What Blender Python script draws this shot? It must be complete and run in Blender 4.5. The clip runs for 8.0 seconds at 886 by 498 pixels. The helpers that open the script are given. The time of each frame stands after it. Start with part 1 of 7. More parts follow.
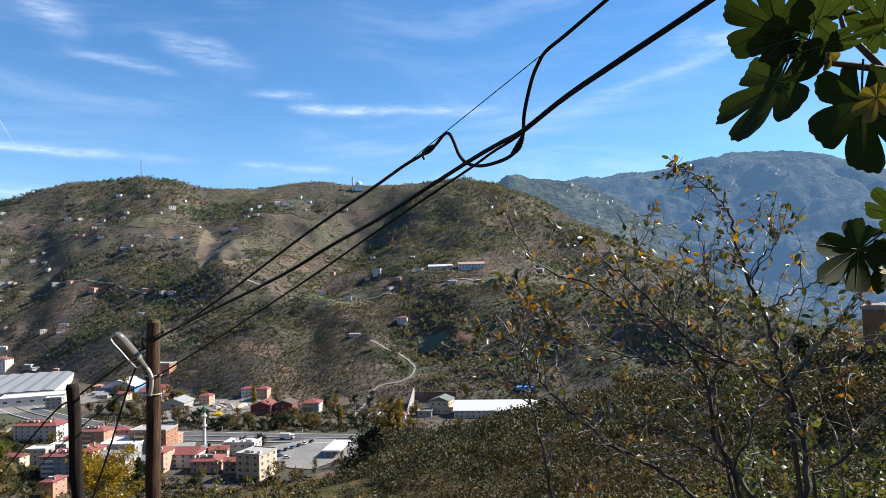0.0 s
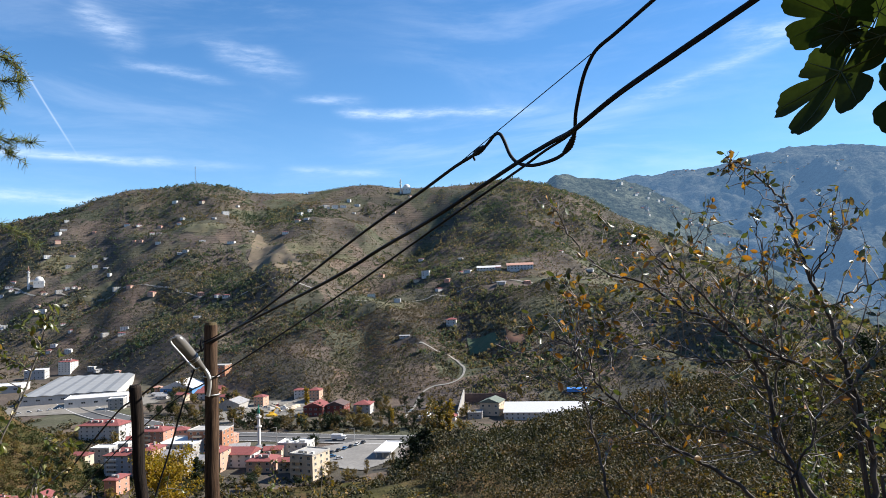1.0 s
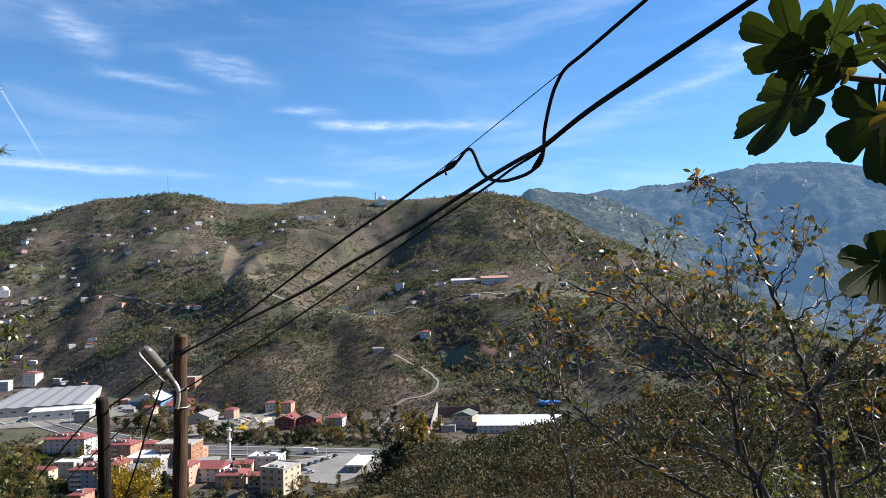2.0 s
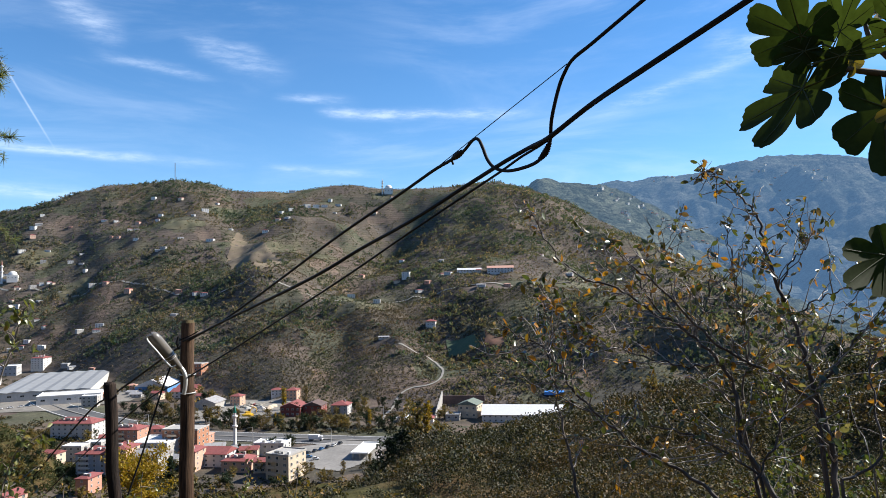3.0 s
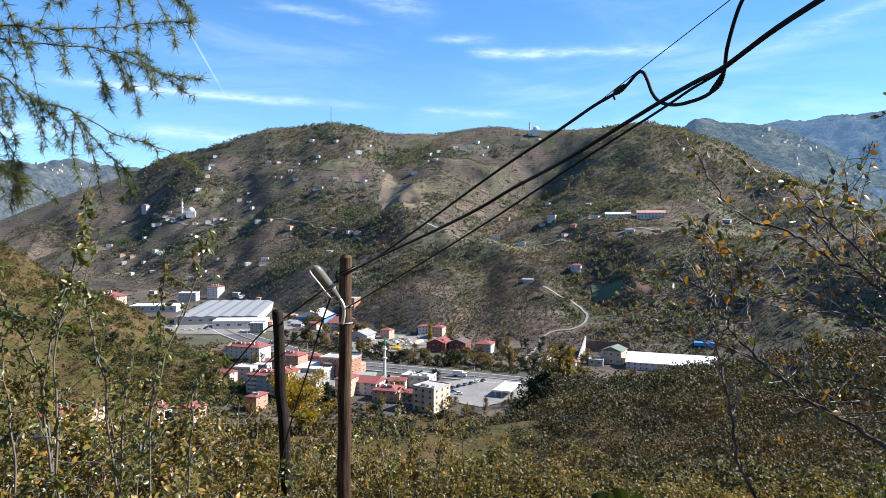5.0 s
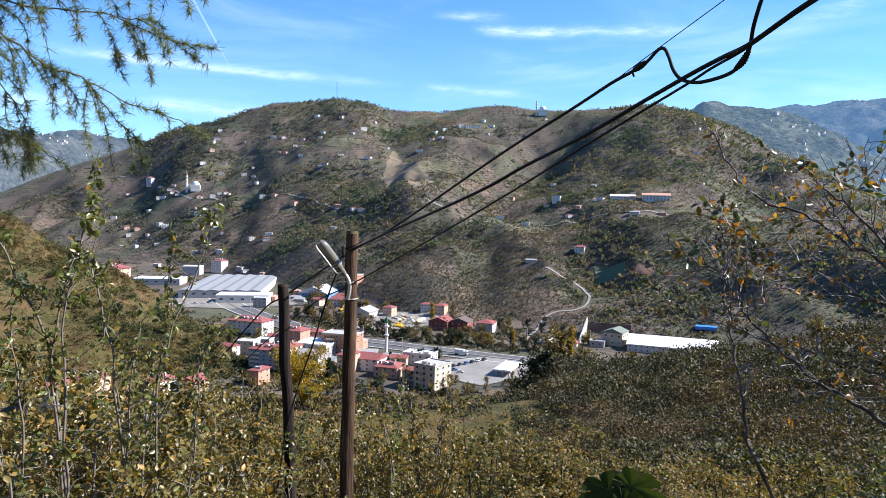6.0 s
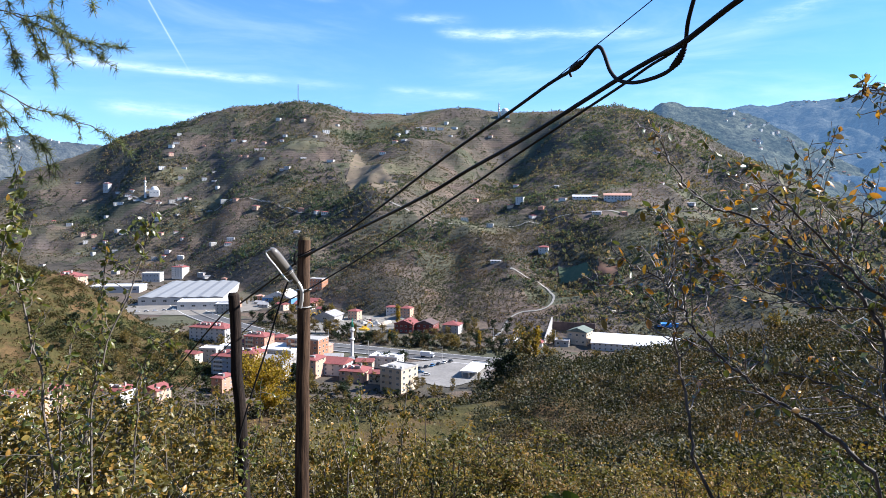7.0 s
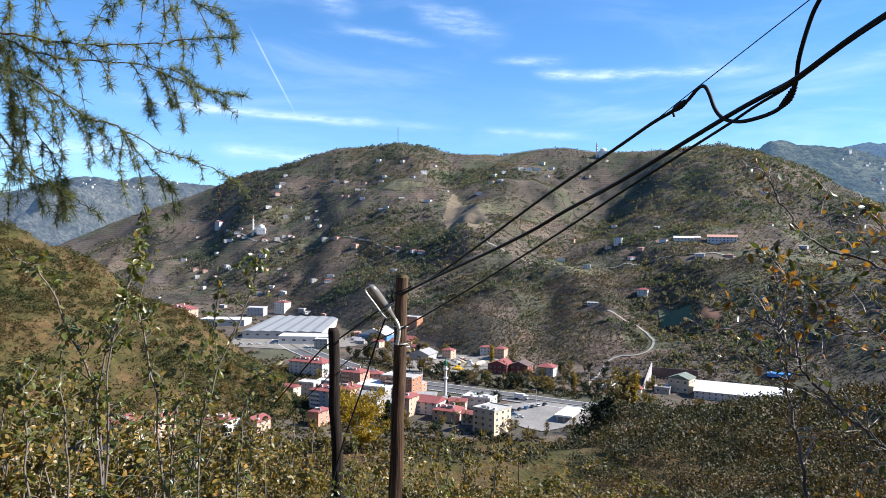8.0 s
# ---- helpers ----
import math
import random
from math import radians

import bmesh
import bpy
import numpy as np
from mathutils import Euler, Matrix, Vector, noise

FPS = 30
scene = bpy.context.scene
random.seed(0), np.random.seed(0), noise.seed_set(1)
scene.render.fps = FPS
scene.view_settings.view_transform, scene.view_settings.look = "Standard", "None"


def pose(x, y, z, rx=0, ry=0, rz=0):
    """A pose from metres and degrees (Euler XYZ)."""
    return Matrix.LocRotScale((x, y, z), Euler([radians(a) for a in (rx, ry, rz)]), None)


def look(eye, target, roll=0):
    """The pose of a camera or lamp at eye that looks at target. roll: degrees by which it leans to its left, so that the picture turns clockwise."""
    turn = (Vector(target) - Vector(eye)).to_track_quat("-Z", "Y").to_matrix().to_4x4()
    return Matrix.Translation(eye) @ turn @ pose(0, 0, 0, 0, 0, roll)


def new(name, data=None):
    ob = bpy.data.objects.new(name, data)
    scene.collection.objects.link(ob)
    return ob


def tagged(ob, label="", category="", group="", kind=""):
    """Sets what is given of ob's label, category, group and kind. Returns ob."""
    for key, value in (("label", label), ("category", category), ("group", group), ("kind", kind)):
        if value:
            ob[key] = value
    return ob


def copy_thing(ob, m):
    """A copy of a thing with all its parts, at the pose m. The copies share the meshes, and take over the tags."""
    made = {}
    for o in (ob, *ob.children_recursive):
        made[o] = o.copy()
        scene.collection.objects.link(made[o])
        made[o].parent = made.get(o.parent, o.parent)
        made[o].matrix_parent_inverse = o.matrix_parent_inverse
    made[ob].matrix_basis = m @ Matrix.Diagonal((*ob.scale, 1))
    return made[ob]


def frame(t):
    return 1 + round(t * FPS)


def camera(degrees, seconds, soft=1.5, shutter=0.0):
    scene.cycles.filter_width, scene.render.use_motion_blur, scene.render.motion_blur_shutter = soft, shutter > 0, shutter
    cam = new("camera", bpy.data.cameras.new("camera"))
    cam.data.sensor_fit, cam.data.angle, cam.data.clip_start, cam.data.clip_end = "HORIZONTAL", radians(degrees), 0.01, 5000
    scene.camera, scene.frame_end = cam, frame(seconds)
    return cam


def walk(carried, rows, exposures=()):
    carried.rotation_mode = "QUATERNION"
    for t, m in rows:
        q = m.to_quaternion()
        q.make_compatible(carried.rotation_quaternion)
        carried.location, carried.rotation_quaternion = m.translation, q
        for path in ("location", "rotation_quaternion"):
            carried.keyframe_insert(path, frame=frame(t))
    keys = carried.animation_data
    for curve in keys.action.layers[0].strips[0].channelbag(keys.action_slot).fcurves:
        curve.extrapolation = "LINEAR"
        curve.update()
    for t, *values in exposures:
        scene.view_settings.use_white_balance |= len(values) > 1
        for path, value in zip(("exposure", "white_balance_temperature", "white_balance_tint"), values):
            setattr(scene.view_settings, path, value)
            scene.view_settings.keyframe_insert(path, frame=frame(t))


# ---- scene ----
cam = camera(64.0, 8.0, soft=0.85)
walk(cam, [
    (0.0, pose(0.012, 0.035, 88.022, 92.611, 1.629, -7.154)),
    (0.5, pose(0.003, 0.028, 88.018, 92.792, 2.268, -4.392)),
    (1.0, pose(-0.005, 0.021, 88.017, 92.868, 2.147, -3.225)),
    (1.5, pose(0.005, 0.025, 88.020, 93.173, 1.844, -4.123)),
    (1.7, pose(0.006, 0.012, 88.020, 93.412, 1.737, -5.357)),
    (2.8, pose(0.011, -0.029, 88.019, 94.367, 1.776, -4.903)),
    (3.0, pose(0.007, -0.026, 88.017, 92.957, 1.196, -4.829)),
    (3.5, pose(0.002, -0.011, 88.010, 90.418, 0.394, -4.503)),
    (4.0, pose(0.000, 0.000, 88.000, 89.572, 0.083, -3.518)),
    (4.5, pose(-0.027, 0.000, 87.993, 89.121, -0.239, 1.168)),
    (4.7, pose(-0.045, -0.005, 87.993, 88.743, -0.037, 3.824)),
    (5.8, pose(-0.013, -0.198, 87.985, 87.525, -1.061, 9.709)),
    (6.0, pose(-0.082, -0.037, 87.979, 86.693, -1.274, 7.191)),
    (6.5, pose(-0.017, 0.070, 87.994, 86.174, -1.282, 4.681)),
    (7.0, pose(0.034, 0.158, 88.009, 86.915, -0.558, 4.309)),
    (7.5, pose(0.040, 0.183, 88.013, 88.388, -0.775, 7.132)),
    (8.0, pose(0.023, 0.121, 88.005, 90.000, -1.200, 12.000)),
], exposures=((0.0, 0.98, 6250, 10), (1.5, 1.0, 6250, 10), (3.0, 0.98, 6200, 10), (3.5, 1.06, 6200, 10), (4.5, 1.18, 6100, 10), (6.0, 1.34, 5850, 13), (7.0, 1.34, 5850, 13), (8.0, 1.23, 5980, 12)))

# ---- sky and sun ----
SUN_AZ, SUN_EL = -78.0, 38.0          # right of straight ahead
world = bpy.data.worlds.new("sky")
scene.world = world
world.use_nodes = True
wn, wl = world.node_tree.nodes, world.node_tree.links
wn.clear()


def wmath(op, a, b=None, c=None):
    n = wn.new("ShaderNodeMath")
    n.operation = op
    for i, v in enumerate((a, b, c)):
        if v is None:
            continue
        if isinstance(v, (int, float)):
            n.inputs[i].default_value = v
        else:
            wl.new(v, n.inputs[i])
    return n.outputs[0]


sky = wn.new("ShaderNodeTexSky")
sky.sky_type = "NISHITA"
sky.sun_disc = False
sky.sun_elevation = radians(SUN_EL)
sky.sun_rotation = radians(-SUN_AZ)
sky.altitude, sky.air_density, sky.dust_density, sky.ozone_density = 300, 1.0, 0.15, 3.0
coord = wn.new("ShaderNodeTexCoord")
sep = wn.new("ShaderNodeSeparateXYZ")
wl.new(coord.outputs["Generated"], sep.inputs[0])
az = wmath("MULTIPLY", wmath("ARCTAN2", wmath("MULTIPLY", sep.outputs[0], -1.0), sep.outputs[1]), 57.2958)
el = wmath("MULTIPLY", wmath("ARCSINE", sep.outputs[2]), 57.2958)
flat = wn.new("ShaderNodeCombineXYZ")
wl.new(az, flat.inputs[0])
wl.new(el, flat.inputs[1])


def sky_noise(sx, sy, turn, detail, offset=0.0, rough=0.6, warp=0.0):
    m = wn.new("ShaderNodeMapping")
    m.inputs["Scale"].default_value = (sx, sy, 1)
    m.inputs["Rotation"].default_value = (0, 0, radians(turn))
    m.inputs["Location"].default_value = (offset, offset * 0.7, 0)
    wl.new(flat.outputs[0], m.inputs["Vector"])
    n = wn.new("ShaderNodeTexNoise")
    n.inputs["Scale"].default_value = 1
    n.inputs["Detail"].default_value = detail
    n.inputs["Roughness"].default_value = rough
    n.inputs["Distortion"].default_value = warp
    wl.new(m.outputs[0], n.inputs["Vector"])
    return n.outputs["Fac"]


def band(a, lo, hi):
    n = wn.new("ShaderNodeMapRange")
    n.interpolation_type = "SMOOTHSTEP"
    n.inputs["From Min"].default_value, n.inputs["From Max"].default_value = lo, hi
    wl.new(a, n.inputs["Value"])
    return n.outputs[0]


def streak(a0, e0, a1, e1, width, strength, ragged=1.0):
    """One wisp of high cloud between two bearings and heights in degrees."""
    ln = math.hypot(a1 - a0, e1 - e0)
    ux, uy = (a1 - a0) / ln, (e1 - e0) / ln
    dx, dy = wmath("SUBTRACT", az, a0), wmath("SUBTRACT", el, e0)
    s = wmath("DIVIDE", wmath("ADD", wmath("MULTIPLY", dx, ux), wmath("MULTIPLY", dy, uy)), ln)
    d = wmath("SUBTRACT", wmath("MULTIPLY", dy, ux), wmath("MULTIPLY", dx, uy))
    d = wmath("ADD", d, wmath("MULTIPLY", wmath("SUBTRACT", wisp, 0.5), width * 3 * ragged))
    across = wmath("POWER", 2.718, wmath("MULTIPLY", wmath("POWER", wmath("DIVIDE", d, width), 2.0), -1.0))
    along = wmath("MULTIPLY", band(s, -0.15, 0.25), band(s, 1.15, 0.6))
    grain = wmath("ADD", 1.0 - 0.75 * ragged, wmath("MULTIPLY", band(fine, 0.35, 0.7), 0.75 * ragged))
    return wmath("MULTIPLY", wmath("MULTIPLY", across, along), wmath("MULTIPLY", grain, strength * 0.78))


wisp = sky_noise(0.12, 0.5, 12, 5)
fine = sky_noise(0.35, 1.6, -14, 6, 3.0, 0.65)
veil = wmath("MULTIPLY", band(sky_noise(0.05, 0.22, -12, 6, 9.0, 0.62, 0.6), 0.42, 0.75), band(sky_noise(0.03, 0.05, 0, 2, 4.0), 0.3, 0.65))
cloud = wmath("MULTIPLY", veil, 0.2)
for spec in ((4.5, 13.9, -3, 13.7, 0.35, 0.75), (-1, 13.8, -13, 13.5, 0.35, 0.5), (36, 10.5, 13, 9.7, 0.28, 0.6), (24, 20.4, 19.5, 18.2, 0.8, 0.5),
             (21, 17.0, 13, 16.2, 0.35, 0.4), (15, 19.0, 7.5, 16.8, 0.7, 0.4), (8, 15.0, 2, 14.8, 0.3, 0.4), (-18, 13.2, -32, 17.2, 0.5, 0.35),
             (30, 7.4, 21, 7.0, 0.4, 0.5), (9, 9.5, 0, 9.1, 0.3, 0.35), (-26, 17.6, -36, 17.0, 0.9, 0.4), (48, 6.5, 33, 6.8, 0.6, 0.45)):
    cloud = wmath("ADD", cloud, streak(*spec))
cloud = wmath("ADD", cloud, streak(27.4, 16.2, 24.0, 10.4, 0.06, 0.36, 0.12))      # vapour trail
haze = wmath("MULTIPLY", wmath("POWER", 2.718, wmath("MULTIPLY", wmath("ABSOLUTE", el), -0.16)), 0.36)
white = wmath("MINIMUM", wmath("ADD", cloud, haze), 0.9)
tint = wn.new("ShaderNodeMix")
tint.data_type = "RGBA"
wl.new(white, tint.inputs[0])
deep = wn.new("ShaderNodeMix")
deep.data_type, deep.blend_type = "RGBA", "MULTIPLY"
deep.inputs[0].default_value = 1.0
wl.new(sky.outputs[0], deep.inputs[6])
deep.inputs[7].default_value = (0.58, 1.0, 1.28, 1)
wl.new(deep.outputs[2], tint.inputs[6])
tint.inputs[7].default_value = (9.0, 10.0, 11.5, 1)
bg = wn.new("ShaderNodeBackground")
bg.inputs[1].default_value = 0.065
wl.new(tint.outputs[2], bg.inputs[0])
wout = wn.new("ShaderNodeOutputWorld")
wl.new(bg.outputs[0], wout.inputs[0])

sun = new("sun", bpy.data.lights.new("sun", "SUN"))
sun.data.energy, sun.data.angle, sun.data.color = 5.0, radians(0.6), (1.0, 0.92, 0.80)
ca, ce = radians(SUN_AZ), radians(SUN_EL)
sun.matrix_world = look((0, 0, 0), (math.sin(ca) * math.cos(ce), -math.cos(ca) * math.cos(ce), -math.sin(ce)))

# ---- materials ----
def ramp(nt, fac, cols):
    n = nt.nodes.new("ShaderNodeValToRGB")
    els = n.color_ramp.elements
    while len(els) < len(cols):
        els.new(0.5)
    for k, (p, c) in enumerate(cols):
        els[k].position, els[k].color = p, (*c, 1)
    nt.links.new(fac, n.inputs[0])
    return n.outputs[0]


def texnoise(nt, scale, detail=6, rough=0.6, stretch=(1, 1, 1), source="Object"):
    c = nt.nodes.new("ShaderNodeTexCoord")
    m = nt.nodes.new("ShaderNodeMapping")
    m.inputs["Scale"].default_value = stretch
    nt.links.new(c.outputs[source], m.inputs[0])
    n = nt.nodes.new("ShaderNodeTexNoise")
    n.inputs["Scale"].default_value, n.inputs["Detail"].default_value, n.inputs["Roughness"].default_value = scale, detail, rough
    nt.links.new(m.outputs[0], n.inputs["Vector"])
    return n.outputs["Fac"]


def mixcol(nt, fac, a, b, kind="MIX"):
    n = nt.nodes.new("ShaderNodeMix")
    n.data_type, n.blend_type = "RGBA", kind
    for sock, v in ((n.inputs[0], fac), (n.inputs[6], a), (n.inputs[7], b)):
        if isinstance(v, (int, float)):
            sock.default_value = v
        elif isinstance(v, tuple):
            sock.default_value = (*v, 1)
        else:
            nt.links.new(v, sock)
    return n.outputs[2]


def base_mat(name):
    m = bpy.data.materials.new(name)
    m.use_nodes = True
    nt = m.node_tree
    return m, nt, nt.nodes["Principled BSDF"]


def surface(name, cols, scale=2.0, fine=0.0, rough=0.8, metal=0.0, bump=0.0, bump_dist=0.02, stretch=(1, 1, 1), spec=0.3, detail=6):
    """A plain surface whose colour wanders at two scales, with relief."""
    m, nt, p = base_mat(name)
    f = texnoise(nt, scale, detail, 0.6, stretch)
    n = len(cols)
    col = ramp(nt, f, [(0.3 + 0.4 * k / max(n - 1, 1), c) for k, c in enumerate(cols)])
    fs = fine or scale * 9
    g = texnoise(nt, fs, 4, 0.7, stretch)
    col = mixcol(nt, 0.55, col, ramp(nt, g, [(0.3, (0.45, 0.45, 0.45)), (0.7, (1.0, 1.0, 1.0))]), "MULTIPLY")
    nt.links.new(col, p.inputs["Base Color"])
    p.inputs["Roughness"].default_value, p.inputs["Metallic"].default_value = rough, metal
    p.inputs["Specular IOR Level"].default_value = spec
    if bump:
        b = nt.nodes.new("ShaderNodeBump")
        b.inputs["Strength"].default_value, b.inputs["Distance"].default_value = bump, bump_dist
        nt.links.new(g, b.inputs["Height"])
        nt.links.new(b.outputs[0], p.inputs["Normal"])
    return m


def painted(name, col, rough=0.75, wear=0.25, spec=0.3, metal=0.0, scale=0.8):
    """Paint, plaster or roofing with streaks and dirt."""
    m, nt, p = base_mat(name)
    f = texnoise(nt, scale, 6, 0.65, (1, 1, 0.35))
    g = texnoise(nt, scale * 14, 4, 0.6)
    dirt = tuple(c * 0.55 + 0.04 for c in col)
    c1 = mixcol(nt, ramp(nt, f, [(0.42, (0, 0, 0)), (0.78, (wear * 2.2,) * 3)]), tuple(col), dirt)
    c1 = mixcol(nt, 0.25, c1, ramp(nt, g, [(0.3, (0.6, 0.6, 0.6)), (0.7, (1, 1, 1))]), "MULTIPLY")
    nt.links.new(c1, p.inputs["Base Color"])
    p.inputs["Roughness"].default_value, p.inputs["Metallic"].default_value = rough, metal
    p.inputs["Specular IOR Level"].default_value = spec
    return m


def leaf_mat(name, cols, glow=0.35, rough=0.5, spec=0.4, vein=False, patches=0.0):
    """Leaves that let light through; each leaf has a colour of its own."""
    m, nt, p = base_mat(name)
    geo = nt.nodes.new("ShaderNodeNewGeometry")
    n = len(cols)
    col = ramp(nt, geo.outputs["Random Per Island"], [((k + 0.5) / n, c) for k, c in enumerate(cols)])
    g = texnoise(nt, 60.0 if vein else 1.2, 4, 0.6)
    col = mixcol(nt, 0.5, col, ramp(nt, g, [(0.3, (0.55, 0.55, 0.5)), (0.7, (1.1, 1.1, 1.05))]), "MULTIPLY")
    if patches:
        q = texnoise(nt, patches, 5, 0.62)
        col = mixcol(nt, 1.0, col, ramp(nt, q, [(0.36, (0.55, 0.72, 0.62)), (0.46, (0.85, 0.95, 0.85)), (0.54, (1.15, 1.02, 0.9)), (0.64, (1.45, 1.18, 1.0))]), "MULTIPLY")
    nt.links.new(col, p.inputs["Base Color"])
    p.inputs["Roughness"].default_value, p.inputs["Specular IOR Level"].default_value = rough, spec
    t = nt.nodes.new("ShaderNodeBsdfTranslucent")
    bright = mixcol(nt, 1.0, col, (1.5, 1.45, 0.7), "MULTIPLY")
    nt.links.new(bright, t.inputs[0])
    mx = nt.nodes.new("ShaderNodeMixShader")
    mx.inputs[0].default_value = glow
    nt.links.new(p.outputs[0], mx.inputs[1])
    nt.links.new(t.outputs[0], mx.inputs[2])
    nt.links.new(mx.outputs[0], nt.nodes["Material Output"].inputs[0])
    return m


def ground_mat(name="autumn_ground", soil_haze_tint=(1, 1, 1), plots=0.0, grain=1.0):
    """Autumn slope: dry grass, bare brown soil under nut bushes, green patches; plots and terraces where it is farmed."""
    m, nt, p = base_mat(name)
    big = texnoise(nt, 0.006 * grain, 6, 0.6)
    mid = texnoise(nt, 0.035 * grain, 6, 0.65)
    small = texnoise(nt, 0.4, 5, 0.7)
    c = ramp(nt, big, [(0.32, (0.066, 0.066, 0.048)), (0.45, (0.10, 0.088, 0.064)), (0.55, (0.14, 0.108, 0.080)), (0.68, (0.092, 0.098, 0.054))])
    c2 = ramp(nt, mid, [(0.35, (0.06, 0.064, 0.046)), (0.5, (0.105, 0.09, 0.068)), (0.65, (0.14, 0.122, 0.082))])
    c = mixcol(nt, 0.5, c, c2)
    if plots:
        co = nt.nodes.new("ShaderNodeTexCoord")
        bend = nt.nodes.new("ShaderNodeTexNoise")
        bend.inputs["Scale"].default_value, bend.inputs["Detail"].default_value = 0.02, 3
        nt.links.new(co.outputs["Object"], bend.inputs["Vector"])
        off = nt.nodes.new("ShaderNodeVectorMath")
        off.operation = "MULTIPLY_ADD"
        off.inputs[1].default_value = (50, 50, 50)
        nt.links.new(bend.outputs["Color"], off.inputs[0])
        nt.links.new(co.outputs["Object"], off.inputs[2])
        cells = nt.nodes.new("ShaderNodeTexVoronoi")
        cells.inputs["Scale"].default_value = 0.021
        nt.links.new(off.outputs[0], cells.inputs["Vector"])
        one = nt.nodes.new("ShaderNodeSeparateColor")
        nt.links.new(cells.outputs["Color"], one.inputs[0])
        tone = ramp(nt, one.outputs[0], [(0.0, (0.62, 0.68, 0.66)), (0.25, (1.0, 0.92, 0.9)), (0.5, (0.78, 0.95, 0.72)), (0.72, (1.3, 1.15, 1.05)), (1.0, (0.85, 0.85, 0.9))])
        c = mixcol(nt, plots, c, tone, "MULTIPLY")
        rows = nt.nodes.new("ShaderNodeTexWave")
        rows.wave_type, rows.bands_direction = "BANDS", "Z"
        rows.inputs["Scale"].default_value, rows.inputs["Distortion"].default_value = 0.075, 5.0
        rows.inputs["Detail"].default_value, rows.inputs["Detail Scale"].default_value = 3, 0.4
        nt.links.new(co.outputs["Object"], rows.inputs["Vector"])
        c = mixcol(nt, plots * 0.34, c, ramp(nt, rows.outputs["Fac"], [(0.15, (0.5, 0.5, 0.5)), (0.6, (1.15, 1.12, 1.1))]), "MULTIPLY")
    if grain > 1:
        turf = texnoise(nt, 0.05, 5, 0.65, (1, 1, 2.5))
        c = mixcol(nt, 1.0, c, ramp(nt, turf, [(0.36, (0.62, 0.74, 0.6)), (0.46, (0.85, 1.0, 0.75)), (0.55, (1.1, 1.02, 0.95)), (0.66, (1.4, 1.2, 1.15))]), "MULTIPLY")
    c = mixcol(nt, 0.65, c, ramp(nt, small, [(0.3, (0.4, 0.4, 0.4)), (0.7, (1.15, 1.15, 1.1))]), "MULTIPLY")
    c = mixcol(nt, 1.0, c, soil_haze_tint, "MULTIPLY")
    nt.links.new(c, p.inputs["Base Color"])
    p.inputs["Roughness"].default_value, p.inputs["Specular IOR Level"].default_value = 0.95, 0.1
    b = nt.nodes.new("ShaderNodeBump")
    b.inputs["Strength"].default_value, b.inputs["Distance"].default_value = 0.8, 1.0
    nt.links.new(small, b.inputs["Height"])
    nt.links.new(b.outputs[0], p.inputs["Normal"])
    return m


def hazy_far_mat(name, col, dark, glow, strength):
    """Distant range: woods, with the air's blue haze put in as emission."""
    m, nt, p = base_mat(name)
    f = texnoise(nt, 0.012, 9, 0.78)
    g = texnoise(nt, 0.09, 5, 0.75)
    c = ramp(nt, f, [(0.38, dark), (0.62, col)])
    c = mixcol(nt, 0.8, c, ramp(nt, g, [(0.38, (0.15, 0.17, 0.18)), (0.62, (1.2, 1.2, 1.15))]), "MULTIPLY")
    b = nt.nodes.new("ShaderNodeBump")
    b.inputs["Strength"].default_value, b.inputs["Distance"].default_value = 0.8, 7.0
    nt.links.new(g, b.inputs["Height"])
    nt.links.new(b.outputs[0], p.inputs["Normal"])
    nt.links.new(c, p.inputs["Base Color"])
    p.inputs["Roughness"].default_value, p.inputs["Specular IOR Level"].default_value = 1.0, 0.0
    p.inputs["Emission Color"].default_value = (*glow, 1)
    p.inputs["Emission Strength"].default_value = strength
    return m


M = {}
# far ground: base colour lifted and blued to stand for haze
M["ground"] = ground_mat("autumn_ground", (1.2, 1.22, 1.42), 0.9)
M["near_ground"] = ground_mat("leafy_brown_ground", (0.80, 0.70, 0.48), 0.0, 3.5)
M["far_right"] = hazy_far_mat("far_slopes", (0.10, 0.10, 0.085), (0.03, 0.04, 0.036), (0.085, 0.165, 0.29), 0.46)
M["far_mid"] = hazy_far_mat("middle_slopes", (0.12, 0.125, 0.09), (0.03, 0.04, 0.032), (0.085, 0.15, 0.245), 0.30)
M["far_left"] = hazy_far_mat("farther_slopes", (0.11, 0.11, 0.095), (0.04, 0.045, 0.045), (0.10, 0.17, 0.28), 0.24)
# far leaf colours greyed and blued for haze; nut bushes half bare as well
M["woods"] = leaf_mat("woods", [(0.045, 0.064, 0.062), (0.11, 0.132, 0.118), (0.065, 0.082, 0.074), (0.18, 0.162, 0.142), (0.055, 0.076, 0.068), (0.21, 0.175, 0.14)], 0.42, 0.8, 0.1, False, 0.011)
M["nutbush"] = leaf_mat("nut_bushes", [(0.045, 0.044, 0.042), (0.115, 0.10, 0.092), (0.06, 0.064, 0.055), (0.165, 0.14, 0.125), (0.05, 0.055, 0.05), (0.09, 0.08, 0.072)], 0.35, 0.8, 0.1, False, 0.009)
# dark twiggy scrub, darkened further in colour for shade on the spur
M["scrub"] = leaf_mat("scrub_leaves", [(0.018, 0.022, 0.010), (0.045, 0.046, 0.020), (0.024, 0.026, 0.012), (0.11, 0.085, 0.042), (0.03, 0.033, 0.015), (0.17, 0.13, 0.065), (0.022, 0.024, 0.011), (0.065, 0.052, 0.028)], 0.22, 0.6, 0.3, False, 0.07)
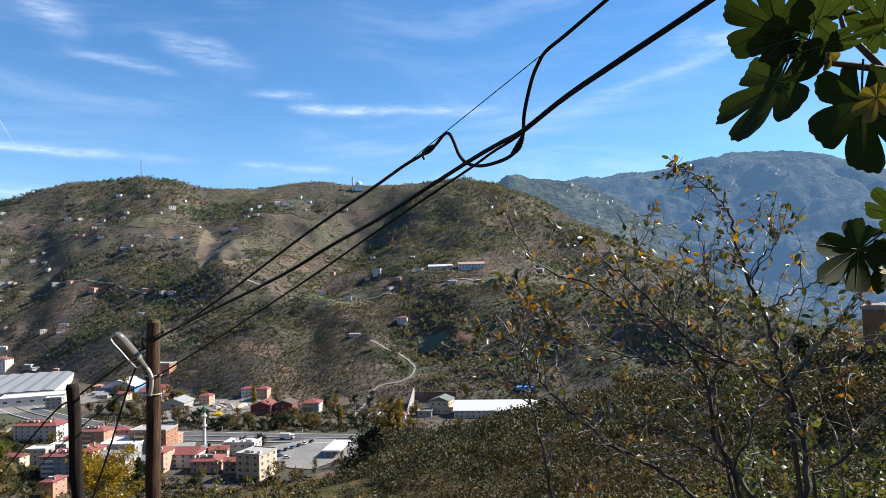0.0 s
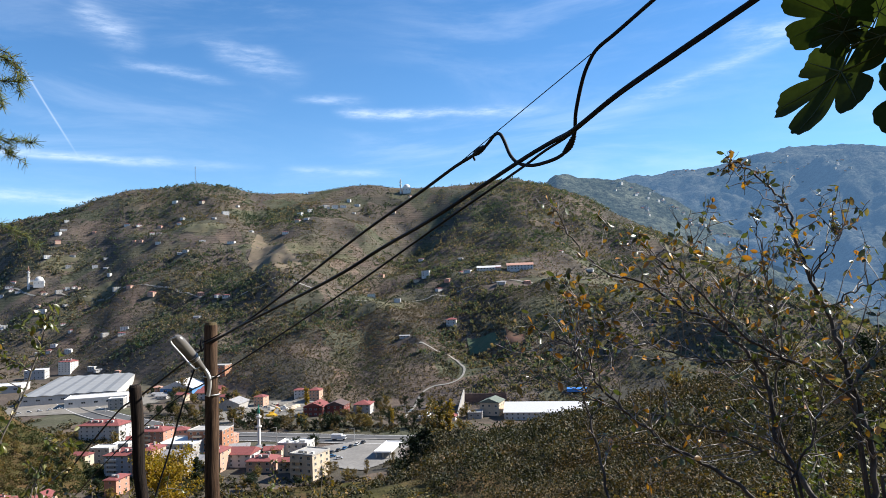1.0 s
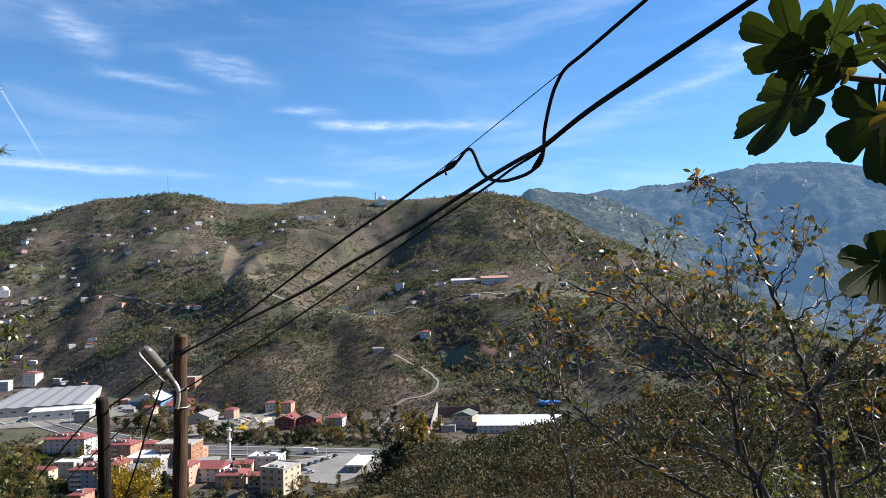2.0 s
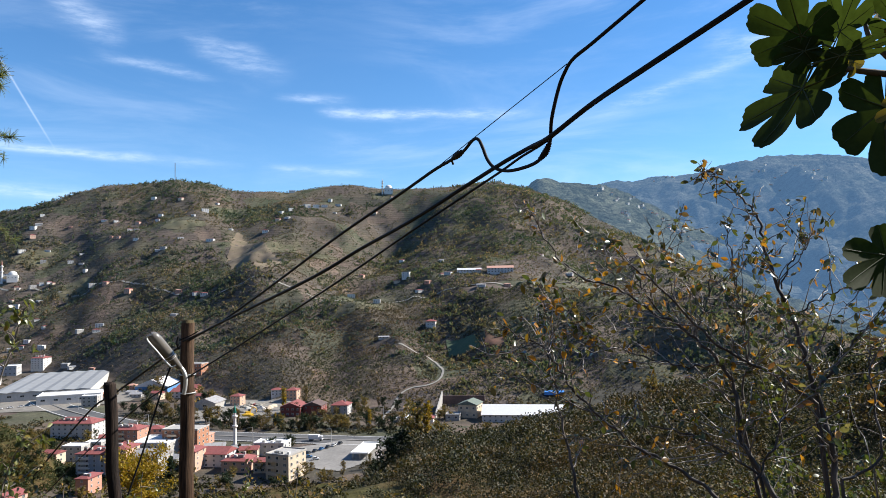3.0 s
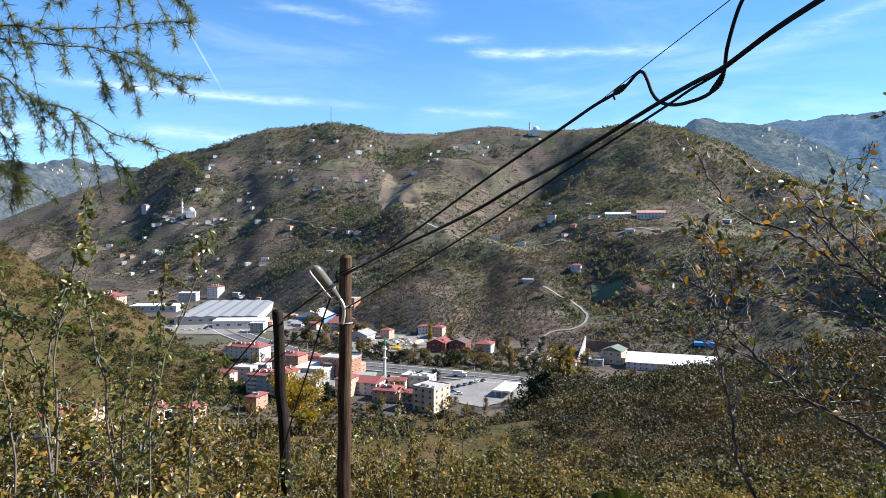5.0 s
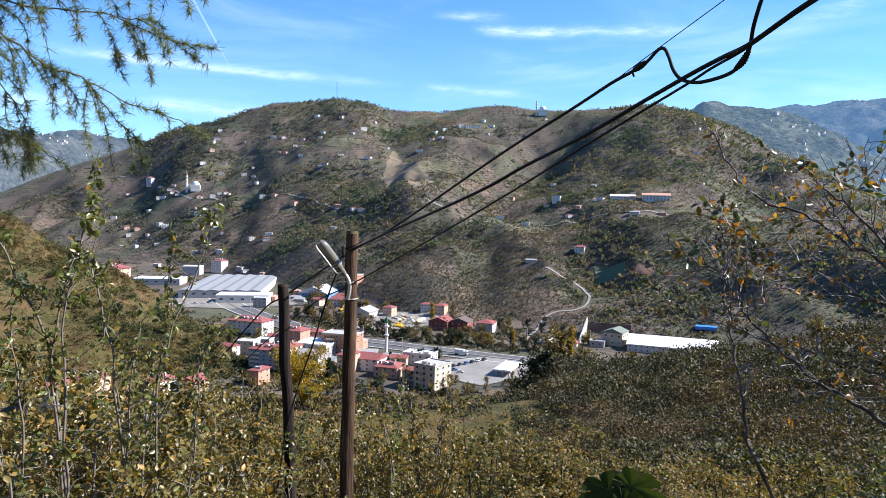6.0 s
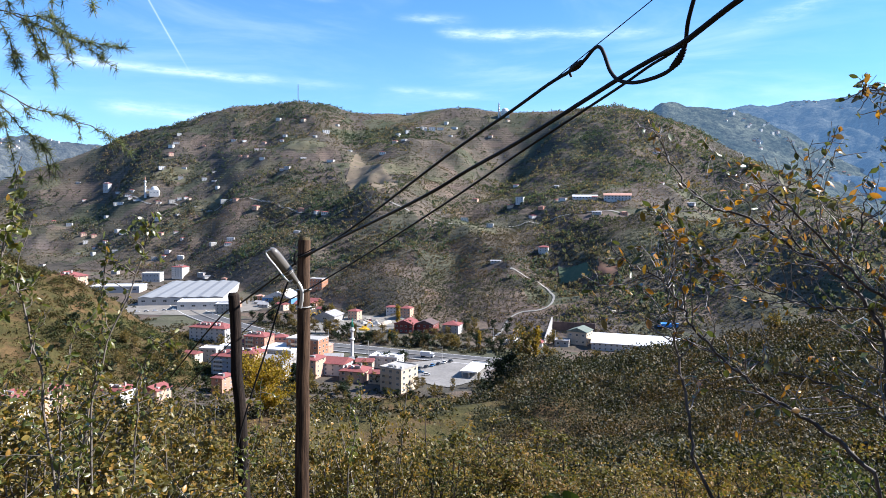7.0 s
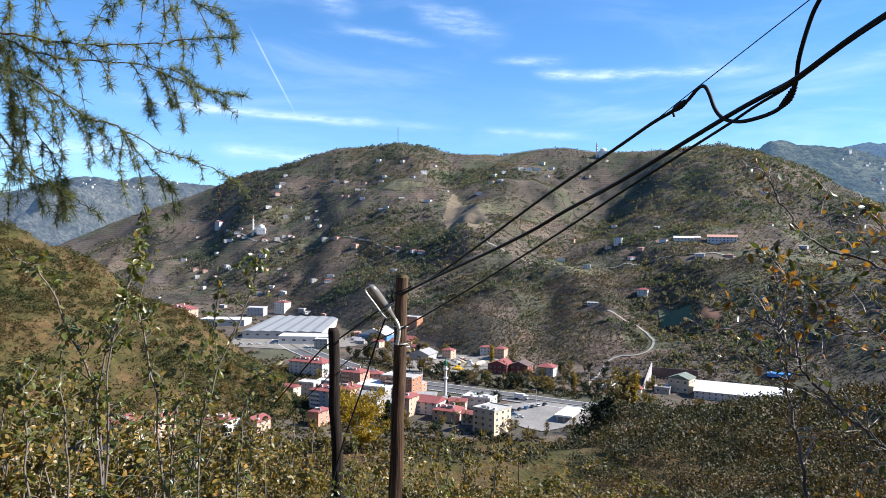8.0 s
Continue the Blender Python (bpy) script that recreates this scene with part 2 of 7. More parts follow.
M["olive"] = leaf_mat("turning_leaves", [(0.105, 0.095, 0.028), (0.17, 0.135, 0.036), (0.28, 0.185, 0.042), (0.11, 0.105, 0.03), (0.38, 0.21, 0.045), (0.06, 0.07, 0.022), (0.21, 0.16, 0.038), (0.09, 0.085, 0.026)], 0.28, 0.4, 0.4)
M["scrub_near"] = leaf_mat("brown_shrub_leaves", [(0.17, 0.13, 0.045), (0.22, 0.15, 0.05), (0.12, 0.11, 0.036), (0.26, 0.165, 0.05), (0.17, 0.115, 0.05), (0.09, 0.095, 0.03)], 0.35, 0.5, 0.3, False, 0.45)
M["greenleaf"] = leaf_mat("green_shrub_leaves", [(0.05, 0.07, 0.02), (0.075, 0.095, 0.026), (0.10, 0.11, 0.03), (0.04, 0.055, 0.018), (0.14, 0.13, 0.035)], 0.35, 0.45, 0.4)
M["yellow"] = leaf_mat("yellow_leaves", [(0.28, 0.2, 0.015), (0.34, 0.24, 0.02), (0.2, 0.16, 0.02), (0.3, 0.18, 0.015)], 0.4, 0.55, 0.3)
M["rust"] = leaf_mat("rusty_leaves", [(0.17, 0.115, 0.05), (0.20, 0.14, 0.055), (0.13, 0.10, 0.05), (0.11, 0.10, 0.045)], 0.3, 0.6, 0.2)
M["hillbush"] = leaf_mat("hill_bush_leaves", [(0.055, 0.062, 0.028), (0.075, 0.078, 0.034), (0.10, 0.085, 0.042), (0.065, 0.07, 0.03), (0.09, 0.07, 0.04)], 0.3, 0.75, 0.15, False, 0.03)
M["darkgreen"] = leaf_mat("evergreen_leaves", [(0.012, 0.025, 0.010), (0.02, 0.035, 0.014), (0.028, 0.04, 0.016)], 0.12, 0.6, 0.2)
M["drygrass"] = leaf_mat("dry_grass", [(0.10, 0.09, 0.045), (0.14, 0.11, 0.06), (0.075, 0.08, 0.035), (0.095, 0.078, 0.042)], 0.3, 0.8, 0.1, False, 0.03)
M["bark"] = surface("grey_bark", [(0.10, 0.085, 0.07), (0.2, 0.175, 0.15), (0.14, 0.12, 0.1)], 20, 90, 0.85, 0, 0.5, 0.004, (1, 1, 0.3))
M["darkbark"] = surface("dark_bark", [(0.035, 0.028, 0.024), (0.075, 0.06, 0.05)], 25, 120, 0.85, 0, 0.5, 0.003, (1, 1, 0.3))
def pole_wood(name, lo, mid, hi):
    """Round weathered timber with long cracks and grey streaks."""
    m, nt, p = base_mat(name)
    f = texnoise(nt, 9.0, 6, 0.65, (1, 1, 0.12))
    g = texnoise(nt, 55.0, 5, 0.75, (1, 1, 0.025))
    c = ramp(nt, f, [(0.35, lo), (0.5, mid), (0.66, hi)])
    c = mixcol(nt, 0.9, c, ramp(nt, g, [(0.38, (0.15, 0.14, 0.13)), (0.5, (0.8, 0.8, 0.8)), (0.65, (1.35, 1.3, 1.2))]), "MULTIPLY")
    nt.links.new(c, p.inputs["Base Color"])
    p.inputs["Roughness"].default_value, p.inputs["Specular IOR Level"].default_value = 0.85, 0.2
    b = nt.nodes.new("ShaderNodeBump")
    b.inputs["Strength"].default_value, b.inputs["Distance"].default_value = 1.0, 0.012
    nt.links.new(g, b.inputs["Height"])
    nt.links.new(b.outputs[0], p.inputs["Normal"])
    return m


M["pole"] = pole_wood("weathered_pole_wood", (0.04, 0.024, 0.016), (0.085, 0.05, 0.03), (0.14, 0.09, 0.058))
M["polecut"] = surface("mossy_pole_top", [(0.08, 0.06, 0.03), (0.12, 0.09, 0.04)], 20, 80, 0.9, 0, 0.6, 0.006)
M["post"] = pole_wood("tarred_post_wood", (0.012, 0.009, 0.008), (0.024, 0.017, 0.014), (0.05, 0.035, 0.027))
M["cable"] = surface("black_rubber", [(0.005, 0.005, 0.006), (0.011, 0.011, 0.012)], 30, 120, 0.65, 0, 0.2, 0.001, (1, 1, 1), 0.25)
M["lampshell"] = painted("grey_lamp_shell", (0.17, 0.155, 0.135), 0.2, 0.4, 0.5, 0.0, 6)
M["galv"] = painted("galvanised_tube", (0.62, 0.62, 0.60), 0.42, 0.35, 0.5, 0.5, 8)
M["lampglass"] = painted("dusty_lamp_bowl", (0.16, 0.135, 0.105), 0.12, 0.3, 0.5, 0.0, 6)

# ---- mesh helpers ----
rng = np.random.default_rng(7)


def mesh_of(name, verts, faces, mats, smooth=False):
    """A mesh from arrays; faces all have the same number of corners."""
    verts, faces = np.asarray(verts, np.float32), np.asarray(faces, np.int32)
    me = bpy.data.meshes.new(name)
    n, k = faces.shape
    me.vertices.add(len(verts))
    me.vertices.foreach_set("co", verts.ravel())
    me.loops.add(n * k)
    me.loops.foreach_set("vertex_index", faces.ravel())
    me.polygons.add(n)
    me.polygons.foreach_set("loop_start", np.arange(0, n * k, k, dtype=np.int32))
    me.polygons.foreach_set("use_smooth", np.full(n, smooth))
    me.update(calc_edges=True)
    me.materials.append(mats)
    return me


def bm_mesh(name, bm, material, smooth=False):
    me = bpy.data.meshes.new(name)
    bm.normal_update()
    bm.to_mesh(me)
    bm.free()
    me.materials.append(material)
    if smooth:
        me.polygons.foreach_set("use_smooth", np.full(len(me.polygons), True))
    return me


def part(name, data, material=None, parent=None, label=""):
    """Links a bmesh or a mesh as one object, under a thing or under a part."""
    me = bm_mesh(name, data, material) if isinstance(data, bmesh.types.BMesh) else data
    ob = new(name, me)
    ob.parent = parent
    if label:
        tagged(ob, label)
    return ob


def thing(name, label, category, at=(0, 0, 0), rz=0.0, group="", kind=""):
    e = new(name)
    e.empty_display_size = 0.2
    e.matrix_basis = pose(*at, 0, 0, rz)
    return tagged(e, label, category, group, kind)


def solo(name, data, label, category, group="", kind=""):
    return tagged(new(name, data), label, category, group, kind)


def box(bm, x0, x1, y0, y1, z0, z1):
    v = [bm.verts.new(p) for p in ((x0, y0, z0), (x1, y0, z0), (x1, y1, z0), (x0, y1, z0), (x0, y0, z1), (x1, y0, z1), (x1, y1, z1), (x0, y1, z1))]
    for f in ((3, 2, 1, 0), (4, 5, 6, 7), (0, 1, 5, 4), (1, 2, 6, 5), (2, 3, 7, 6), (3, 0, 4, 7)):
        bm.faces.new([v[i] for i in f])


def boxes(*specs):
    bm = bmesh.new()
    for s in specs:
        box(bm, *s)
    return bm


def tube_arrays(points, radii, sides=6):
    """A tube along points, as vertices and quads, with closed ends left open where too thin to see."""
    pts = np.asarray(points, float)
    rad = np.broadcast_to(np.asarray(radii, float), (len(pts),))
    tan = np.gradient(pts, axis=0)
    tan /= np.linalg.norm(tan, axis=1)[:, None] + 1e-9
    ref = np.array([0.31, 0.17, 0.93]) if abs(tan[0, 2]) < 0.8 else np.array([0.93, 0.31, 0.17])
    u = np.cross(tan, ref)
    u /= np.linalg.norm(u, axis=1)[:, None] + 1e-9
    v = np.cross(tan, u)
    a = np.arange(sides) * 2 * np.pi / sides
    ring = np.cos(a)[None, :, None] * u[:, None] + np.sin(a)[None, :, None] * v[:, None]
    verts = (pts[:, None] + ring * rad[:, None, None]).reshape(-1, 3)
    i, j = np.meshgrid(np.arange(len(pts) - 1), np.arange(sides), indexing="ij")
    k = (j + 1) % sides
    faces = np.stack([i * sides + j, i * sides + k, (i + 1) * sides + k, (i + 1) * sides + j], -1).reshape(-1, 4)
    return verts, faces


class Heap:
    """Collects vertices and equal-sided faces of many small pieces."""

    def __init__(self):
        self.v, self.f, self.n = [], [], 0

    def add(self, v, f):
        self.v.append(np.asarray(v, float))
        self.f.append(np.asarray(f) + self.n)
        self.n += len(v)

    def mesh(self, name, material, smooth=False):
        return mesh_of(name, np.concatenate(self.v), np.concatenate(self.f), material, smooth)


def curve_pts(ctrl, n=24):
    """Catmull-Rom through the control points."""
    c = np.asarray(ctrl, float)
    c = np.vstack([2 * c[0] - c[1], c, 2 * c[-1] - c[-2]])
    out = []
    seg = len(c) - 3
    for s in np.linspace(0, seg - 1e-6, n):
        i, u = int(s), s - int(s)
        p0, p1, p2, p3 = c[i:i + 4]
        out.append(0.5 * (2 * p1 + (p2 - p0) * u + (2 * p0 - 5 * p1 + 4 * p2 - p3) * u * u + (3 * p1 - p0 - 3 * p2 + p3) * u ** 3))
    return np.array(out)


def unit(v):
    return v / (np.linalg.norm(v, axis=-1, keepdims=True) + 1e-9)


def leaf_quads(pos, size, ratio=0.55, rnd=None, up=0.3, along=None):
    """Diamond leaves, each folded along its rib: four corners, two faces as one bent quad pair."""
    rnd = rnd or rng
    n = len(pos)
    d = unit(rnd.normal(size=(n, 3)) + (0 if along is None else along))
    w = unit(np.cross(d, rnd.normal(size=(n, 3)) + np.array([0, 0, up])))
    nrm = np.cross(d, w)
    s = (np.asarray(size) * rnd.uniform(0.6, 1.25, n))[:, None]
    a, b = pos, pos + d * s
    m = pos + d * s * 0.45
    l, r = m + w * s * ratio / 2 + nrm * s * 0.12, m - w * s * ratio / 2 + nrm * s * 0.12
    v = np.stack([a, r, b, l], 1).reshape(-1, 3)
    f = np.arange(n * 4).reshape(n, 4)
    return v, f


def shaggy(centres, radius, tall, k, ratio=0.75):
    """Small trees and bushes far off, each a loose upright bunch of leafy sprays."""
    n = len(centres)
    d = unit(rng.normal(size=(n, k, 3))) * rng.uniform(0.25, 1.0, (n, k, 1)) ** 0.6
    d[..., 2] = np.abs(d[..., 2]) * np.asarray(tall)[:, None]
    pos = centres[:, None] + d * np.asarray(radius)[:, None, None] * 0.85
    return leaf_quads(pos.reshape(-1, 3), np.repeat(np.asarray(radius) * 0.95, k), ratio, rng, 0.3, np.array((0, 0, 0.7)))


# ---- the ground ----
EYE = 88.0


def vnoise(x, y, seed=0):
    """Smooth value noise from -1 to 1."""
    xi, yi = np.floor(x), np.floor(y)
    u, v = x - xi, y - yi
    u, v = u * u * (3 - 2 * u), v * v * (3 - 2 * v)

    def cell(a, b):
        k = np.sin(a * 127.1 + b * 311.7 + seed * 74.7) * 43758.5453
        return (k - np.floor(k)) * 2 - 1
    return (cell(xi, yi) * (1 - u) + cell(xi + 1, yi) * u) * (1 - v) + (cell(xi, yi + 1) * (1 - u) + cell(xi + 1, yi + 1) * u) * v


def fbm(x, y, octaves=4, seed=0):
    total, amp = 0.0, 0.5
    for k in range(octaves):
        total = total + amp * vnoise(x * 2 ** k + 17.3 * k, y * 2 ** k - 9.1 * k, seed + k)
        amp *= 0.5
    return total


def ease(a, b, v):
    k = np.clip((v - a) / (b - a), 0, 1)
    return k * k * (3 - 2 * k)


# bearings in degrees, left of straight ahead counted positive
SPUR_AZ = (-60, -39, -33, -25, -19, -14, -9, -5, -2.4, -0.7, 2, 4.6, 9, 15, 60)
SPUR_EL = (-3, -5.2, -6.1, -7.8, -9.3, -10.7, -11.8, -11.9, -12.2, -13.4, -14.8, -15.9, -16.3, -16.3, -15.5)
GRASS_AZ = (14, 18, 22, 24.6, 27.6, 31, 34, 38, 44, 60)
GRASS_EL = (-17, -14.2, -11.9, -9.7, -8.2, -6.0, -3.9, -1.7, 1.0, 5)
FOOT_AZ = (-60, -40, -30, -20, -14, -10, -6, 0, 6, 10, 14, 20, 24.6, 33, 44, 60)
FOOT_R = (380, 400, 430, 470, 500, 500, 490, 529, 549, 581, 660, 760, 930, 1150, 1400, 1500)
CREST_AZ = (-45, -39, -34.5, -30.5, -27, -23, -19.3, -15.3, -11.8, -9.5, -6.3, -3, 0, 2.6, 5, 7.3, 11.4, 13.3, 16, 21, 24.9, 27.9, 31.6, 37.4, 44, 60)
CREST_EL = (-7, -6, -4.4, -2.4, -0.2, 1.9, 4.0, 6.2, 7.6, 8.2, 8.0, 7.9, 8.0, 8.3, 8.1, 7.7, 7.7, 8.2, 8.4, 7.8, 6.2, 5.6, 3.7, 1.4, -2.0, -3)


def tan_el(deg):
    return np.tan(np.radians(deg))


def ground_z(x, y):
    x, y = np.asarray(x, float), np.asarray(y, float)
    az, r = np.degrees(np.arctan2(-x, y)), np.hypot(x, y) + 1e-6
    # the slope under the camera, with a spur on either side
    rs = np.interp(az, (-60, -39, -5, 0, 5, 15, 60), (140, 150, 185, 230, 290, 300, 310))
    zs = EYE + rs * tan_el(np.interp(az, SPUR_AZ, SPUR_EL))
    z95 = EYE - 95 * tan_el(np.interp(az, (-40, -10, 44), (13, 17.5, 18)))
    near = np.where(r < 30, 86.4 - 13.4 * (r / 30) ** 0.9, np.where(r < 95, 73 + (z95 - 73) * (r - 30) / 65, z95 + (zs - z95) * ease(95, rs, r) ** 0.8))
    near = np.where(r > rs, zs - 0.55 * (r - rs), near)
    near = near + fbm(x / 30, y / 30, 4, 3) * 5 * ease(20, 90, r) * (1 - 0.6 * ease(0, 40, r - rs + 30) * ease(rs + 80, rs + 40, r))
    # the grassy hill to the left, past the side valley
    eg = np.interp(az, GRASS_AZ, GRASS_EL)
    rg = np.interp(az, (14, 25, 44), (400, 450, 520))
    zg = EYE + rg * tan_el(eg)
    grassy = np.where(r < rg, zg * np.clip((r - 335) / (rg - 335), 0, 1) ** 0.85, zg - 0.6 * (r - rg)) + (fbm(x / 45, y / 45, 4, 19) * 12 + fbm(x / 15, y / 15, 3, 20) * 4) * ease(340, 380, r) * ease(rg + 60, rg - 20, r)
    grassy = np.where(az > 14, grassy, 0) * ease(0, 12, zg)
    near = np.maximum(near, grassy)
    # the hill over the valley: foot, bench, crest
    r0 = sum(np.interp(az + k, FOOT_AZ, FOOT_R) for k in (-3, -1.5, 0, 1.5, 3)) / 5
    ec = np.interp(az, CREST_AZ, CREST_EL)
    rc = np.interp(az, (-45, -34, -23, -15, -10, 25, 37, 50), (560, 700, 1100, 1300, 1400, 1550, 1700, 1800))
    rb = r0 + (rc - r0) * sum(np.interp(az + k, (-30, -10, 10, 20, 35), (0.5, 0.42, 0.36, 0.42, 0.4)) for k in (-3, 0, 3)) / 3
    eb = np.minimum(np.interp(az, (-24, -19, -8, 0, 5, 10, 15, 25, 40), (0.8, 0.5, 1.2, 0.4, 0.3, 0.9, 0.5, 0.0, -1.5)), ec - 1.0)
    zb, zc = EYE + rb * tan_el(eb), EYE + rc * tan_el(ec)
    low = zb * np.clip((r - r0) / (rb - r0), 0, 1) ** 0.95
    high = zb + (zc - zb) * np.clip((r - rb) / (rc - rb), 0, 1) ** 1.1
    hill = np.where(r < rb, low, high)
    hill = np.where(r > rc, zc - 0.3 * (r - rc), hill)
    hill = np.maximum(hill, 0)
    # gullies between the summits
    for ax, ay, bx, by, wide, deep in ((40, 1330, -70, 860, 55, 42), (-270, 1330, -190, 900, 60, 34), (330, 1180, 240, 760, 50, 30), (-560, 1350, -430, 960, 60, 30), (60, 760, 70, 540, 28, 14), (-60, 800, -40, 560, 26, 14)):
        ux, uy = bx - ax, by - ay
        s = np.clip(((x - ax) * ux + (y - ay) * uy) / (ux * ux + uy * uy), 0, 1)
        d = np.hypot(x - ax - s * ux, y - ay - s * uy)
        hill = hill - 0.72 * deep * np.exp(-(d / wide) ** 2) * np.sin(np.pi * np.clip(0.08 + 0.84 * s, 0, 1)) ** 0.7
    hill = np.maximum(hill, 0)
    k = ease(0, 120, r - r0) * (1 - 0.85 * ease(-130, 0, r - rc))
    spurs = vnoise(x / 150 + 0.35 * y / 150, y / 420, 11) * 17
    hill = hill + k * (spurs + fbm(x / 150, y / 150, 5, 7) * 30 - np.abs(vnoise(x / 62 + 0.3 * y / 62, y / 130, 13)) * 9 + fbm(x / 36, y / 36, 3, 14) * 6)
    z = np.maximum(np.maximum(near, hill), 0.0 + fbm(x / 60, y / 60, 2, 5) * 0.3)
    # behind the camera the slope goes on upwards
    back = ease(50, 80, np.abs(az))
    return z * (1 - back) + np.minimum(86.4 + 0.4 * r, 260) * back


# the plan of the far slope and the valley
UPPER_HOUSES = ((-559, 1223), (-801, 1311), (-673, 1223), (-629, 1175), (-606, 1156), (-633, 1155), (-758, 1257), (-525, 1116), (-504, 1123), (-417, 1062), (-390, 1040), (-347, 1004), (-269, 963), (-237, 928), (-217, 886), (-580, 1163), (-597, 1181), (-618, 1348), (-609, 1315), (-604, 1281), (-614, 1306), (-554, 1313), (-496, 1314), (-472, 1304), (-432, 1298), (-451, 1225), (-396, 1178), (-433, 1206), (-333, 1113), (-342, 1119), (-564, 1250), (-600, 1237), (-271, 1148), (-427, 1369), (-370, 1342), (-313, 1286), (-306, 1349))
LOWER_HOUSES = ((-252, 1205), (-190, 1176), (-138, 1325), (-122, 1330), (-107, 1337), (-82, 1354), (-178, 1236), (-160, 1220), (-181, 1456), (-13, 1330), (30, 1092), (19, 939), (-30, 1020), (52, 821), (71, 841), (134, 760), (165, 772), (106, 761), (-519, 1053), (-468, 1007), (-661, 1091), (-637, 1081), (-571, 1049), (-380, 928), (-349, 901), (-471, 946), (-491, 1006), (-240, 843), (-235, 928), (-350, 820), (-338, 809), (-306, 780), (-501, 899), (0, 670), (-474, 1165), (-769, 1182), (-706, 1127))
TRACK = ((13, 637), (25, 631), (34, 624), (42, 606), (48, 587), (43, 558), (32, 549), (20, 550), (10, 538), (2, 502), (-6, 463))
ROADPTS = ((-185, 505), (-126, 452), (-85, 437), (-48, 424), (-2, 409))
RIVER = ((-174, 525), (-108, 475), (-51, 448), (-16, 448))
LOT = ((-49, 403), (-20, 420), (2, 398), (-4, 372), (-22, 347), (-43, 360))
YARD = ((-149, 533), (-114, 581), (-74, 569), (-74, 506), (-127, 483))
FIELD = ((-242, 1207), (-167, 1050), (-127, 941), (-144, 862), (-229, 1057))
LAWN = ((58, 668), (84, 647), (83, 623), (58, 640))
TERRACE = ((-11, 336), (-77, 297))
REDPATCH = ((90, 640), (106, 625), (104, 601), (88, 622))

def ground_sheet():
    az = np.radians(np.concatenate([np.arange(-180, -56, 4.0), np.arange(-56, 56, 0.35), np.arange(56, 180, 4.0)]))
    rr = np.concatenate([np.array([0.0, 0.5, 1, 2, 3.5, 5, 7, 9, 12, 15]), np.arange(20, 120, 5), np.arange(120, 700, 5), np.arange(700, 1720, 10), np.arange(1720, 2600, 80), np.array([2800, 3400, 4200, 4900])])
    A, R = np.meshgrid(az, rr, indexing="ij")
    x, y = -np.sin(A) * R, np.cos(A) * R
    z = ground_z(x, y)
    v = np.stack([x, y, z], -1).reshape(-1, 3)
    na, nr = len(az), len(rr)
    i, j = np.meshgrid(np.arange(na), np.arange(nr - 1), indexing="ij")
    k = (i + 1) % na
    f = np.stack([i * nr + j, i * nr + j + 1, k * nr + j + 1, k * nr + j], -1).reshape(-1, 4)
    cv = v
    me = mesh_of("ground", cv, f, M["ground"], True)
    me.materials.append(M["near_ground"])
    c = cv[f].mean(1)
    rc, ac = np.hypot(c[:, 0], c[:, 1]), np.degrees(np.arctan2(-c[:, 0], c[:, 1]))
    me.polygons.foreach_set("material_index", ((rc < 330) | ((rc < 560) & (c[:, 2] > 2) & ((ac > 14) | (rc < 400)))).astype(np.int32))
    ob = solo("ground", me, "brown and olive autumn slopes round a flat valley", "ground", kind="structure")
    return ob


def mountain(name, azs, els, r_crest, depth, label, material, seed, rough=1.0):
    """A distant range whose crest follows the given bearings and heights, cut by gullies."""
    a = np.radians(np.arange(azs[0], azs[-1], 0.15))
    t = np.linspace(0, 1, 90)
    A, T = np.meshgrid(a, t, indexing="ij")
    el = sum(np.interp(np.degrees(A) + k, azs, els) for k in (-0.5, 0, 0.5)) / 3
    R = r_crest - depth * (1 - T)
    x, y = -np.sin(A) * R, np.cos(A) * R
    zc = EYE + r_crest * np.tan(np.radians(el)) + fbm(x / 90, y / 90, 4, seed + 5) * 16 + np.abs(vnoise(x / 14, y / 14, seed + 6)) * 6
    wx, wy = x + fbm(x / 260, y / 260, 3, seed + 3) * 160, y + fbm(x / 260, y / 260, 3, seed + 4) * 160
    gully = 1 - np.abs(vnoise(wx / 330, wy / 620, seed)) * 2
    gully2 = 1 - np.abs(vnoise(wx / 130, wy / 240, seed + 9)) * 2
    fall = np.sin(np.pi * T ** 0.8) ** 0.8
    z = zc * T ** 0.85 + rough * fall * (gully * -70 + gully2 * -28 + fbm(x / 70, y / 70, 4, seed + 1) * 34) + fbm(x / 22, y / 22, 3, seed + 2) * 12 * (1.1 - T)
    v = np.stack([x, y, z], -1).reshape(-1, 3)
    na, nt = A.shape
    i, j = np.meshgrid(np.arange(na - 1), np.arange(nt - 1), indexing="ij")
    f = np.stack([i * nt + j, i * nt + j + 1, (i + 1) * nt + j + 1, (i + 1) * nt + j], -1).reshape(-1, 4)
    solo(name, mesh_of(name, v, f, material, True), label, "mountain", kind="structure")
    return v.reshape(na, nt, 3)


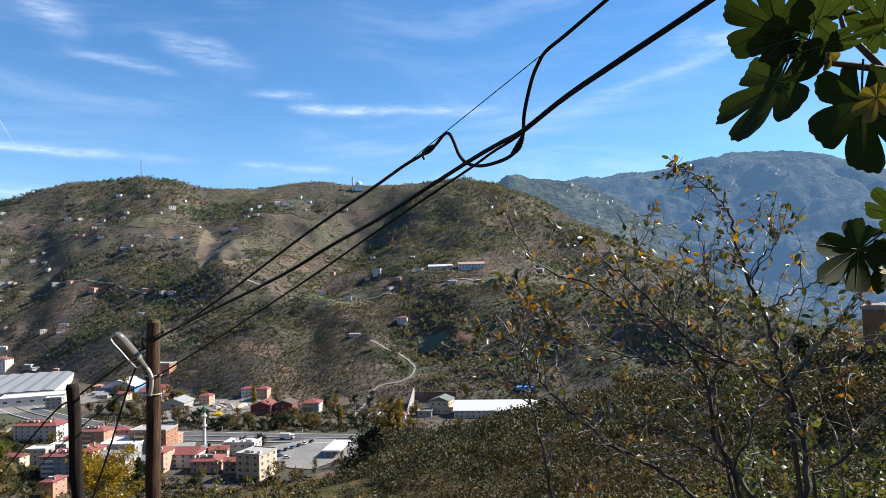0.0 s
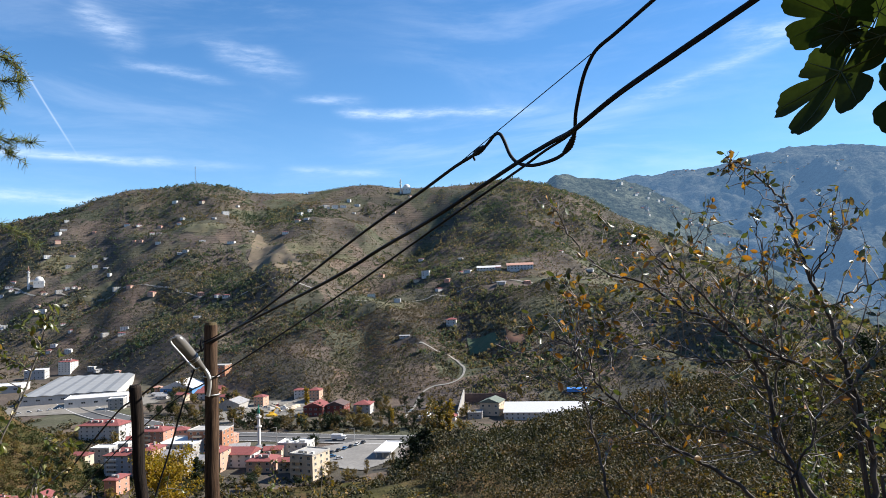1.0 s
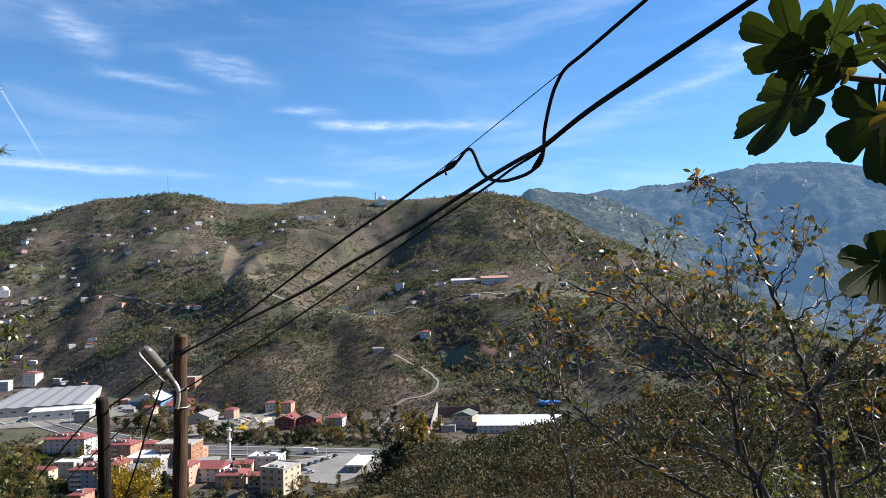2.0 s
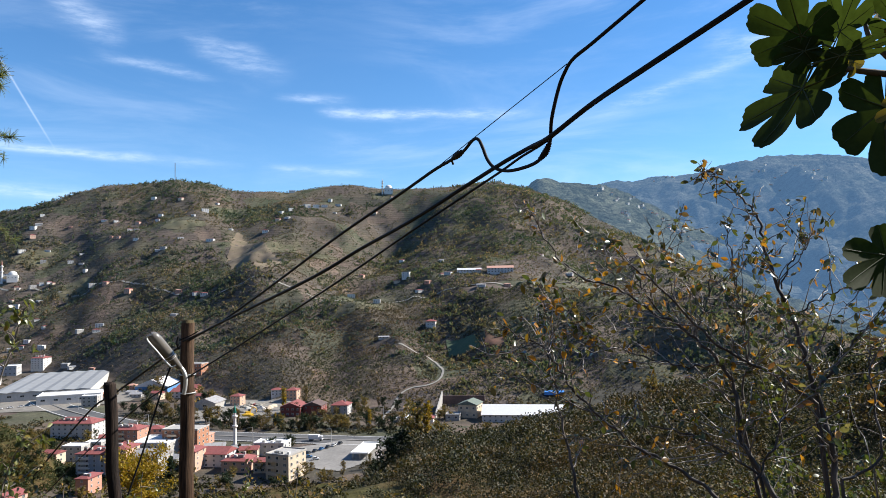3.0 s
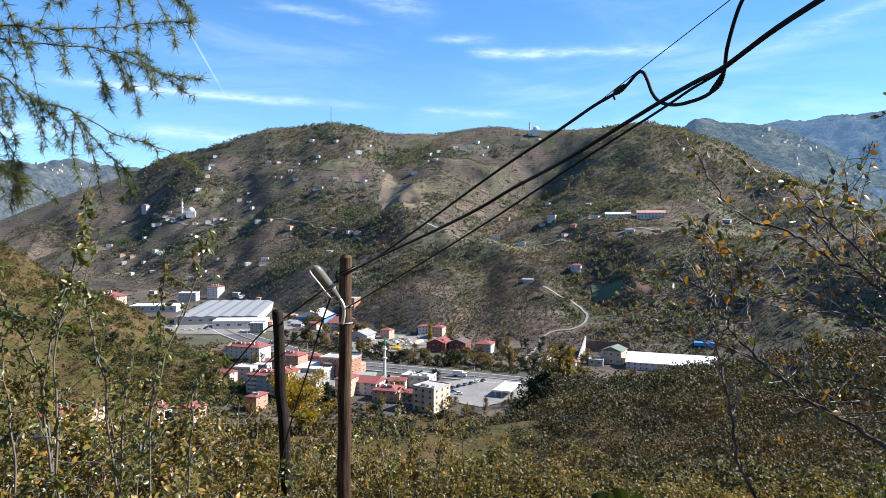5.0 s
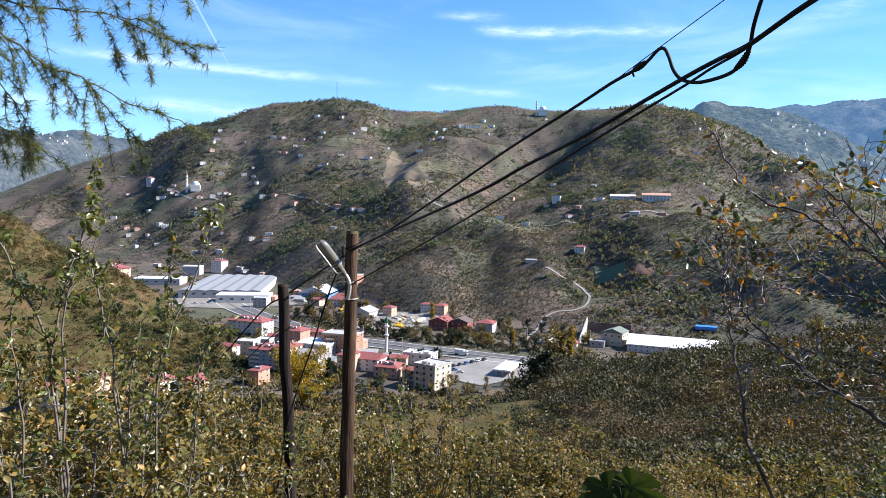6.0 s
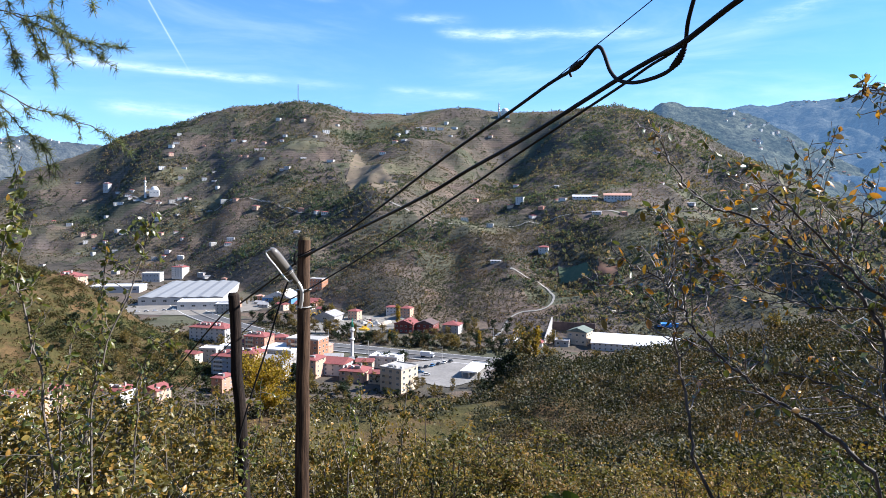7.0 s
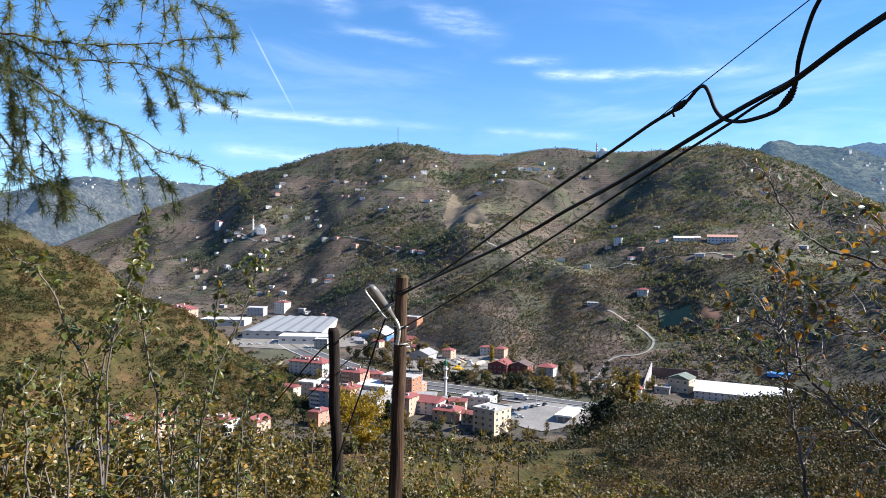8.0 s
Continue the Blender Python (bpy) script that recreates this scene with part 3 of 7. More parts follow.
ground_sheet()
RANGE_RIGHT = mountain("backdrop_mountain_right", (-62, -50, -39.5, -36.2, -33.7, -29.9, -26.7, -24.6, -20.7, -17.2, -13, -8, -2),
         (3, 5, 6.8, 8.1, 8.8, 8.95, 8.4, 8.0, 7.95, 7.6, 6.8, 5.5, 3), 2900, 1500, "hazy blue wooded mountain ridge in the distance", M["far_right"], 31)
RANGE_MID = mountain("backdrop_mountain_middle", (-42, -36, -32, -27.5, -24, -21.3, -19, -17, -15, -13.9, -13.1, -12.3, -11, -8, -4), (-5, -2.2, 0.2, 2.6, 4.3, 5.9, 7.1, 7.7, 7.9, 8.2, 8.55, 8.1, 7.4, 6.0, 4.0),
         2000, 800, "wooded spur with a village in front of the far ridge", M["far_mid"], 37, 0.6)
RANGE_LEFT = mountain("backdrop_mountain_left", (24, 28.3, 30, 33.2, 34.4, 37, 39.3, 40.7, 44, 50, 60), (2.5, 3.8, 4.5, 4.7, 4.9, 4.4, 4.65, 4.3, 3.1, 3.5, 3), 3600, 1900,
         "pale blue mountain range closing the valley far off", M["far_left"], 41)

# ---- woods and orchards over the valley ----


def polar(az, r):
    a = np.radians(az)
    return -np.sin(a) * r, np.cos(a) * r


def on_ground(x, y, dz=0.0):
    return np.stack([x, y, ground_z(x, y) + dz], -1)


def clear_of(x, y):
    """Where no bush grows: tracks, fields and round the houses."""
    ok = ~((inside(x, y, FIELD) & (rng.uniform(size=len(x)) < 0.8)) | inside(x, y, LAWN) | inside(x, y, REDPATCH))
    t = curve_pts([(a, b, 0) for a, b in TRACK], 60)
    for a, b, _ in t:
        ok &= np.hypot(x - a, y - b) > 4.0
    for a, b in UPPER_HOUSES + LOWER_HOUSES:
        ok &= np.hypot(x - a, y - b + 6) > 9.0
    return ok & ~((np.abs(x - 135) < 48) & (np.abs(y - 752) < 22))


def inside(px, py, poly):
    ok = np.zeros(len(px), bool)
    n = len(poly)
    for k in range(n):
        (xa, ya), (xb, yb) = poly[k], poly[(k + 1) % n]
        cross = ((ya > py) != (yb > py)) & (px < (xb - xa) * (py - ya) / (yb - ya + 1e-9) + xa)
        ok ^= cross
    return ok


def far_woods():
    n = 150000
    az = rng.uniform(-44, 46, n)
    r = np.sqrt(rng.uniform(430 ** 2, 1680 ** 2, n))
    x, y = polar(az, r)
    r0 = np.interp(az, FOOT_AZ, FOOT_R)
    wood = fbm(x / 95, y / 95, 5, 51) + 0.25 * vnoise(x / 150 + 0.35 * y / 150, y / 420, 11)
    dense = ease(0.06, 0.24, wood)
    # woods under the two summits
    dense = np.maximum(dense, ease(190, 90, np.hypot(x - 190, (y - 1120) * 0.7)) * 0.8)
    dense = np.maximum(dense, ease(170, 80, np.hypot(x + 420, (y - 1380) * 0.8)) * 0.8)
    # rows of trees between the plots, mostly along the slope
    hedge = np.maximum(ease(0.07, 0.02, np.abs(vnoise(x / 70, y / 38, 91))), ease(0.05, 0.015, np.abs(vnoise(x / 45 + y / 90, y / 75, 92))))
    keep = (r > r0 + 25) & clear_of(x, y) & (rng.uniform(size=n) < 0.07 + 0.62 * dense + 0.34 * hedge)
    x, y, dense = x[keep], y[keep], dense[keep]
    rad = (1.1 + 2.3 * rng.uniform(0, 1, len(x)) ** 2) * (0.85 + 0.3 * dense)
    tall = rng.uniform(0.9, 1.9, len(x))
    v, f = shaggy(on_ground(x, y, 0.1), rad, tall, 8)
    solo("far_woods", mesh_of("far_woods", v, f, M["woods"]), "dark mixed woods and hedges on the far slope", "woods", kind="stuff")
    n = 165000
    az = rng.uniform(-40, 44, n)
    r = np.sqrt(rng.uniform(450 ** 2, 1600 ** 2, n))
    x, y = polar(az, r)
    keep = (r > np.interp(az, FOOT_AZ, FOOT_R) + 10) & clear_of(x, y) & (fbm(x / 60, y / 60, 3, 95) > -0.34)
    x, y = x[keep], y[keep]
    rad = rng.uniform(0.8, 1.9, len(x))
    v, f = shaggy(on_ground(x, y), rad, np.full(len(x), 0.7), 2, 0.9)
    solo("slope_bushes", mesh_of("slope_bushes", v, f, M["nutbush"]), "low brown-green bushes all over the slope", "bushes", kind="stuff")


def orchards():
    """Nut bushes in rows along the lower slope."""
    h = Heap()
    out = []
    for ca, cr, wa, wr, turn in ((-1, 640, 8, 110, 8), (-9, 640, 6, 100, -12), (6, 690, 7, 110, 14), (-7, 760, 7, 60, 4), (13, 800, 5, 90, 25), (20, 980, 7, 140, 10), (0, 1000, 8, 120, -6), (-16, 640, 7, 110, -20), (-2, 620, 17, 130, 5)):
        cx, cy = polar(ca, cr)
        w = np.radians(wa) * cr
        u, v = np.meshgrid(np.arange(-w, w, 3.8), np.arange(-wr, wr, 5.2), indexing="ij")
        u, v = u.ravel() + rng.normal(0, 0.7, u.size), v.ravel() + rng.normal(0, 0.5, u.size)
        a = np.radians(turn - ca)
        out.append(np.stack([cx + u * np.cos(a) + v * np.sin(a), cy - u * np.sin(a) + v * np.cos(a)], -1))
    p = np.concatenate(out)
    x, y = p.T
    az, r = np.degrees(np.arctan2(-x, y)), np.hypot(x, y)
    keep = (r > np.interp(az, FOOT_AZ, FOOT_R) + 12) & clear_of(x, y) & (fbm(x / 70, y / 70, 3, 61) > -0.5) & (rng.uniform(size=len(x)) < 0.8)
    x, y = x[keep], y[keep]
    rad = rng.uniform(0.9, 1.9, len(x))
    v, f = shaggy(on_ground(x, y), rad, np.full(len(x), 0.8), 7, 0.6)
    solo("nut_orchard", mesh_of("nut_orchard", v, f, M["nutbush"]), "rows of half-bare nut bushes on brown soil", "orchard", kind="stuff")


def scrub(name, label, n, test, size, leaves, leafsize, material, seed, r_in=45, r_out=560):
    """Bushes of loose leaves and twigs over a stretch of slope."""
    rnd = np.random.default_rng(seed)
    az = rnd.uniform(-44, 48, n)
    r = np.sqrt(rnd.uniform(r_in ** 2, r_out ** 2, n))
    x, y = polar(az, r)
    keep = test(az, r, x, y, rnd)
    x, y = x[keep], y[keep]
    m = len(x)
    rad = rnd.uniform(*size, m)
    d = unit(rnd.normal(size=(m, leaves, 3))) * rnd.uniform(0.45, 1.0, (m, leaves, 1)) ** 0.5
    d[..., 2] = np.abs(d[..., 2]) * 0.9
    d = d * (1 + 0.35 * np.sin(d[..., :1] * 7 + np.arange(m)[:, None, None]) * np.cos(d[..., 1:2] * 6 + np.arange(m)[:, None, None]))
    pos = on_ground(x, y)[:, None] + d * rad[:, None, None]
    v, f = leaf_quads(pos.reshape(-1, 3), np.repeat(leafsize * rad / np.mean(size), leaves), 0.8, rnd)
    solo(name, mesh_of(name, v, f, material), label, "scrub", kind="stuff")


def crest_r(az):
    return np.interp(az, (-60, -39, -5, 0, 5, 15, 60), (140, 150, 185, 230, 290, 300, 310))


def on_spur(az, r, x, y, rnd):
    return (az < 6) & (r > 55) & (r < crest_r(az) + 35) & ((az < 1) | (r > 190)) & (rnd.uniform(size=len(r)) < np.clip(0.75 + fbm(x / 40, y / 40, 3, 71), 0.1, 1) * 1.0)


def on_left_hill(az, r, x, y, rnd):
    return (az > 15) & (r > 338) & (r < 520) & (fbm(x / 24, y / 24, 4, 72) > 0.03 + 0.2 * rnd.uniform(size=len(r)))


def on_middle(az, r, x, y, rnd):
    return (az > 2) & (r > 60) & (r < 300) & (fbm(x / 28, y / 28, 3, 73) > -0.18 + 0.3 * rnd.uniform(size=len(r)))


far_woods()
orchards()
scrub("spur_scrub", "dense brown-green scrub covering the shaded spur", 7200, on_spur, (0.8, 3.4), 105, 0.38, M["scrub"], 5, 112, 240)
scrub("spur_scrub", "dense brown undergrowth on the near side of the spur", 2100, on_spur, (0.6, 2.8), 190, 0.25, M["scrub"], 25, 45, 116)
scrub("hillside_bushes", "scattered low bushes on the dry grassy hill", 14000, on_left_hill, (1.0, 3.4), 70, 0.7, M["hillbush"], 6, 338, 530)
def on_left_grass(az, r, x, y, rnd):
    return (az > 15) & (r > 338) & (r < 530) & (rnd.uniform(size=len(r)) < 0.75)


scrub("dry_grass", "tufts of dry grass and bracken on the hill", 26000, on_left_grass, (0.5, 1.2), 8, 0.8, M["drygrass"], 16, 338, 530)
scrub("field_edge_bushes", "bushes and brambles between the sloping meadows", 7000, on_middle, (1.0, 2.4), 70, 0.5, M["scrub"], 8, 60, 300)


def on_near_slope(az, r, x, y, rnd):
    return (az < 47) & (r > 19) & (fbm(x / 9, y / 9, 2, 78) > -0.15)


scrub("bank_scrub", "tangled brown and olive undergrowth on the bank", 1400, on_near_slope, (0.5, 2.1), 120, 0.2, M["scrub_near"], 10, 19, 75)

# ---- poles and cables ----
def pole(name, label, foot, head, r_foot, r_head, body, cut, group):
    t = np.linspace(0, 1, 14)
    pts = np.array(foot) + (np.array(head) - np.array(foot)) * t[:, None]
    pts[1:-1, :2] += rng.normal(0, 0.006, (12, 2))
    v, f = tube_arrays(pts, r_foot + (r_head - r_foot) * t, 20)
    e = thing(name, label, "pole", (0, 0, 0), 0, group)
    part("shaft", mesh_of("shaft", v, f, body, True), parent=e)
    bm = bmesh.new()
    ring = [bm.verts.new(Vector(p)) for p in v[-20:]]
    top = [bm.verts.new(Vector(head) + Vector((p[0] - head[0], p[1] - head[1], 0)) * 0.8 + Vector((0, 0, 0.035 + rng.uniform(-0.008, 0.008)))) for p in v[-20:]]
    for k in range(20):
        bm.faces.new((ring[k], ring[(k + 1) % 20], top[(k + 1) % 20], top[k]))
    bm.faces.new(top)
    part("cut_top", bm, cut, e)
    return e


PT, PB = np.array((-2.602, 9.76, EYE - 0.412)), np.array((-2.607, 9.665, EYE - 3.48))
foot = PB + (PB - PT) * 1.05
util = pole("utility_pole", "weathered brown wooden utility pole with a street lamp", foot, PT, 0.106, 0.086, M["pole"], M["polecut"], "wooden poles")
ST, SB = np.array((-3.768, 10.18, EYE - 1.248)), np.array((-3.639, 10.175, EYE - 3.75))
pole("wooden_post", "short dark tarred wooden post beside the pole", SB + (SB - ST) * 1.0, ST, 0.086, 0.080, M["post"], M["post"], "wooden poles")


def cable(name, label, ctrl, radius, n=60, group="overhead cables", sides=8):
    pts = curve_pts(ctrl, n)
    away = np.hypot(pts[:, 0], pts[:, 1])
    v, f = tube_arrays(pts, radius * np.clip(away / 2.3, 0.75, 12) ** 0.5, sides)
    return solo(name, mesh_of(name, v, f, M["cable"], True), label, "cable", group)


cable("bundled_cable", "thick black twisted aerial cable strung from the pole", ((-11.112, 23.616, EYE + -5.785), (-7.381, 18.500, EYE + -2.975), (-5.534, 15.125, EYE + -2.074), (-2.958, 10.389, EYE + -0.818), (-1.989, 8.564, EYE + -0.407), (-0.544, 4.928, EYE + 0.057), (-0.140, 4.178, EYE + 0.233), (0.139, 3.399, EYE + 0.329), (0.366, 2.917, EYE + 0.436), (0.478, 2.661, EYE + 0.487), (0.551, 2.515, EYE + 0.516), (0.579, 2.315, EYE + 0.514), (0.672, 2.134, EYE + 0.580), (0.768, 1.910, EYE + 0.630), (0.883, 1.644, EYE + 0.686), (1.116, 1.103, EYE + 0.803), (1.581, 0.022, EYE + 1.037)), 0.0075, 70)
cable("spliced_cable", "black cable with a taped splice and a slack loop", ((-2.655, 9.704, EYE + -0.649), (-1.989, 8.564, EYE + -0.407), (-1.121, 6.678, EYE + -0.021), (-0.290, 4.482, EYE + 0.329), (0.090, 3.556, EYE + 0.478), (0.242, 3.200, EYE + 0.543), (0.310, 3.051, EYE + 0.565), (0.355, 2.938, EYE + 0.583), (0.386, 2.852, EYE + 0.614), (0.403, 2.813, EYE + 0.609), (0.416, 2.790, EYE + 0.575), (0.432, 2.760, EYE + 0.515), (0.454, 2.713, EYE + 0.474), (0.491, 2.636, EYE + 0.450), (0.535, 2.551, EYE + 0.448), (0.568, 2.478, EYE + 0.456), (0.586, 2.434, EYE + 0.477), (0.600, 2.400, EYE + 0.516), (0.585, 2.308, EYE + 0.572), (0.604, 2.278, EYE + 0.668), (0.620, 2.251, EYE + 0.716), (0.639, 2.214, EYE + 0.749), (0.678, 2.131, EYE + 0.772), (0.747, 1.957, EYE + 0.813), (0.963, 1.412, EYE + 0.941), (1.395, 0.323, EYE + 1.198)), 0.0062, 140)
cable("lower_cable", "thin black cable strung under the thick one", ((-10.746, 23.786, EYE + -6.303), (-7.364, 18.507, EYE + -3.893), (-4.247, 12.976, EYE + -1.946), (-2.645, 9.707, EYE + -1.155), (-1.419, 7.414, EYE + -0.520), (-0.324, 4.557, EYE + 0.028), (0.140, 3.399, EYE + 0.278), (0.335, 2.998, EYE + 0.384), (0.465, 2.690, EYE + 0.452), (0.528, 2.563, EYE + 0.490), (0.592, 2.417, EYE + 0.520), (0.671, 2.134, EYE + 0.573), (0.768, 1.910, EYE + 0.623), (0.883, 1.645, EYE + 0.680), (1.117, 1.105, EYE + 0.797), (1.585, 0.025, EYE + 1.031)), 0.0046, 70)
cable("messenger_wire", "thin taut steel wire above the cables", ((0.242, 3.200, EYE + 0.543), (0.385, 2.852, EYE + 0.619), (0.625, 2.241, EYE + 0.741)), 0.0017, 12, sides=5)
cable("drop_cable", "thin cable hanging down from the street lamp", ((-2.722, 9.476, EYE + -0.901), (-2.793, 9.456, EYE + -1.088), (-2.890, 9.426, EYE + -1.398), (-3.040, 9.377, EYE + -1.940), (-3.230, 9.312, EYE + -2.556), (-3.376, 9.259, EYE + -3.168), (-3.468, 9.225, EYE + -3.933)), 0.0055, 24)
SPLICE = ((0.315, 3.039, EYE + 0.567), (0.358, 2.930, EYE + 0.586))
KNOT = ((0.575, 2.460, EYE + 0.462), (0.589, 2.426, EYE + 0.482), (0.600, 2.400, EYE + 0.513))
LAMP_A, LAMP_B = np.array((-2.895, 9.147, EYE + -0.497)), np.array((-2.618, 9.440, EYE + -0.967))
ARM = ((-2.688, 9.495, EYE + -0.914), (-2.604, 9.488, EYE + -0.995), (-2.564, 9.487, EYE + -1.089), (-2.566, 9.493, EYE + -1.203), (-2.590, 9.502, EYE + -1.318))
CLIP = ((-2.852, 9.094, EYE + -0.508), (-2.928, 9.106, EYE + -0.561), (-2.795, 9.096, EYE + -0.729), (-2.637, 9.085, EYE + -0.911), (-2.568, 9.075, EYE + -0.900))


# tape round the splice and the knot, as parts of the spliced cable
spliced = [o for o in scene.objects if o.name == "spliced_cable"][0]
t = np.linspace(0, 1, 18)
sp = np.array(SPLICE[0]) + (np.array(SPLICE[1]) - np.array(SPLICE[0])) * t[:, None]
part("tape_wrap", mesh_of("tape_wrap", *tube_arrays(sp, 0.004 + 0.010 * np.sin(np.pi * t) ** 0.7 + 0.0012 * np.sin(t * 40), 10), M["cable"], True), parent=spliced, label="lumpy black tape")
kn = curve_pts(KNOT, 26)
t = np.linspace(0, 1, 26)
part("tape_wrap", mesh_of("tape_wrap", *tube_arrays(kn, 0.007 + 0.0045 * np.sin(np.pi * t) + 0.0018 * np.sin(t * 55), 10), M["cable"], True), parent=spliced, label="wound black tape")
tail = np.array(SPLICE[0]) + np.array([(0, 0, 0), (0.004, 0, -0.012), (0.008, 0, -0.022)])
part("cable_end", mesh_of("cable_end", *tube_arrays(tail, 0.005, 8), M["cable"], True), parent=spliced)

# street lamp on its bent arm
lamp = thing("street_lamp", "grey street lamp head on a bent galvanised arm", "lamp")
axis = LAMP_B - LAMP_A
t = np.linspace(0, 1, 22)
prof = np.interp(t, (0, 0.03, 0.09, 0.2, 0.5, 0.72, 0.82, 1.0), (0.010, 0.044, 0.064, 0.074, 0.072, 0.062, 0.048, 0.036))
part("lamp_shell", mesh_of("lamp_shell", *tube_arrays(LAMP_A + axis * t[:, None], prof, 18), M["lampshell"], True), parent=lamp, label="long grey metal lamp shell")
side = unit(np.cross(axis, np.array([0.0, 1.0, 0.0])))
under = side if side[2] < 0 else -side
tb = np.linspace(0.06, 0.72, 18)
pb = 0.068 * np.sin(np.pi * (tb - 0.06) / 0.66 * 0.9 + 0.15) ** 0.6
part("lamp_bowl", mesh_of("lamp_bowl", *tube_arrays(LAMP_A + axis * tb[:, None] + under * 0.035, pb, 18), M["lampglass"], True), parent=lamp, label="dusty glass bowl")
arm = curve_pts(ARM, 24)
part("lamp_arm", mesh_of("lamp_arm", *tube_arrays(arm, 0.026, 14), M["galv"], True), parent=lamp, label="bent galvanised tube")
part("lamp_stay", mesh_of("lamp_stay", *tube_arrays(curve_pts(CLIP, 22), 0.010, 8), M["galv"], True), parent=lamp)
for s, n in ((0.62, 9), (0.70, 9)):
    a = np.linspace(0, 2 * np.pi, 20)
    c = LAMP_A + axis * s
    w = unit(np.cross(axis, side))
    rr = float(np.interp(s, t, prof)) + 0.003
    part("strap", mesh_of("strap", *tube_arrays(c + (np.cos(a)[:, None] * side + np.sin(a)[:, None] * w) * rr, 0.004, 6), M["galv"], True), parent=lamp)
for dz in (0.06, 0.30):
    a = np.linspace(0, 2 * np.pi, 24)
    c = PT + (PB - PT) * ((dz + 0.62) / 3.07)
    part("clamp", mesh_of("clamp", *tube_arrays(c + np.stack([np.cos(a), np.sin(a), 0 * a], -1) * 0.098, 0.008, 6), M["galv"], True), parent=lamp)
# hook and insulator by which the cables hang
hook = thing("cable_hook", "small dark steel hook and clamp on the pole", "hook")
h0 = PT + np.array([0.06, -0.09, -0.16])
part("hook_bar", mesh_of("hook_bar", *tube_arrays(curve_pts((h0 + (-0.15, 0, -0.06), h0, h0 + (0.09, -0.01, 0.05)), 12), 0.008, 8), M["cable"], True), parent=hook)
part("anchor_clamp", mesh_of("anchor_clamp", *tube_arrays(curve_pts((h0 + (-0.16, -0.01, -0.02), h0 + (-0.17, -0.02, -0.10), h0 + (-0.15, -0.02, -0.18)), 10), 0.016, 8), M["cable"], True), parent=hook)

# ---- valley: roads, yards, fields ----
M["asphalt"] = surface("asphalt", [(0.085, 0.085, 0.09), (0.13, 0.128, 0.125)], 0.08, 1.2, 0.9)
M["lot"] = surface("pale_concrete_paving", [(0.20, 0.19, 0.175), (0.28, 0.265, 0.245)], 0.06, 0.7, 0.9)
M["yard"] = surface("dusty_gravel", [(0.15, 0.14, 0.12), (0.25, 0.23, 0.20), (0.18, 0.16, 0.135)], 0.07, 0.6, 0.95)
M["track"] = surface("pale_gravel_track", [(0.26, 0.245, 0.21), (0.36, 0.34, 0.30)], 0.2, 1.5, 0.95)
M["field"] = surface("brown_stubble_field", [(0.15, 0.12, 0.08), (0.20, 0.155, 0.105), (0.13, 0.115, 0.065)], 0.03, 0.5, 0.95, stretch=(1, 3, 1))
M["lawn"] = surface("green_plot", [(0.085, 0.125, 0.07), (0.12, 0.145, 0.08)], 0.08, 0.6, 0.95)
M["redsoil"] = surface("reddish_vines", [(0.16, 0.07, 0.05), (0.11, 0.075, 0.045)], 0.1, 0.7, 0.95)
M["meadow"] = surface("pale_meadow", [(0.11, 0.11, 0.062), (0.15, 0.13, 0.08)], 0.05, 0.5, 0.95)
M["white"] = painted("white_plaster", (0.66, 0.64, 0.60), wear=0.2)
M["cream"] = painted("cream_plaster", (0.60, 0.49, 0.36), wear=0.2)
M["salmon"] = painted("salmon_plaster", (0.52, 0.27, 0.19), wear=0.2)
M["peach"] = painted("peach_plaster", (0.56, 0.36, 0.26), wear=0.2)
M["grey"] = painted("grey_plaster", (0.5, 0.49, 0.47), wear=0.3)
M["bluegrey"] = painted("blue_grey_plaster", (0.42, 0.48, 0.55), wear=0.25)
M["blue"] = painted("blue_sheet_wall", (0.10, 0.25, 0.5), wear=0.2)
M["darkred"] = painted("dark_red_wall", (0.22, 0.06, 0.05), wear=0.3)
M["brick"] = surface("bare_hollow_brick", [(0.36, 0.16, 0.09), (0.44, 0.22, 0.13), (0.30, 0.14, 0.09)], 0.9, 5, 0.9)
M["concrete"] = painted("bare_concrete", (0.42, 0.40, 0.37), wear=0.4)
M["redroof"] = surface("red_roof_tiles", [(0.22, 0.065, 0.062), (0.29, 0.095, 0.088), (0.17, 0.065, 0.062)], 0.5, 4, 0.8)
M["salmonroof"] = surface("faded_salmon_roof", [(0.5, 0.27, 0.2), (0.58, 0.34, 0.26)], 0.5, 4, 0.8)
M["darkroof"] = surface("dark_roof_sheet", [(0.10, 0.07, 0.065), (0.17, 0.12, 0.11)], 0.4, 3, 0.8)
M["tinroof"] = surface("grey_tin_roof", [(0.34, 0.34, 0.34), (0.46, 0.45, 0.44), (0.30, 0.24, 0.2)], 0.4, 3, 0.6, 0.3)
M["greenroof"] = surface("green_grey_roof", [(0.14, 0.17, 0.14), (0.2, 0.23, 0.19)], 0.4, 3, 0.7)
M["paleroof"] = painted("pale_roof_sheet", (0.66, 0.65, 0.63), 0.6, 0.3)
M["whiteroof"] = painted("white_roof_sheet", (0.70, 0.70, 0.69), 0.55, 0.12)
M["metalroof"] = painted("ribbed_metal_roof", (0.25, 0.26, 0.27), 0.8, 0.3, 0.2, 0.0, 0.2)
M["pane"] = surface("dark_window_glass", [(0.02, 0.025, 0.03), (0.05, 0.06, 0.07)], 0.6, 3, 0.15, spec=0.5)
M["frame"] = painted("white_window_frame", (0.7, 0.69, 0.66), 0.6, 0.1)
M["green_tip"] = painted("green_copper_spire", (0.05, 0.30, 0.22), 0.6, 0.15)
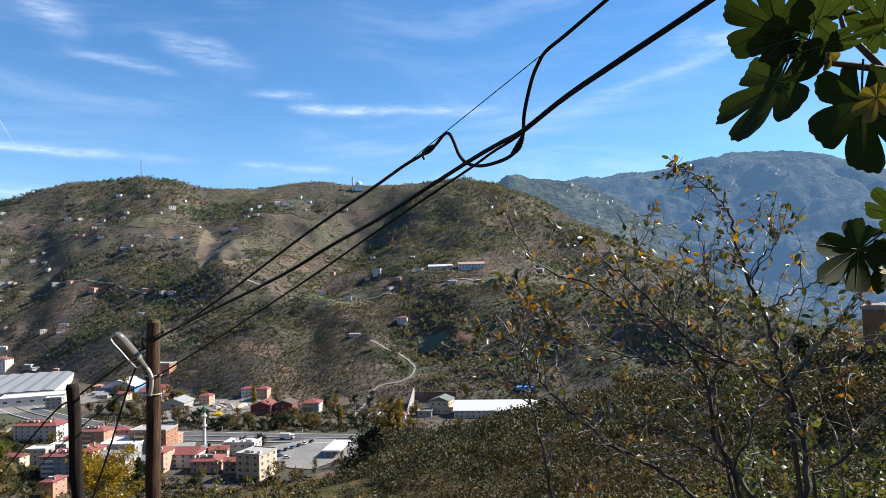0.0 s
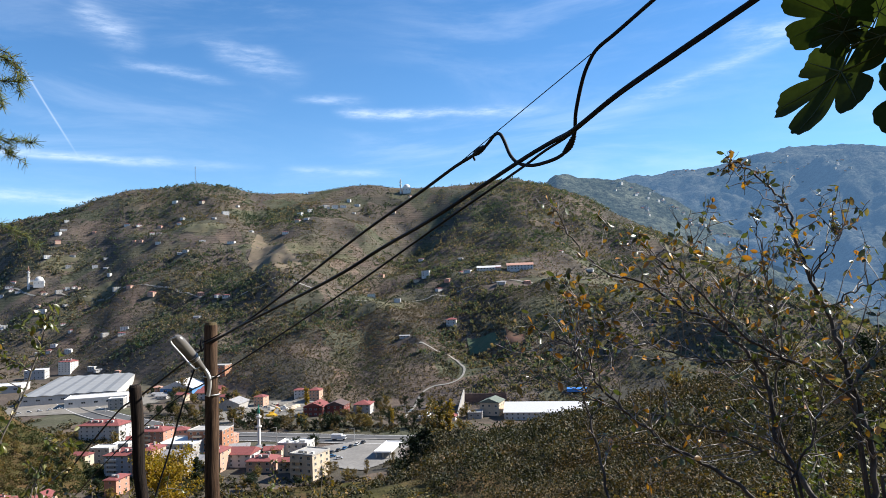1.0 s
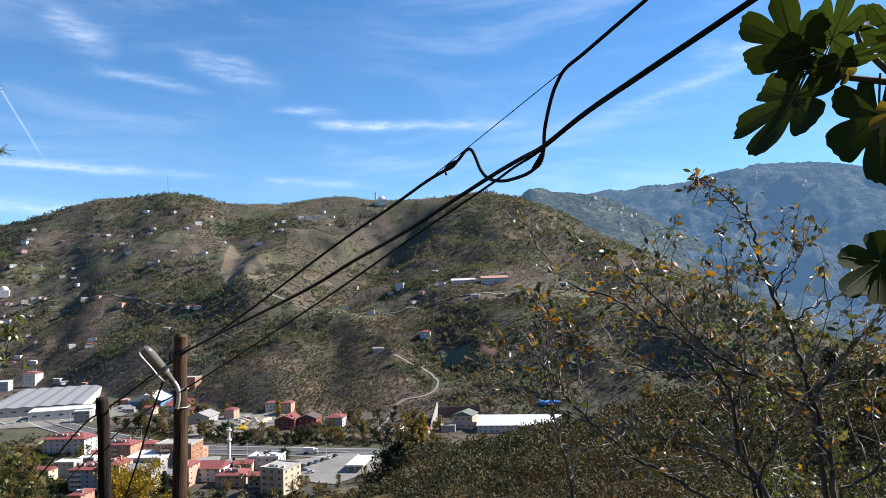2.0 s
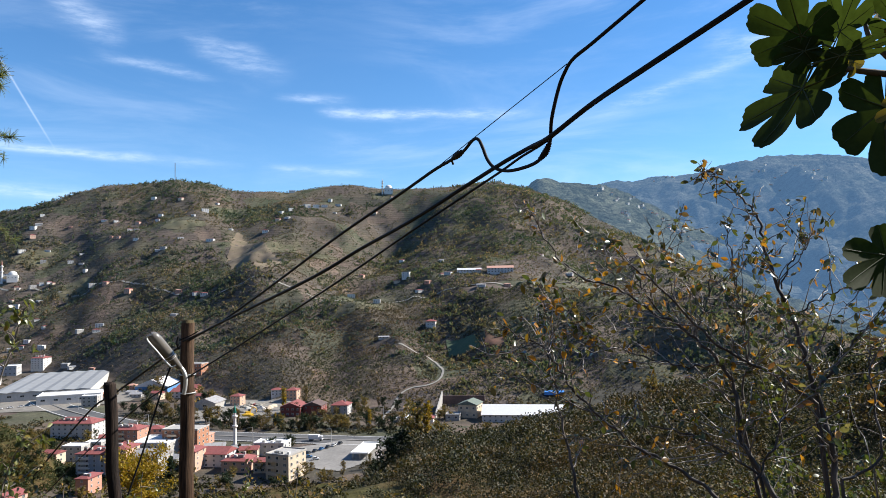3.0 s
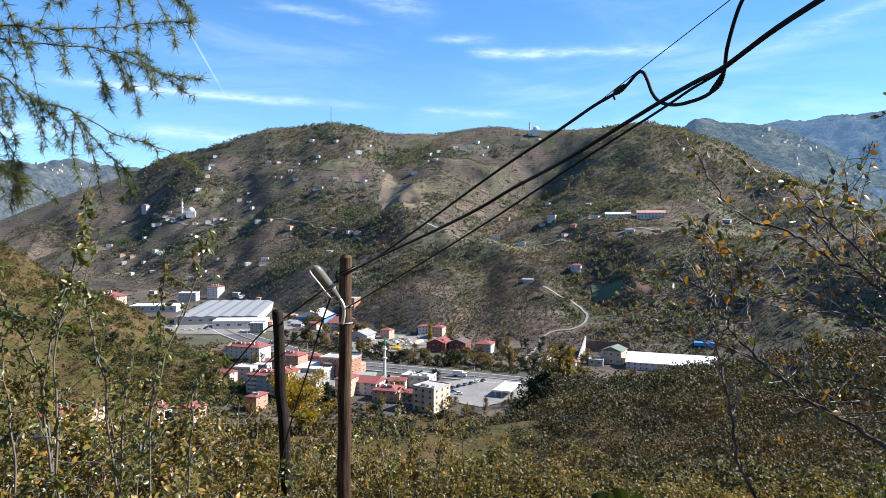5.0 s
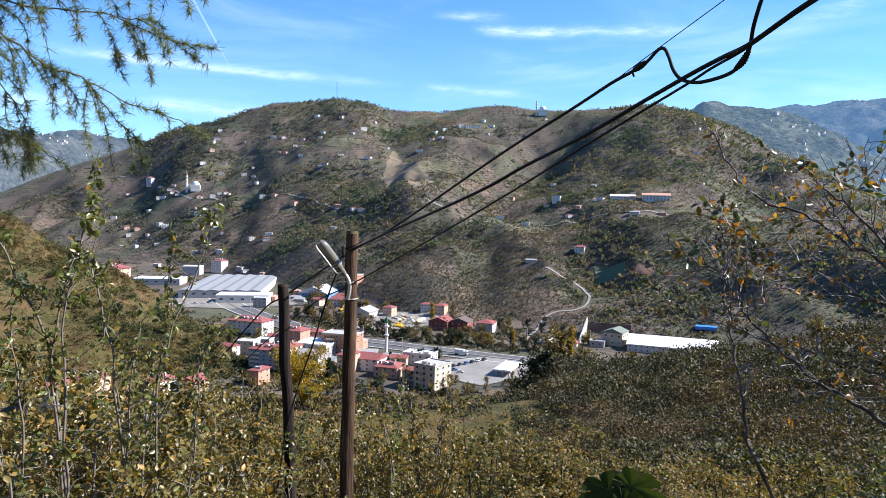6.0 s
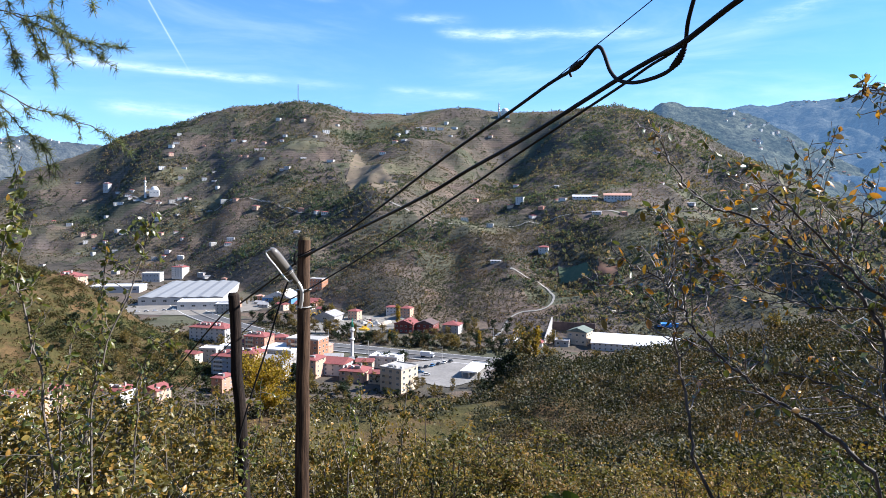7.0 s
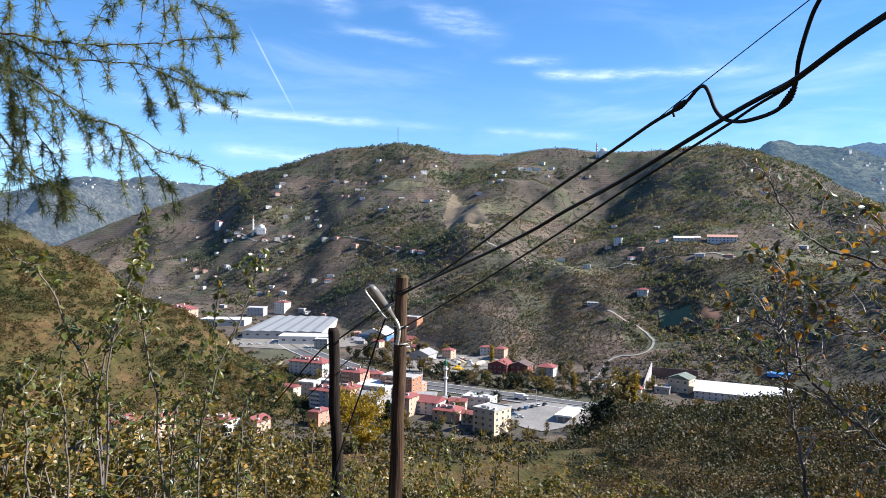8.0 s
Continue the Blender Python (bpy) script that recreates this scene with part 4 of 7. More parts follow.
M["steel"] = painted("grey_steel", (0.4, 0.4, 0.4), 0.5, 0.3, 0.5, 0.6)
M["carwhite"] = painted("white_car_paint", (0.75, 0.75, 0.75), 0.3, 0.08, 0.5)
M["cardark"] = painted("dark_car_paint", (0.04, 0.045, 0.055), 0.3, 0.08, 0.5)
M["carblue"] = painted("blue_car_paint", (0.05, 0.16, 0.35), 0.3, 0.08, 0.5)
M["carred"] = painted("red_car_paint", (0.4, 0.04, 0.03), 0.3, 0.08, 0.5)
M["tyre"] = painted("black_tyre", (0.02, 0.02, 0.02), 0.85, 0.1)
M["digger"] = painted("yellow_machine_paint", (0.62, 0.36, 0.02), 0.5, 0.25)
M["tarp"] = painted("blue_tarpaulin", (0.05, 0.22, 0.6), 0.5, 0.1)


def drape(name, label, poly, material, lift=0.35, step=4.0, category="field"):
    """A patch of ground cover laid over the slope, with a frayed edge."""
    p = np.array(poly, float)
    gx, gy = np.arange(p[:, 0].min(), p[:, 0].max() + step, step), np.arange(p[:, 1].min(), p[:, 1].max() + step, step)
    X, Y = np.meshgrid(gx, gy, indexing="ij")
    v = np.stack([X, Y, ground_z(X, Y) + lift], -1).reshape(-1, 3)
    i, j = np.meshgrid(np.arange(len(gx) - 1), np.arange(len(gy) - 1), indexing="ij")
    m = len(gy)
    f = np.stack([i * m + j, (i + 1) * m + j, (i + 1) * m + j + 1, i * m + j + 1], -1).reshape(-1, 4)
    c = v[f].mean(1)
    wob = 2.0
    keep = inside(c[:, 0] + wob * vnoise(c[:, 0] / 9, c[:, 1] / 9, 3), c[:, 1] + wob * vnoise(c[:, 0] / 9, c[:, 1] / 9, 4), poly)
    f = f[keep]
    used = np.unique(f)
    back = np.zeros(len(v), int)
    back[used] = np.arange(len(used))
    return solo(name, mesh_of(name, v[used], back[f], material, True), label, category, kind="structure")


def ribbon(name, label, pts, width, material, lift, n=80, category="road", side=0.0):
    c = curve_pts([(x, y, 0) for x, y in pts], n)
    t = np.gradient(c, axis=0)
    w = unit(np.stack([t[:, 1], -t[:, 0], 0 * t[:, 0]], -1))
    rows = []
    for k in (-1, 0, 1):
        q = c + w * (side + k * width / 2)
        q[:, 2] = ground_z(q[:, 0], q[:, 1]) + lift
        rows.append(q)
    v = np.stack(rows, 1).reshape(-1, 3)
    i, j = np.meshgrid(np.arange(n - 1), np.arange(2), indexing="ij")
    f = np.stack([i * 3 + j, i * 3 + j + 1, (i + 1) * 3 + j + 1, (i + 1) * 3 + j], -1).reshape(-1, 4)
    return solo(name, mesh_of(name, v, f, material, True), label, category, kind="structure")


HIGHWAY = ((-330, 690), (-250, 575), (-185, 505), (-126, 455), (-85, 438), (-48, 425), (0, 410), (70, 392), (160, 372))
ribbon("road", "dark dual carriageway running along the valley", HIGHWAY, 24, M["asphalt"], 0.35, 120)
ribbon("road_median", "pale concrete median strip of the carriageway", HIGHWAY, 1.6, M["lot"], 0.75, 120)
ribbon("road_edge_line", "white edge line of the carriageway", HIGHWAY, 0.5, M["frame"], 0.42, 120, side=10.6)
ribbon("road_edge_line", "white edge line of the carriageway", HIGHWAY, 0.5, M["frame"], 0.42, 120, side=-10.6)
ribbon("side_road", "narrow grey road through the town", ((-210, 430), (-160, 415), (-110, 392), (-60, 372), (-48, 398)), 7, M["asphalt"], 0.4, 40)
ribbon("lane", "grey lane at the foot of the hill", ((-232, 215), (-205, 248), (-170, 275), (-120, 300)), 6, M["asphalt"], 0.5, 30)
drape("pavement_car_park", "pale paved car park beside the road", LOT, M["lot"], 0.4, 1.0, "car park")
drape("pavement_works_yard", "dusty grey works yard across the road", YARD, M["yard"], 0.4, 2.0, "yard")
drape("pavement_factory_yard", "grey yard in front of the warehouse", ((-330, 560), (-250, 560), (-200, 600), (-230, 660), (-330, 640)), M["yard"], 0.4, 5.0, "yard")
drape("ground_ploughed_field", "bare brown ploughed field on the slope", FIELD, M["field"], 0.8, 3.0)
drape("ground_green_plot", "small bright green plot on the slope", LAWN, M["lawn"], 0.6, 1.5)
drape("ground_red_vines", "reddish plot of vines on the slope", REDPATCH, M["redsoil"], 0.6, 1.5)
for cx, cy, w, h in ((-165, 1040, 45, 30), (-560, 1230, 50, 22), (-470, 1090, 40, 20), (-330, 1210, 38, 20), (90, 900, 50, 16), (-30, 760, 35, 18), (220, 780, 40, 16), (-240, 860, 30, 18)):
    drape("ground_meadow", "pale green and tan meadow patch on the slope", ((cx - w, cy - h * 0.6), (cx - w * 0.2, cy - h), (cx + w, cy - h * 0.4), (cx + w * 0.8, cy + h), (cx - w * 0.5, cy + h * 0.8)), M["meadow"], 0.7, 3.0)
ribbon("path", "pale winding gravel track up the orchard slope", TRACK, 1.9, M["track"], 0.5, 70, "path")
ribbon("path", "pale dirt lane along the bench of the hill", ((-240, 870), (-120, 850), (-20, 800), (60, 790), (140, 760)), 2.6, M["track"], 0.6, 60, "path")
ribbon("path", "dirt lane between the upper houses", ((-640, 1180), (-520, 1110), (-420, 1060), (-330, 1010), (-260, 950)), 2.6, M["track"], 0.6, 60, "path")

# ---- buildings ----
def window_mesh(w, h):
    bm = boxes((-w / 2, w / 2, -0.10, 0.06, 0, 0.09), (-w / 2, w / 2, -0.10, 0.06, h - 0.09, h), (-w / 2, -w / 2 + 0.09, -0.10, 0.06, 0.09, h - 0.09), (w / 2 - 0.09, w / 2, -0.10, 0.06, 0.09, h - 0.09), (-0.04, 0.04, -0.10, 0.05, 0.09, h - 0.09))
    return bm_mesh("window", bm, M["frame"])


def pane_mesh(w, h):
    return bm_mesh("pane", boxes((-w / 2 + 0.09, w / 2 - 0.09, -0.06, 0.0, 0.09, h - 0.09)), M["pane"])


WIN = {k: (window_mesh(*k), pane_mesh(*k)) for k in ((1.5, 1.4), (1.1, 1.2), (3.2, 1.6))}


def add_window(e, size, x, y, z, turn):
    w = new("window", WIN[size][0])
    w.parent = e
    w.matrix_basis = pose(x, y, z, 0, 0, turn)
    g = new("pane", WIN[size][1])
    g.parent = w


def roof_part(kind, w, d, h, over=0.6):
    bm = bmesh.new()
    a, b = w / 2 + over, d / 2 + over
    rise = min(w, d) * (0.2 if kind != "sheds" else 0.1)
    if kind == "flat":
        box(bm, -a + 0.4, a - 0.4, -b + 0.4, b - 0.4, h, h + 0.3)
        for s in ((-a + 0.4, a - 0.4, -b + 0.4, -b + 0.65), (-a + 0.4, a - 0.4, b - 0.65, b - 0.4), (-a + 0.4, -a + 0.65, -b + 0.65, b - 0.65), (a - 0.65, a - 0.4, -b + 0.65, b - 0.65)):
            box(bm, *s, h + 0.3, h + 0.8)
        return bm
    if kind == "sheds":
        if True:
            x0, x1 = -a, a
            m = x0 * 0.6 + x1 * 0.4
            ys = (-b, b)
            v = [bm.verts.new(p) for y in ys for p in ((x0, y, h + 0.1), (m, y, h + 0.9), (x1, y, h + 0.1))]
            for f in ((0, 1, 4, 3), (1, 2, 5, 4), (0, 2, 1), (3, 4, 5), (0, 3, 5, 2)):
                bm.faces.new([v[i] for i in f])
        return bm
    # hip and gable over a thin eaves board
    box(bm, -a, a, -b, b, h, h + 0.18)
    if w >= d:
        ridge = a - (b * 0.9 if kind == "hip" else 0)
        r0, r1 = (-ridge, 0), (ridge, 0)
    else:
        ridge = b - (a * 0.9 if kind == "hip" else 0)
        r0, r1 = (0, -ridge), (0, ridge)
    z = h + 0.18
    c = [bm.verts.new(p) for p in ((-a, -b, z), (a, -b, z), (a, b, z), (-a, b, z))]
    t0, t1 = bm.verts.new((*r0, z + rise)), bm.verts.new((*r1, z + rise))
    if w >= d:
        fs = ((c[0], c[1], t1, t0), (c[1], c[2], t1), (c[2], c[3], t0, t1), (c[3], c[0], t0))
    else:
        fs = ((c[0], c[1], t0), (c[1], c[2], t1, t0), (c[2], c[3], t1), (c[3], c[0], t0, t1))
    for f in fs:
        bm.faces.new(f)
    return bm


def building(name, label, x, y, w, d, h, storeys, rot, wall, roof, kind, balcony=0):
    z = float(ground_z(x, y)) - 0.3
    h = h * (1.0 if kind in ("flat", "sheds") else 0.82)
    e = thing(name, label, name.replace("_", " "), (x, y, z), rot, "buildings of the valley town")
    deep = 2.5
    if name == "canopy":
        for px in (-w / 2 + 1, 0, w / 2 - 1):
            for py in (-d / 2 + 1, d / 2 - 1):
                part("column", boxes((px - 0.3, px + 0.3, py - 0.3, py + 0.3, 0, h)), M[wall], e)
    else:
        bm = boxes((-w / 2, w / 2, -d / 2, d / 2, -deep, h))
        if storeys > 1 and kind != "sheds":
            sh = h / storeys
            for s in range(1, storeys):
                box(bm, -w / 2 - 0.06, w / 2 + 0.06, -d / 2 - 0.06, d / 2 + 0.06, s * sh - 0.12, s * sh + 0.08)
        part("wall", bm, M[wall], e)
    if kind == "sheds":
        bay = roof_part(kind, w / 6 - 1.2, d, h)
        me = bm_mesh("roof_bay", bay, M[roof])
        for k in range(6):
            new_bay = part("roof_bay", me, parent=e)
            new_bay.location = (-w / 2 + w * (k + 0.5) / 6, 0, 0)
    else:
        part("roof", roof_part(kind, w, d, h), M[roof], e)
    if name == "canopy":
        return e
    sh = h / storeys
    size = (1.5, 1.4) if sh > 2.6 else (1.1, 1.2)
    if storeys == 1 and h > 4:
        size = (3.2, 1.6)
    nx, ny = max(1, int(w / (3.4 if size[0] < 3 else 9))), max(1, int(d / 4.5))
    for s in range(storeys):
        zz = s * sh + sh * 0.38 if storeys > 1 else h * 0.5
        for k in range(nx):
            add_window(e, size, -w / 2 + w * (k + 0.5) / nx, -d / 2, zz, 0)
        for k in range(ny if size[0] < 3 else 0):
            add_window(e, size, w / 2, -d / 2 + d * (k + 0.5) / ny, zz, 90)
    if balcony and storeys > 1:
        bw = min(w * 0.42, 5.5)
        for s in range(1, storeys):
            zz = s * sh
            bx = -w * 0.2
            part("balcony", boxes((bx - bw / 2, bx + bw / 2, -d / 2 - 1.4, -d / 2 - 0.02, zz - 0.1, zz + 0.1), (bx - bw / 2, bx + bw / 2, -d / 2 - 1.4, -d / 2 - 1.28, zz + 0.1, zz + 1.0)), M["frame" if wall in ("white", "bluegrey") else "cream"], e)
    if name == "apartment_building":
        for k in range(2 + int(w / 6)):
            tx = -w * 0.36 + w * 0.72 * ((k * 0.618 + x * 0.1) % 1.0)
            zt = h + (min(w, d) * 0.12 if kind == "hip" else 0.2)
            part("water_tank", boxes((tx - 0.7, tx + 0.7, -0.25 * d - 0.6, -0.25 * d + 0.6, zt - 0.6, zt + 1.1)), M[("steel", "white", "concrete")[k % 3]], e)
    if kind == "hip" and w > 8:
        part("chimney", boxes((w * 0.18, w * 0.18 + 0.8, 0.2, 1.0, h, h + min(w, d) * 0.2 + 0.9)), M["concrete"], e)
    return e


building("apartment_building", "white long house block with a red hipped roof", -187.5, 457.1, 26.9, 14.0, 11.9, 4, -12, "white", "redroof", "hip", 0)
building("apartment_building", "salmon apartment house with a red hipped roof", -145.6, 426.9, 14.0, 12.0, 12.3, 4, -12, "salmon", "redroof", "hip", 1)
building("market_hall", "low market hall with a pale flat roof", -123.3, 403.6, 20.3, 20.0, 7.4, 2, -12, "concrete", "paleroof", "flat", 0)
building("brick_building", "unfinished brick block with bare floor slabs", -110.7, 410.4, 20.3, 14.0, 12.2, 4, -12, "brick", "concrete", "flat", 1)
building("apartment_building", "grey-walled house block with a red roof", -139.1, 362.8, 15.4, 13.0, 13.7, 5, -12, "bluegrey", "redroof", "hip", 1)
building("apartment_building", "peach apartment tower with balconies and a red roof", -126.1, 357.5, 10.6, 12.0, 17.0, 6, -12, "peach", "redroof", "hip", 1)
building("apartment_building", "brown weathered apartment block with a tin roof", -113.4, 357.5, 16.0, 14.0, 12.0, 4, -12, "concrete", "tinroof", "gable", 1)
building("apartment_building", "peach apartment house with a red roof", -95.0, 364.9, 7.8, 12.0, 12.1, 4, -12, "peach", "redroof", "hip", 1)
building("apartment_building", "white gabled house with a dull red roof", -86.1, 373.7, 16.1, 13.0, 8.0, 3, -12, "white", "redroof", "gable", 0)
building("apartment_building", "peach house with a bright red roof", -71.7, 360.0, 13.0, 12.0, 7.0, 2, -12, "peach", "redroof", "hip", 0)
building("apartment_building", "cream apartment block with an unfinished top floor", -46.7, 342.8, 12.7, 14.0, 11.6, 4, -28, "cream", "concrete", "flat", 1)
building("apartment_building", "pale grey house among trees", -60.5, 392.4, 16.4, 12.0, 6.4, 2, -12, "grey", "paleroof", "flat", 0)
building("apartment_building", "small salmon house at the town's edge", -130.8, 330.0, 5.8, 10.0, 9.1, 3, -12, "salmon", "redroof", "hip", 0)
building("apartment_building", "salmon apartment tower with balconies", -183.7, 276.6, 8.5, 12.0, 16.4, 5, -12, "peach", "redroof", "hip", 1)
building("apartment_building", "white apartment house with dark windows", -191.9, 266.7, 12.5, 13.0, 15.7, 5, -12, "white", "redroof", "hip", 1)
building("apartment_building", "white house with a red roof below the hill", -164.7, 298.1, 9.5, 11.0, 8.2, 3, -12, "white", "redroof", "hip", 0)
building("apartment_building", "low house with a red roof behind shrubs", -152.6, 306.2, 9.1, 10.0, 6.6, 2, -12, "peach", "redroof", "gable", 0)
building("warehouse", "large grey warehouse with a ribbed metal roof", -302, 692, 74, 150, 7.6, 1, 14, "grey", "metalroof", "sheds", 0)
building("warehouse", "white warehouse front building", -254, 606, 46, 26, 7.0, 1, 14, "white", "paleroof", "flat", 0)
building("workshop", "blue workshop with a white sheet roof", -201.0, 658.1, 29.2, 30.0, 6.8, 1, -8, "blue", "paleroof", "gable", 0)
building("workshop", "long low shed with a pale roof", -394.6, 715.4, 48.0, 30.0, 6.5, 1, 12, "grey", "paleroof", "flat", 0)
building("workshop", "white factory block beyond the warehouse", -410.3, 820.2, 20.3, 20.0, 10.3, 2, 12, "grey", "paleroof", "flat", 0)
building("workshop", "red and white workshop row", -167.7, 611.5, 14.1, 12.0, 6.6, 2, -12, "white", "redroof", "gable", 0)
building("workshop", "small workshop with a red roof", -170.4, 641.9, 17.2, 12.0, 5.3, 1, -12, "salmon", "redroof", "gable", 0)
building("workshop", "open-sided shed with a grey roof", -130.6, 549.9, 16.6, 18.0, 6.3, 1, -12, "concrete", "tinroof", "gable", 0)
building("workshop", "brown workshop with an arched dark front", -63.6, 509.1, 14.0, 16.0, 8.2, 2, -12, "darkred", "redroof", "gable", 0)
building("workshop", "dark red brick workshop", -49.0, 509.8, 13.2, 14.0, 8.2, 2, -12, "darkred", "darkroof", "gable", 0)
building("house", "house with red balconies by the orchard", -30.4, 507.2, 11.6, 12.0, 8.2, 3, -12, "grey", "redroof", "hip", 1)
building("house", "cream house with a green-grey roof below a cut bank", 57.2, 478.8, 13.1, 14.0, 10.8, 2, -24, "cream", "greenroof", "gable", 0)
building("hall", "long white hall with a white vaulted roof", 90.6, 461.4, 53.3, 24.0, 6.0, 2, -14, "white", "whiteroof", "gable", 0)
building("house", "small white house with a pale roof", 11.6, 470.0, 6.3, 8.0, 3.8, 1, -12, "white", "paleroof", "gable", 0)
building("house", "little white barn with a red roof", 28.9, 466.2, 5.5, 8.0, 3.4, 1, -12, "white", "redroof", "gable", 0)
building("house", "grey shed beside the retaining wall", 44.7, 469.0, 9.1, 10.0, 3.8, 1, -12, "concrete", "tinroof", "flat", 0)
building("apartment_building", "white apartment house at the hill's foot", -388.6, 847.3, 15.2, 14.0, 15.0, 5, -12, "white", "redroof", "hip", 1)
building("apartment_building", "long red-roofed block at the end of the valley", -258.7, 409.2, 14.9, 18.0, 7.7, 3, -12, "peach", "redroof", "hip", 0)
building("canopy", "white filling station canopy by the car park", -10.5, 380.5, 9.0, 25.0, 3.6, 1, -14, "concrete", "whiteroof", "flat", 0)
building("school", "long white school wing", 102.7, 838.8, 28.0, 12.0, 4.0, 1, -8, "white", "paleroof", "gable", 0)
building("school", "white and salmon school with a red gable", 136.7, 819.8, 30.0, 14.0, 6.6, 2, -8, "white", "salmonroof", "gable", 0)
building("house", "white villa with blue roof parts on the orchard slope", 46.1, 692.6, 9.5, 8.0, 5.6, 2, -12, "white", "redroof", "hip", 0)
building("brick_building", "unfinished brick house with open floors", -172.6, 679.5, 14.0, 14.0, 10.2, 3, -12, "brick", "concrete", "flat", 0)
building("house", "white box-shaped house on the bench", 30.6, 936.1, 10.0, 9.0, 7.5, 3, -12, "white", "paleroof", "flat", 0)
building("apartment_building", "grey concrete tower block on the slope", -709.9, 1250.7, 11.0, 10.0, 18.0, 6, -12, "grey", "redroof", "hip", 0)
building("brick_building", "unfinished red brick building with bare concrete slabs", 98.6, 115.5, 13, 12, 8.4, 3, 35, "brick", "concrete", "flat", 0)

# houses scattered over the far slope: eight patterns, then copies
def house_pattern(k):
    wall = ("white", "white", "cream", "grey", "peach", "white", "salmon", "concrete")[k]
    roof = ("redroof", "paleroof", "redroof", "tinroof", "redroof", "darkroof", "salmonroof", "paleroof")[k]
    kind = ("hip", "flat", "gable", "gable", "hip", "gable", "hip", "flat")[k]
    w, d, st = (11, 13, 10, 12, 10, 14, 9, 12)[k], (9, 9, 8, 9, 10, 8, 9, 10)[k], (2, 3, 2, 1, 3, 2, 2, 3)[k]
    e = thing("house", ("white house with a red roof among trees", "white flat-roofed house on the slope", "cream gabled house with a red roof", "low grey house with a tin roof", "peach three-storey house with a red roof",
                        "long white house with a dark roof", "salmon house with a faded roof", "bare concrete house with a pale slab roof")[k], "house", (0, 0, -500), 0, "houses on the far slope")
    h = st * 2.9
    part("wall", boxes((-w / 2, w / 2, -d / 2, d / 2, -3.0, h)), M[wall], e)
    part("roof", roof_part(kind, w, d, h, 0.5), M[roof], e)
    for s in range(st):
        for q in range(3):
            add_window(e, (1.5, 1.4), -w / 2 + w * (q + 0.5) / 3, -d / 2, s * 2.9 + 1.0, 0)
        add_window(e, (1.5, 1.4), w / 2, 0, s * 2.9 + 1.0, 90)
    return e


patterns = [house_pattern(k) for k in range(8)]
hr = random.Random(12)
for k, (x, y) in enumerate(UPPER_HOUSES + LOWER_HOUSES):
    s = hr.uniform(0.48, 0.74)
    rot = hr.uniform(-40, 40) - math.degrees(math.atan2(x, y)) * 0.5
    src = patterns[hr.choice((0, 0, 1, 1, 2, 3, 4, 5, 5, 6, 7))]
    c = copy_thing(src, pose(x, y, float(ground_z(x, y)), 0, 0, rot) @ Matrix.Diagonal((s * 1.25, s, s * 0.78, 1)))
# more houses: between the town's blocks, by the workshops, and round the villages
blocks = [o for o in scene.objects if o.type == "EMPTY" and not o.parent and o.get("group") == "buildings of the valley town"]


def free(x, y, gap):
    line = np.interp(x, (-330, -250, -185, -126, -85, -48, 0), (690, 575, 505, 455, 438, 425, 410))
    return abs(y - line) > 20 and all(math.hypot(x - o.location.x, y - o.location.y) > gap for o in blocks) and not inside(np.array([x]), np.array([y]), LOT)[0]


for n, xr, yr, gap, where in ((70, (-185, -52), (352, 446), 13, "houses in the valley town"), (22, (-260, -40), (545, 690), 15, "houses by the workshops")):
    for k in range(n):
        x, y = hr.uniform(*xr), hr.uniform(*yr)
        if (float(ground_z(x, y)) < 4) and free(x, y, gap + (40 if x < -240 else 0)):
            c = copy_thing(patterns[hr.choice((0, 2, 4, 6, 7, 3))], pose(x, y, float(ground_z(x, y)), 0, 0, hr.uniform(-25, 10)) @ Matrix.Scale(hr.uniform(0.7, 0.95), 4))
            blocks.append(tagged(c, group=where))
for cx, cy, spread, n in ((-575, 1150, 80, 14), (-440, 1190, 90, 5), (-120, 1330, 70, 6), (-340, 1330, 100, 4), (-620, 1040, 60, 8), (-420, 930, 50, 7), (60, 820, 60, 6), (150, 1000, 70, 3)):
    for k in range(n):
        x, y = hr.gauss(cx, spread), hr.gauss(cy, spread * 0.6)
        copy_thing(patterns[hr.choice((0, 1, 1, 5, 2, 3))], pose(x, y, float(ground_z(x, y)), 0, 0, hr.uniform(-40, 40)) @ Matrix.Diagonal((hr.uniform(0.5, 0.8), hr.uniform(0.45, 0.7), hr.uniform(0.38, 0.55), 1)))
# villages on the distant ranges
for grid, cols, spots, span in ((RANGE_RIGHT, 0, ((205, 58), (225, 66), (245, 72), (190, 50), (265, 80)), 9), (RANGE_MID, 0, ((126, 78), (136, 82), (144, 84), (116, 74), (160, 84), (150, 72), (100, 70)), 6), (RANGE_LEFT, 0, ((75, 45), (90, 50), (105, 40), (60, 56)), 10)):
    for i, j in spots:
        for k in range(7):
            a = min(max(i + hr.randint(-span, span), 0), grid.shape[0] - 1)
            b = min(max(j + hr.randint(-3, 3), 0), grid.shape[1] - 2)
            x, y, z = grid[a, b]
            copy_thing(patterns[hr.choice((0, 1, 1, 5, 2))], pose(x, y, z, 0, 0, hr.uniform(-40, 40)) @ Matrix.Scale(hr.uniform(0.45, 0.7), 4))
for src in patterns:
    for o in (*src.children_recursive, src):
        bpy.data.objects.remove(o)


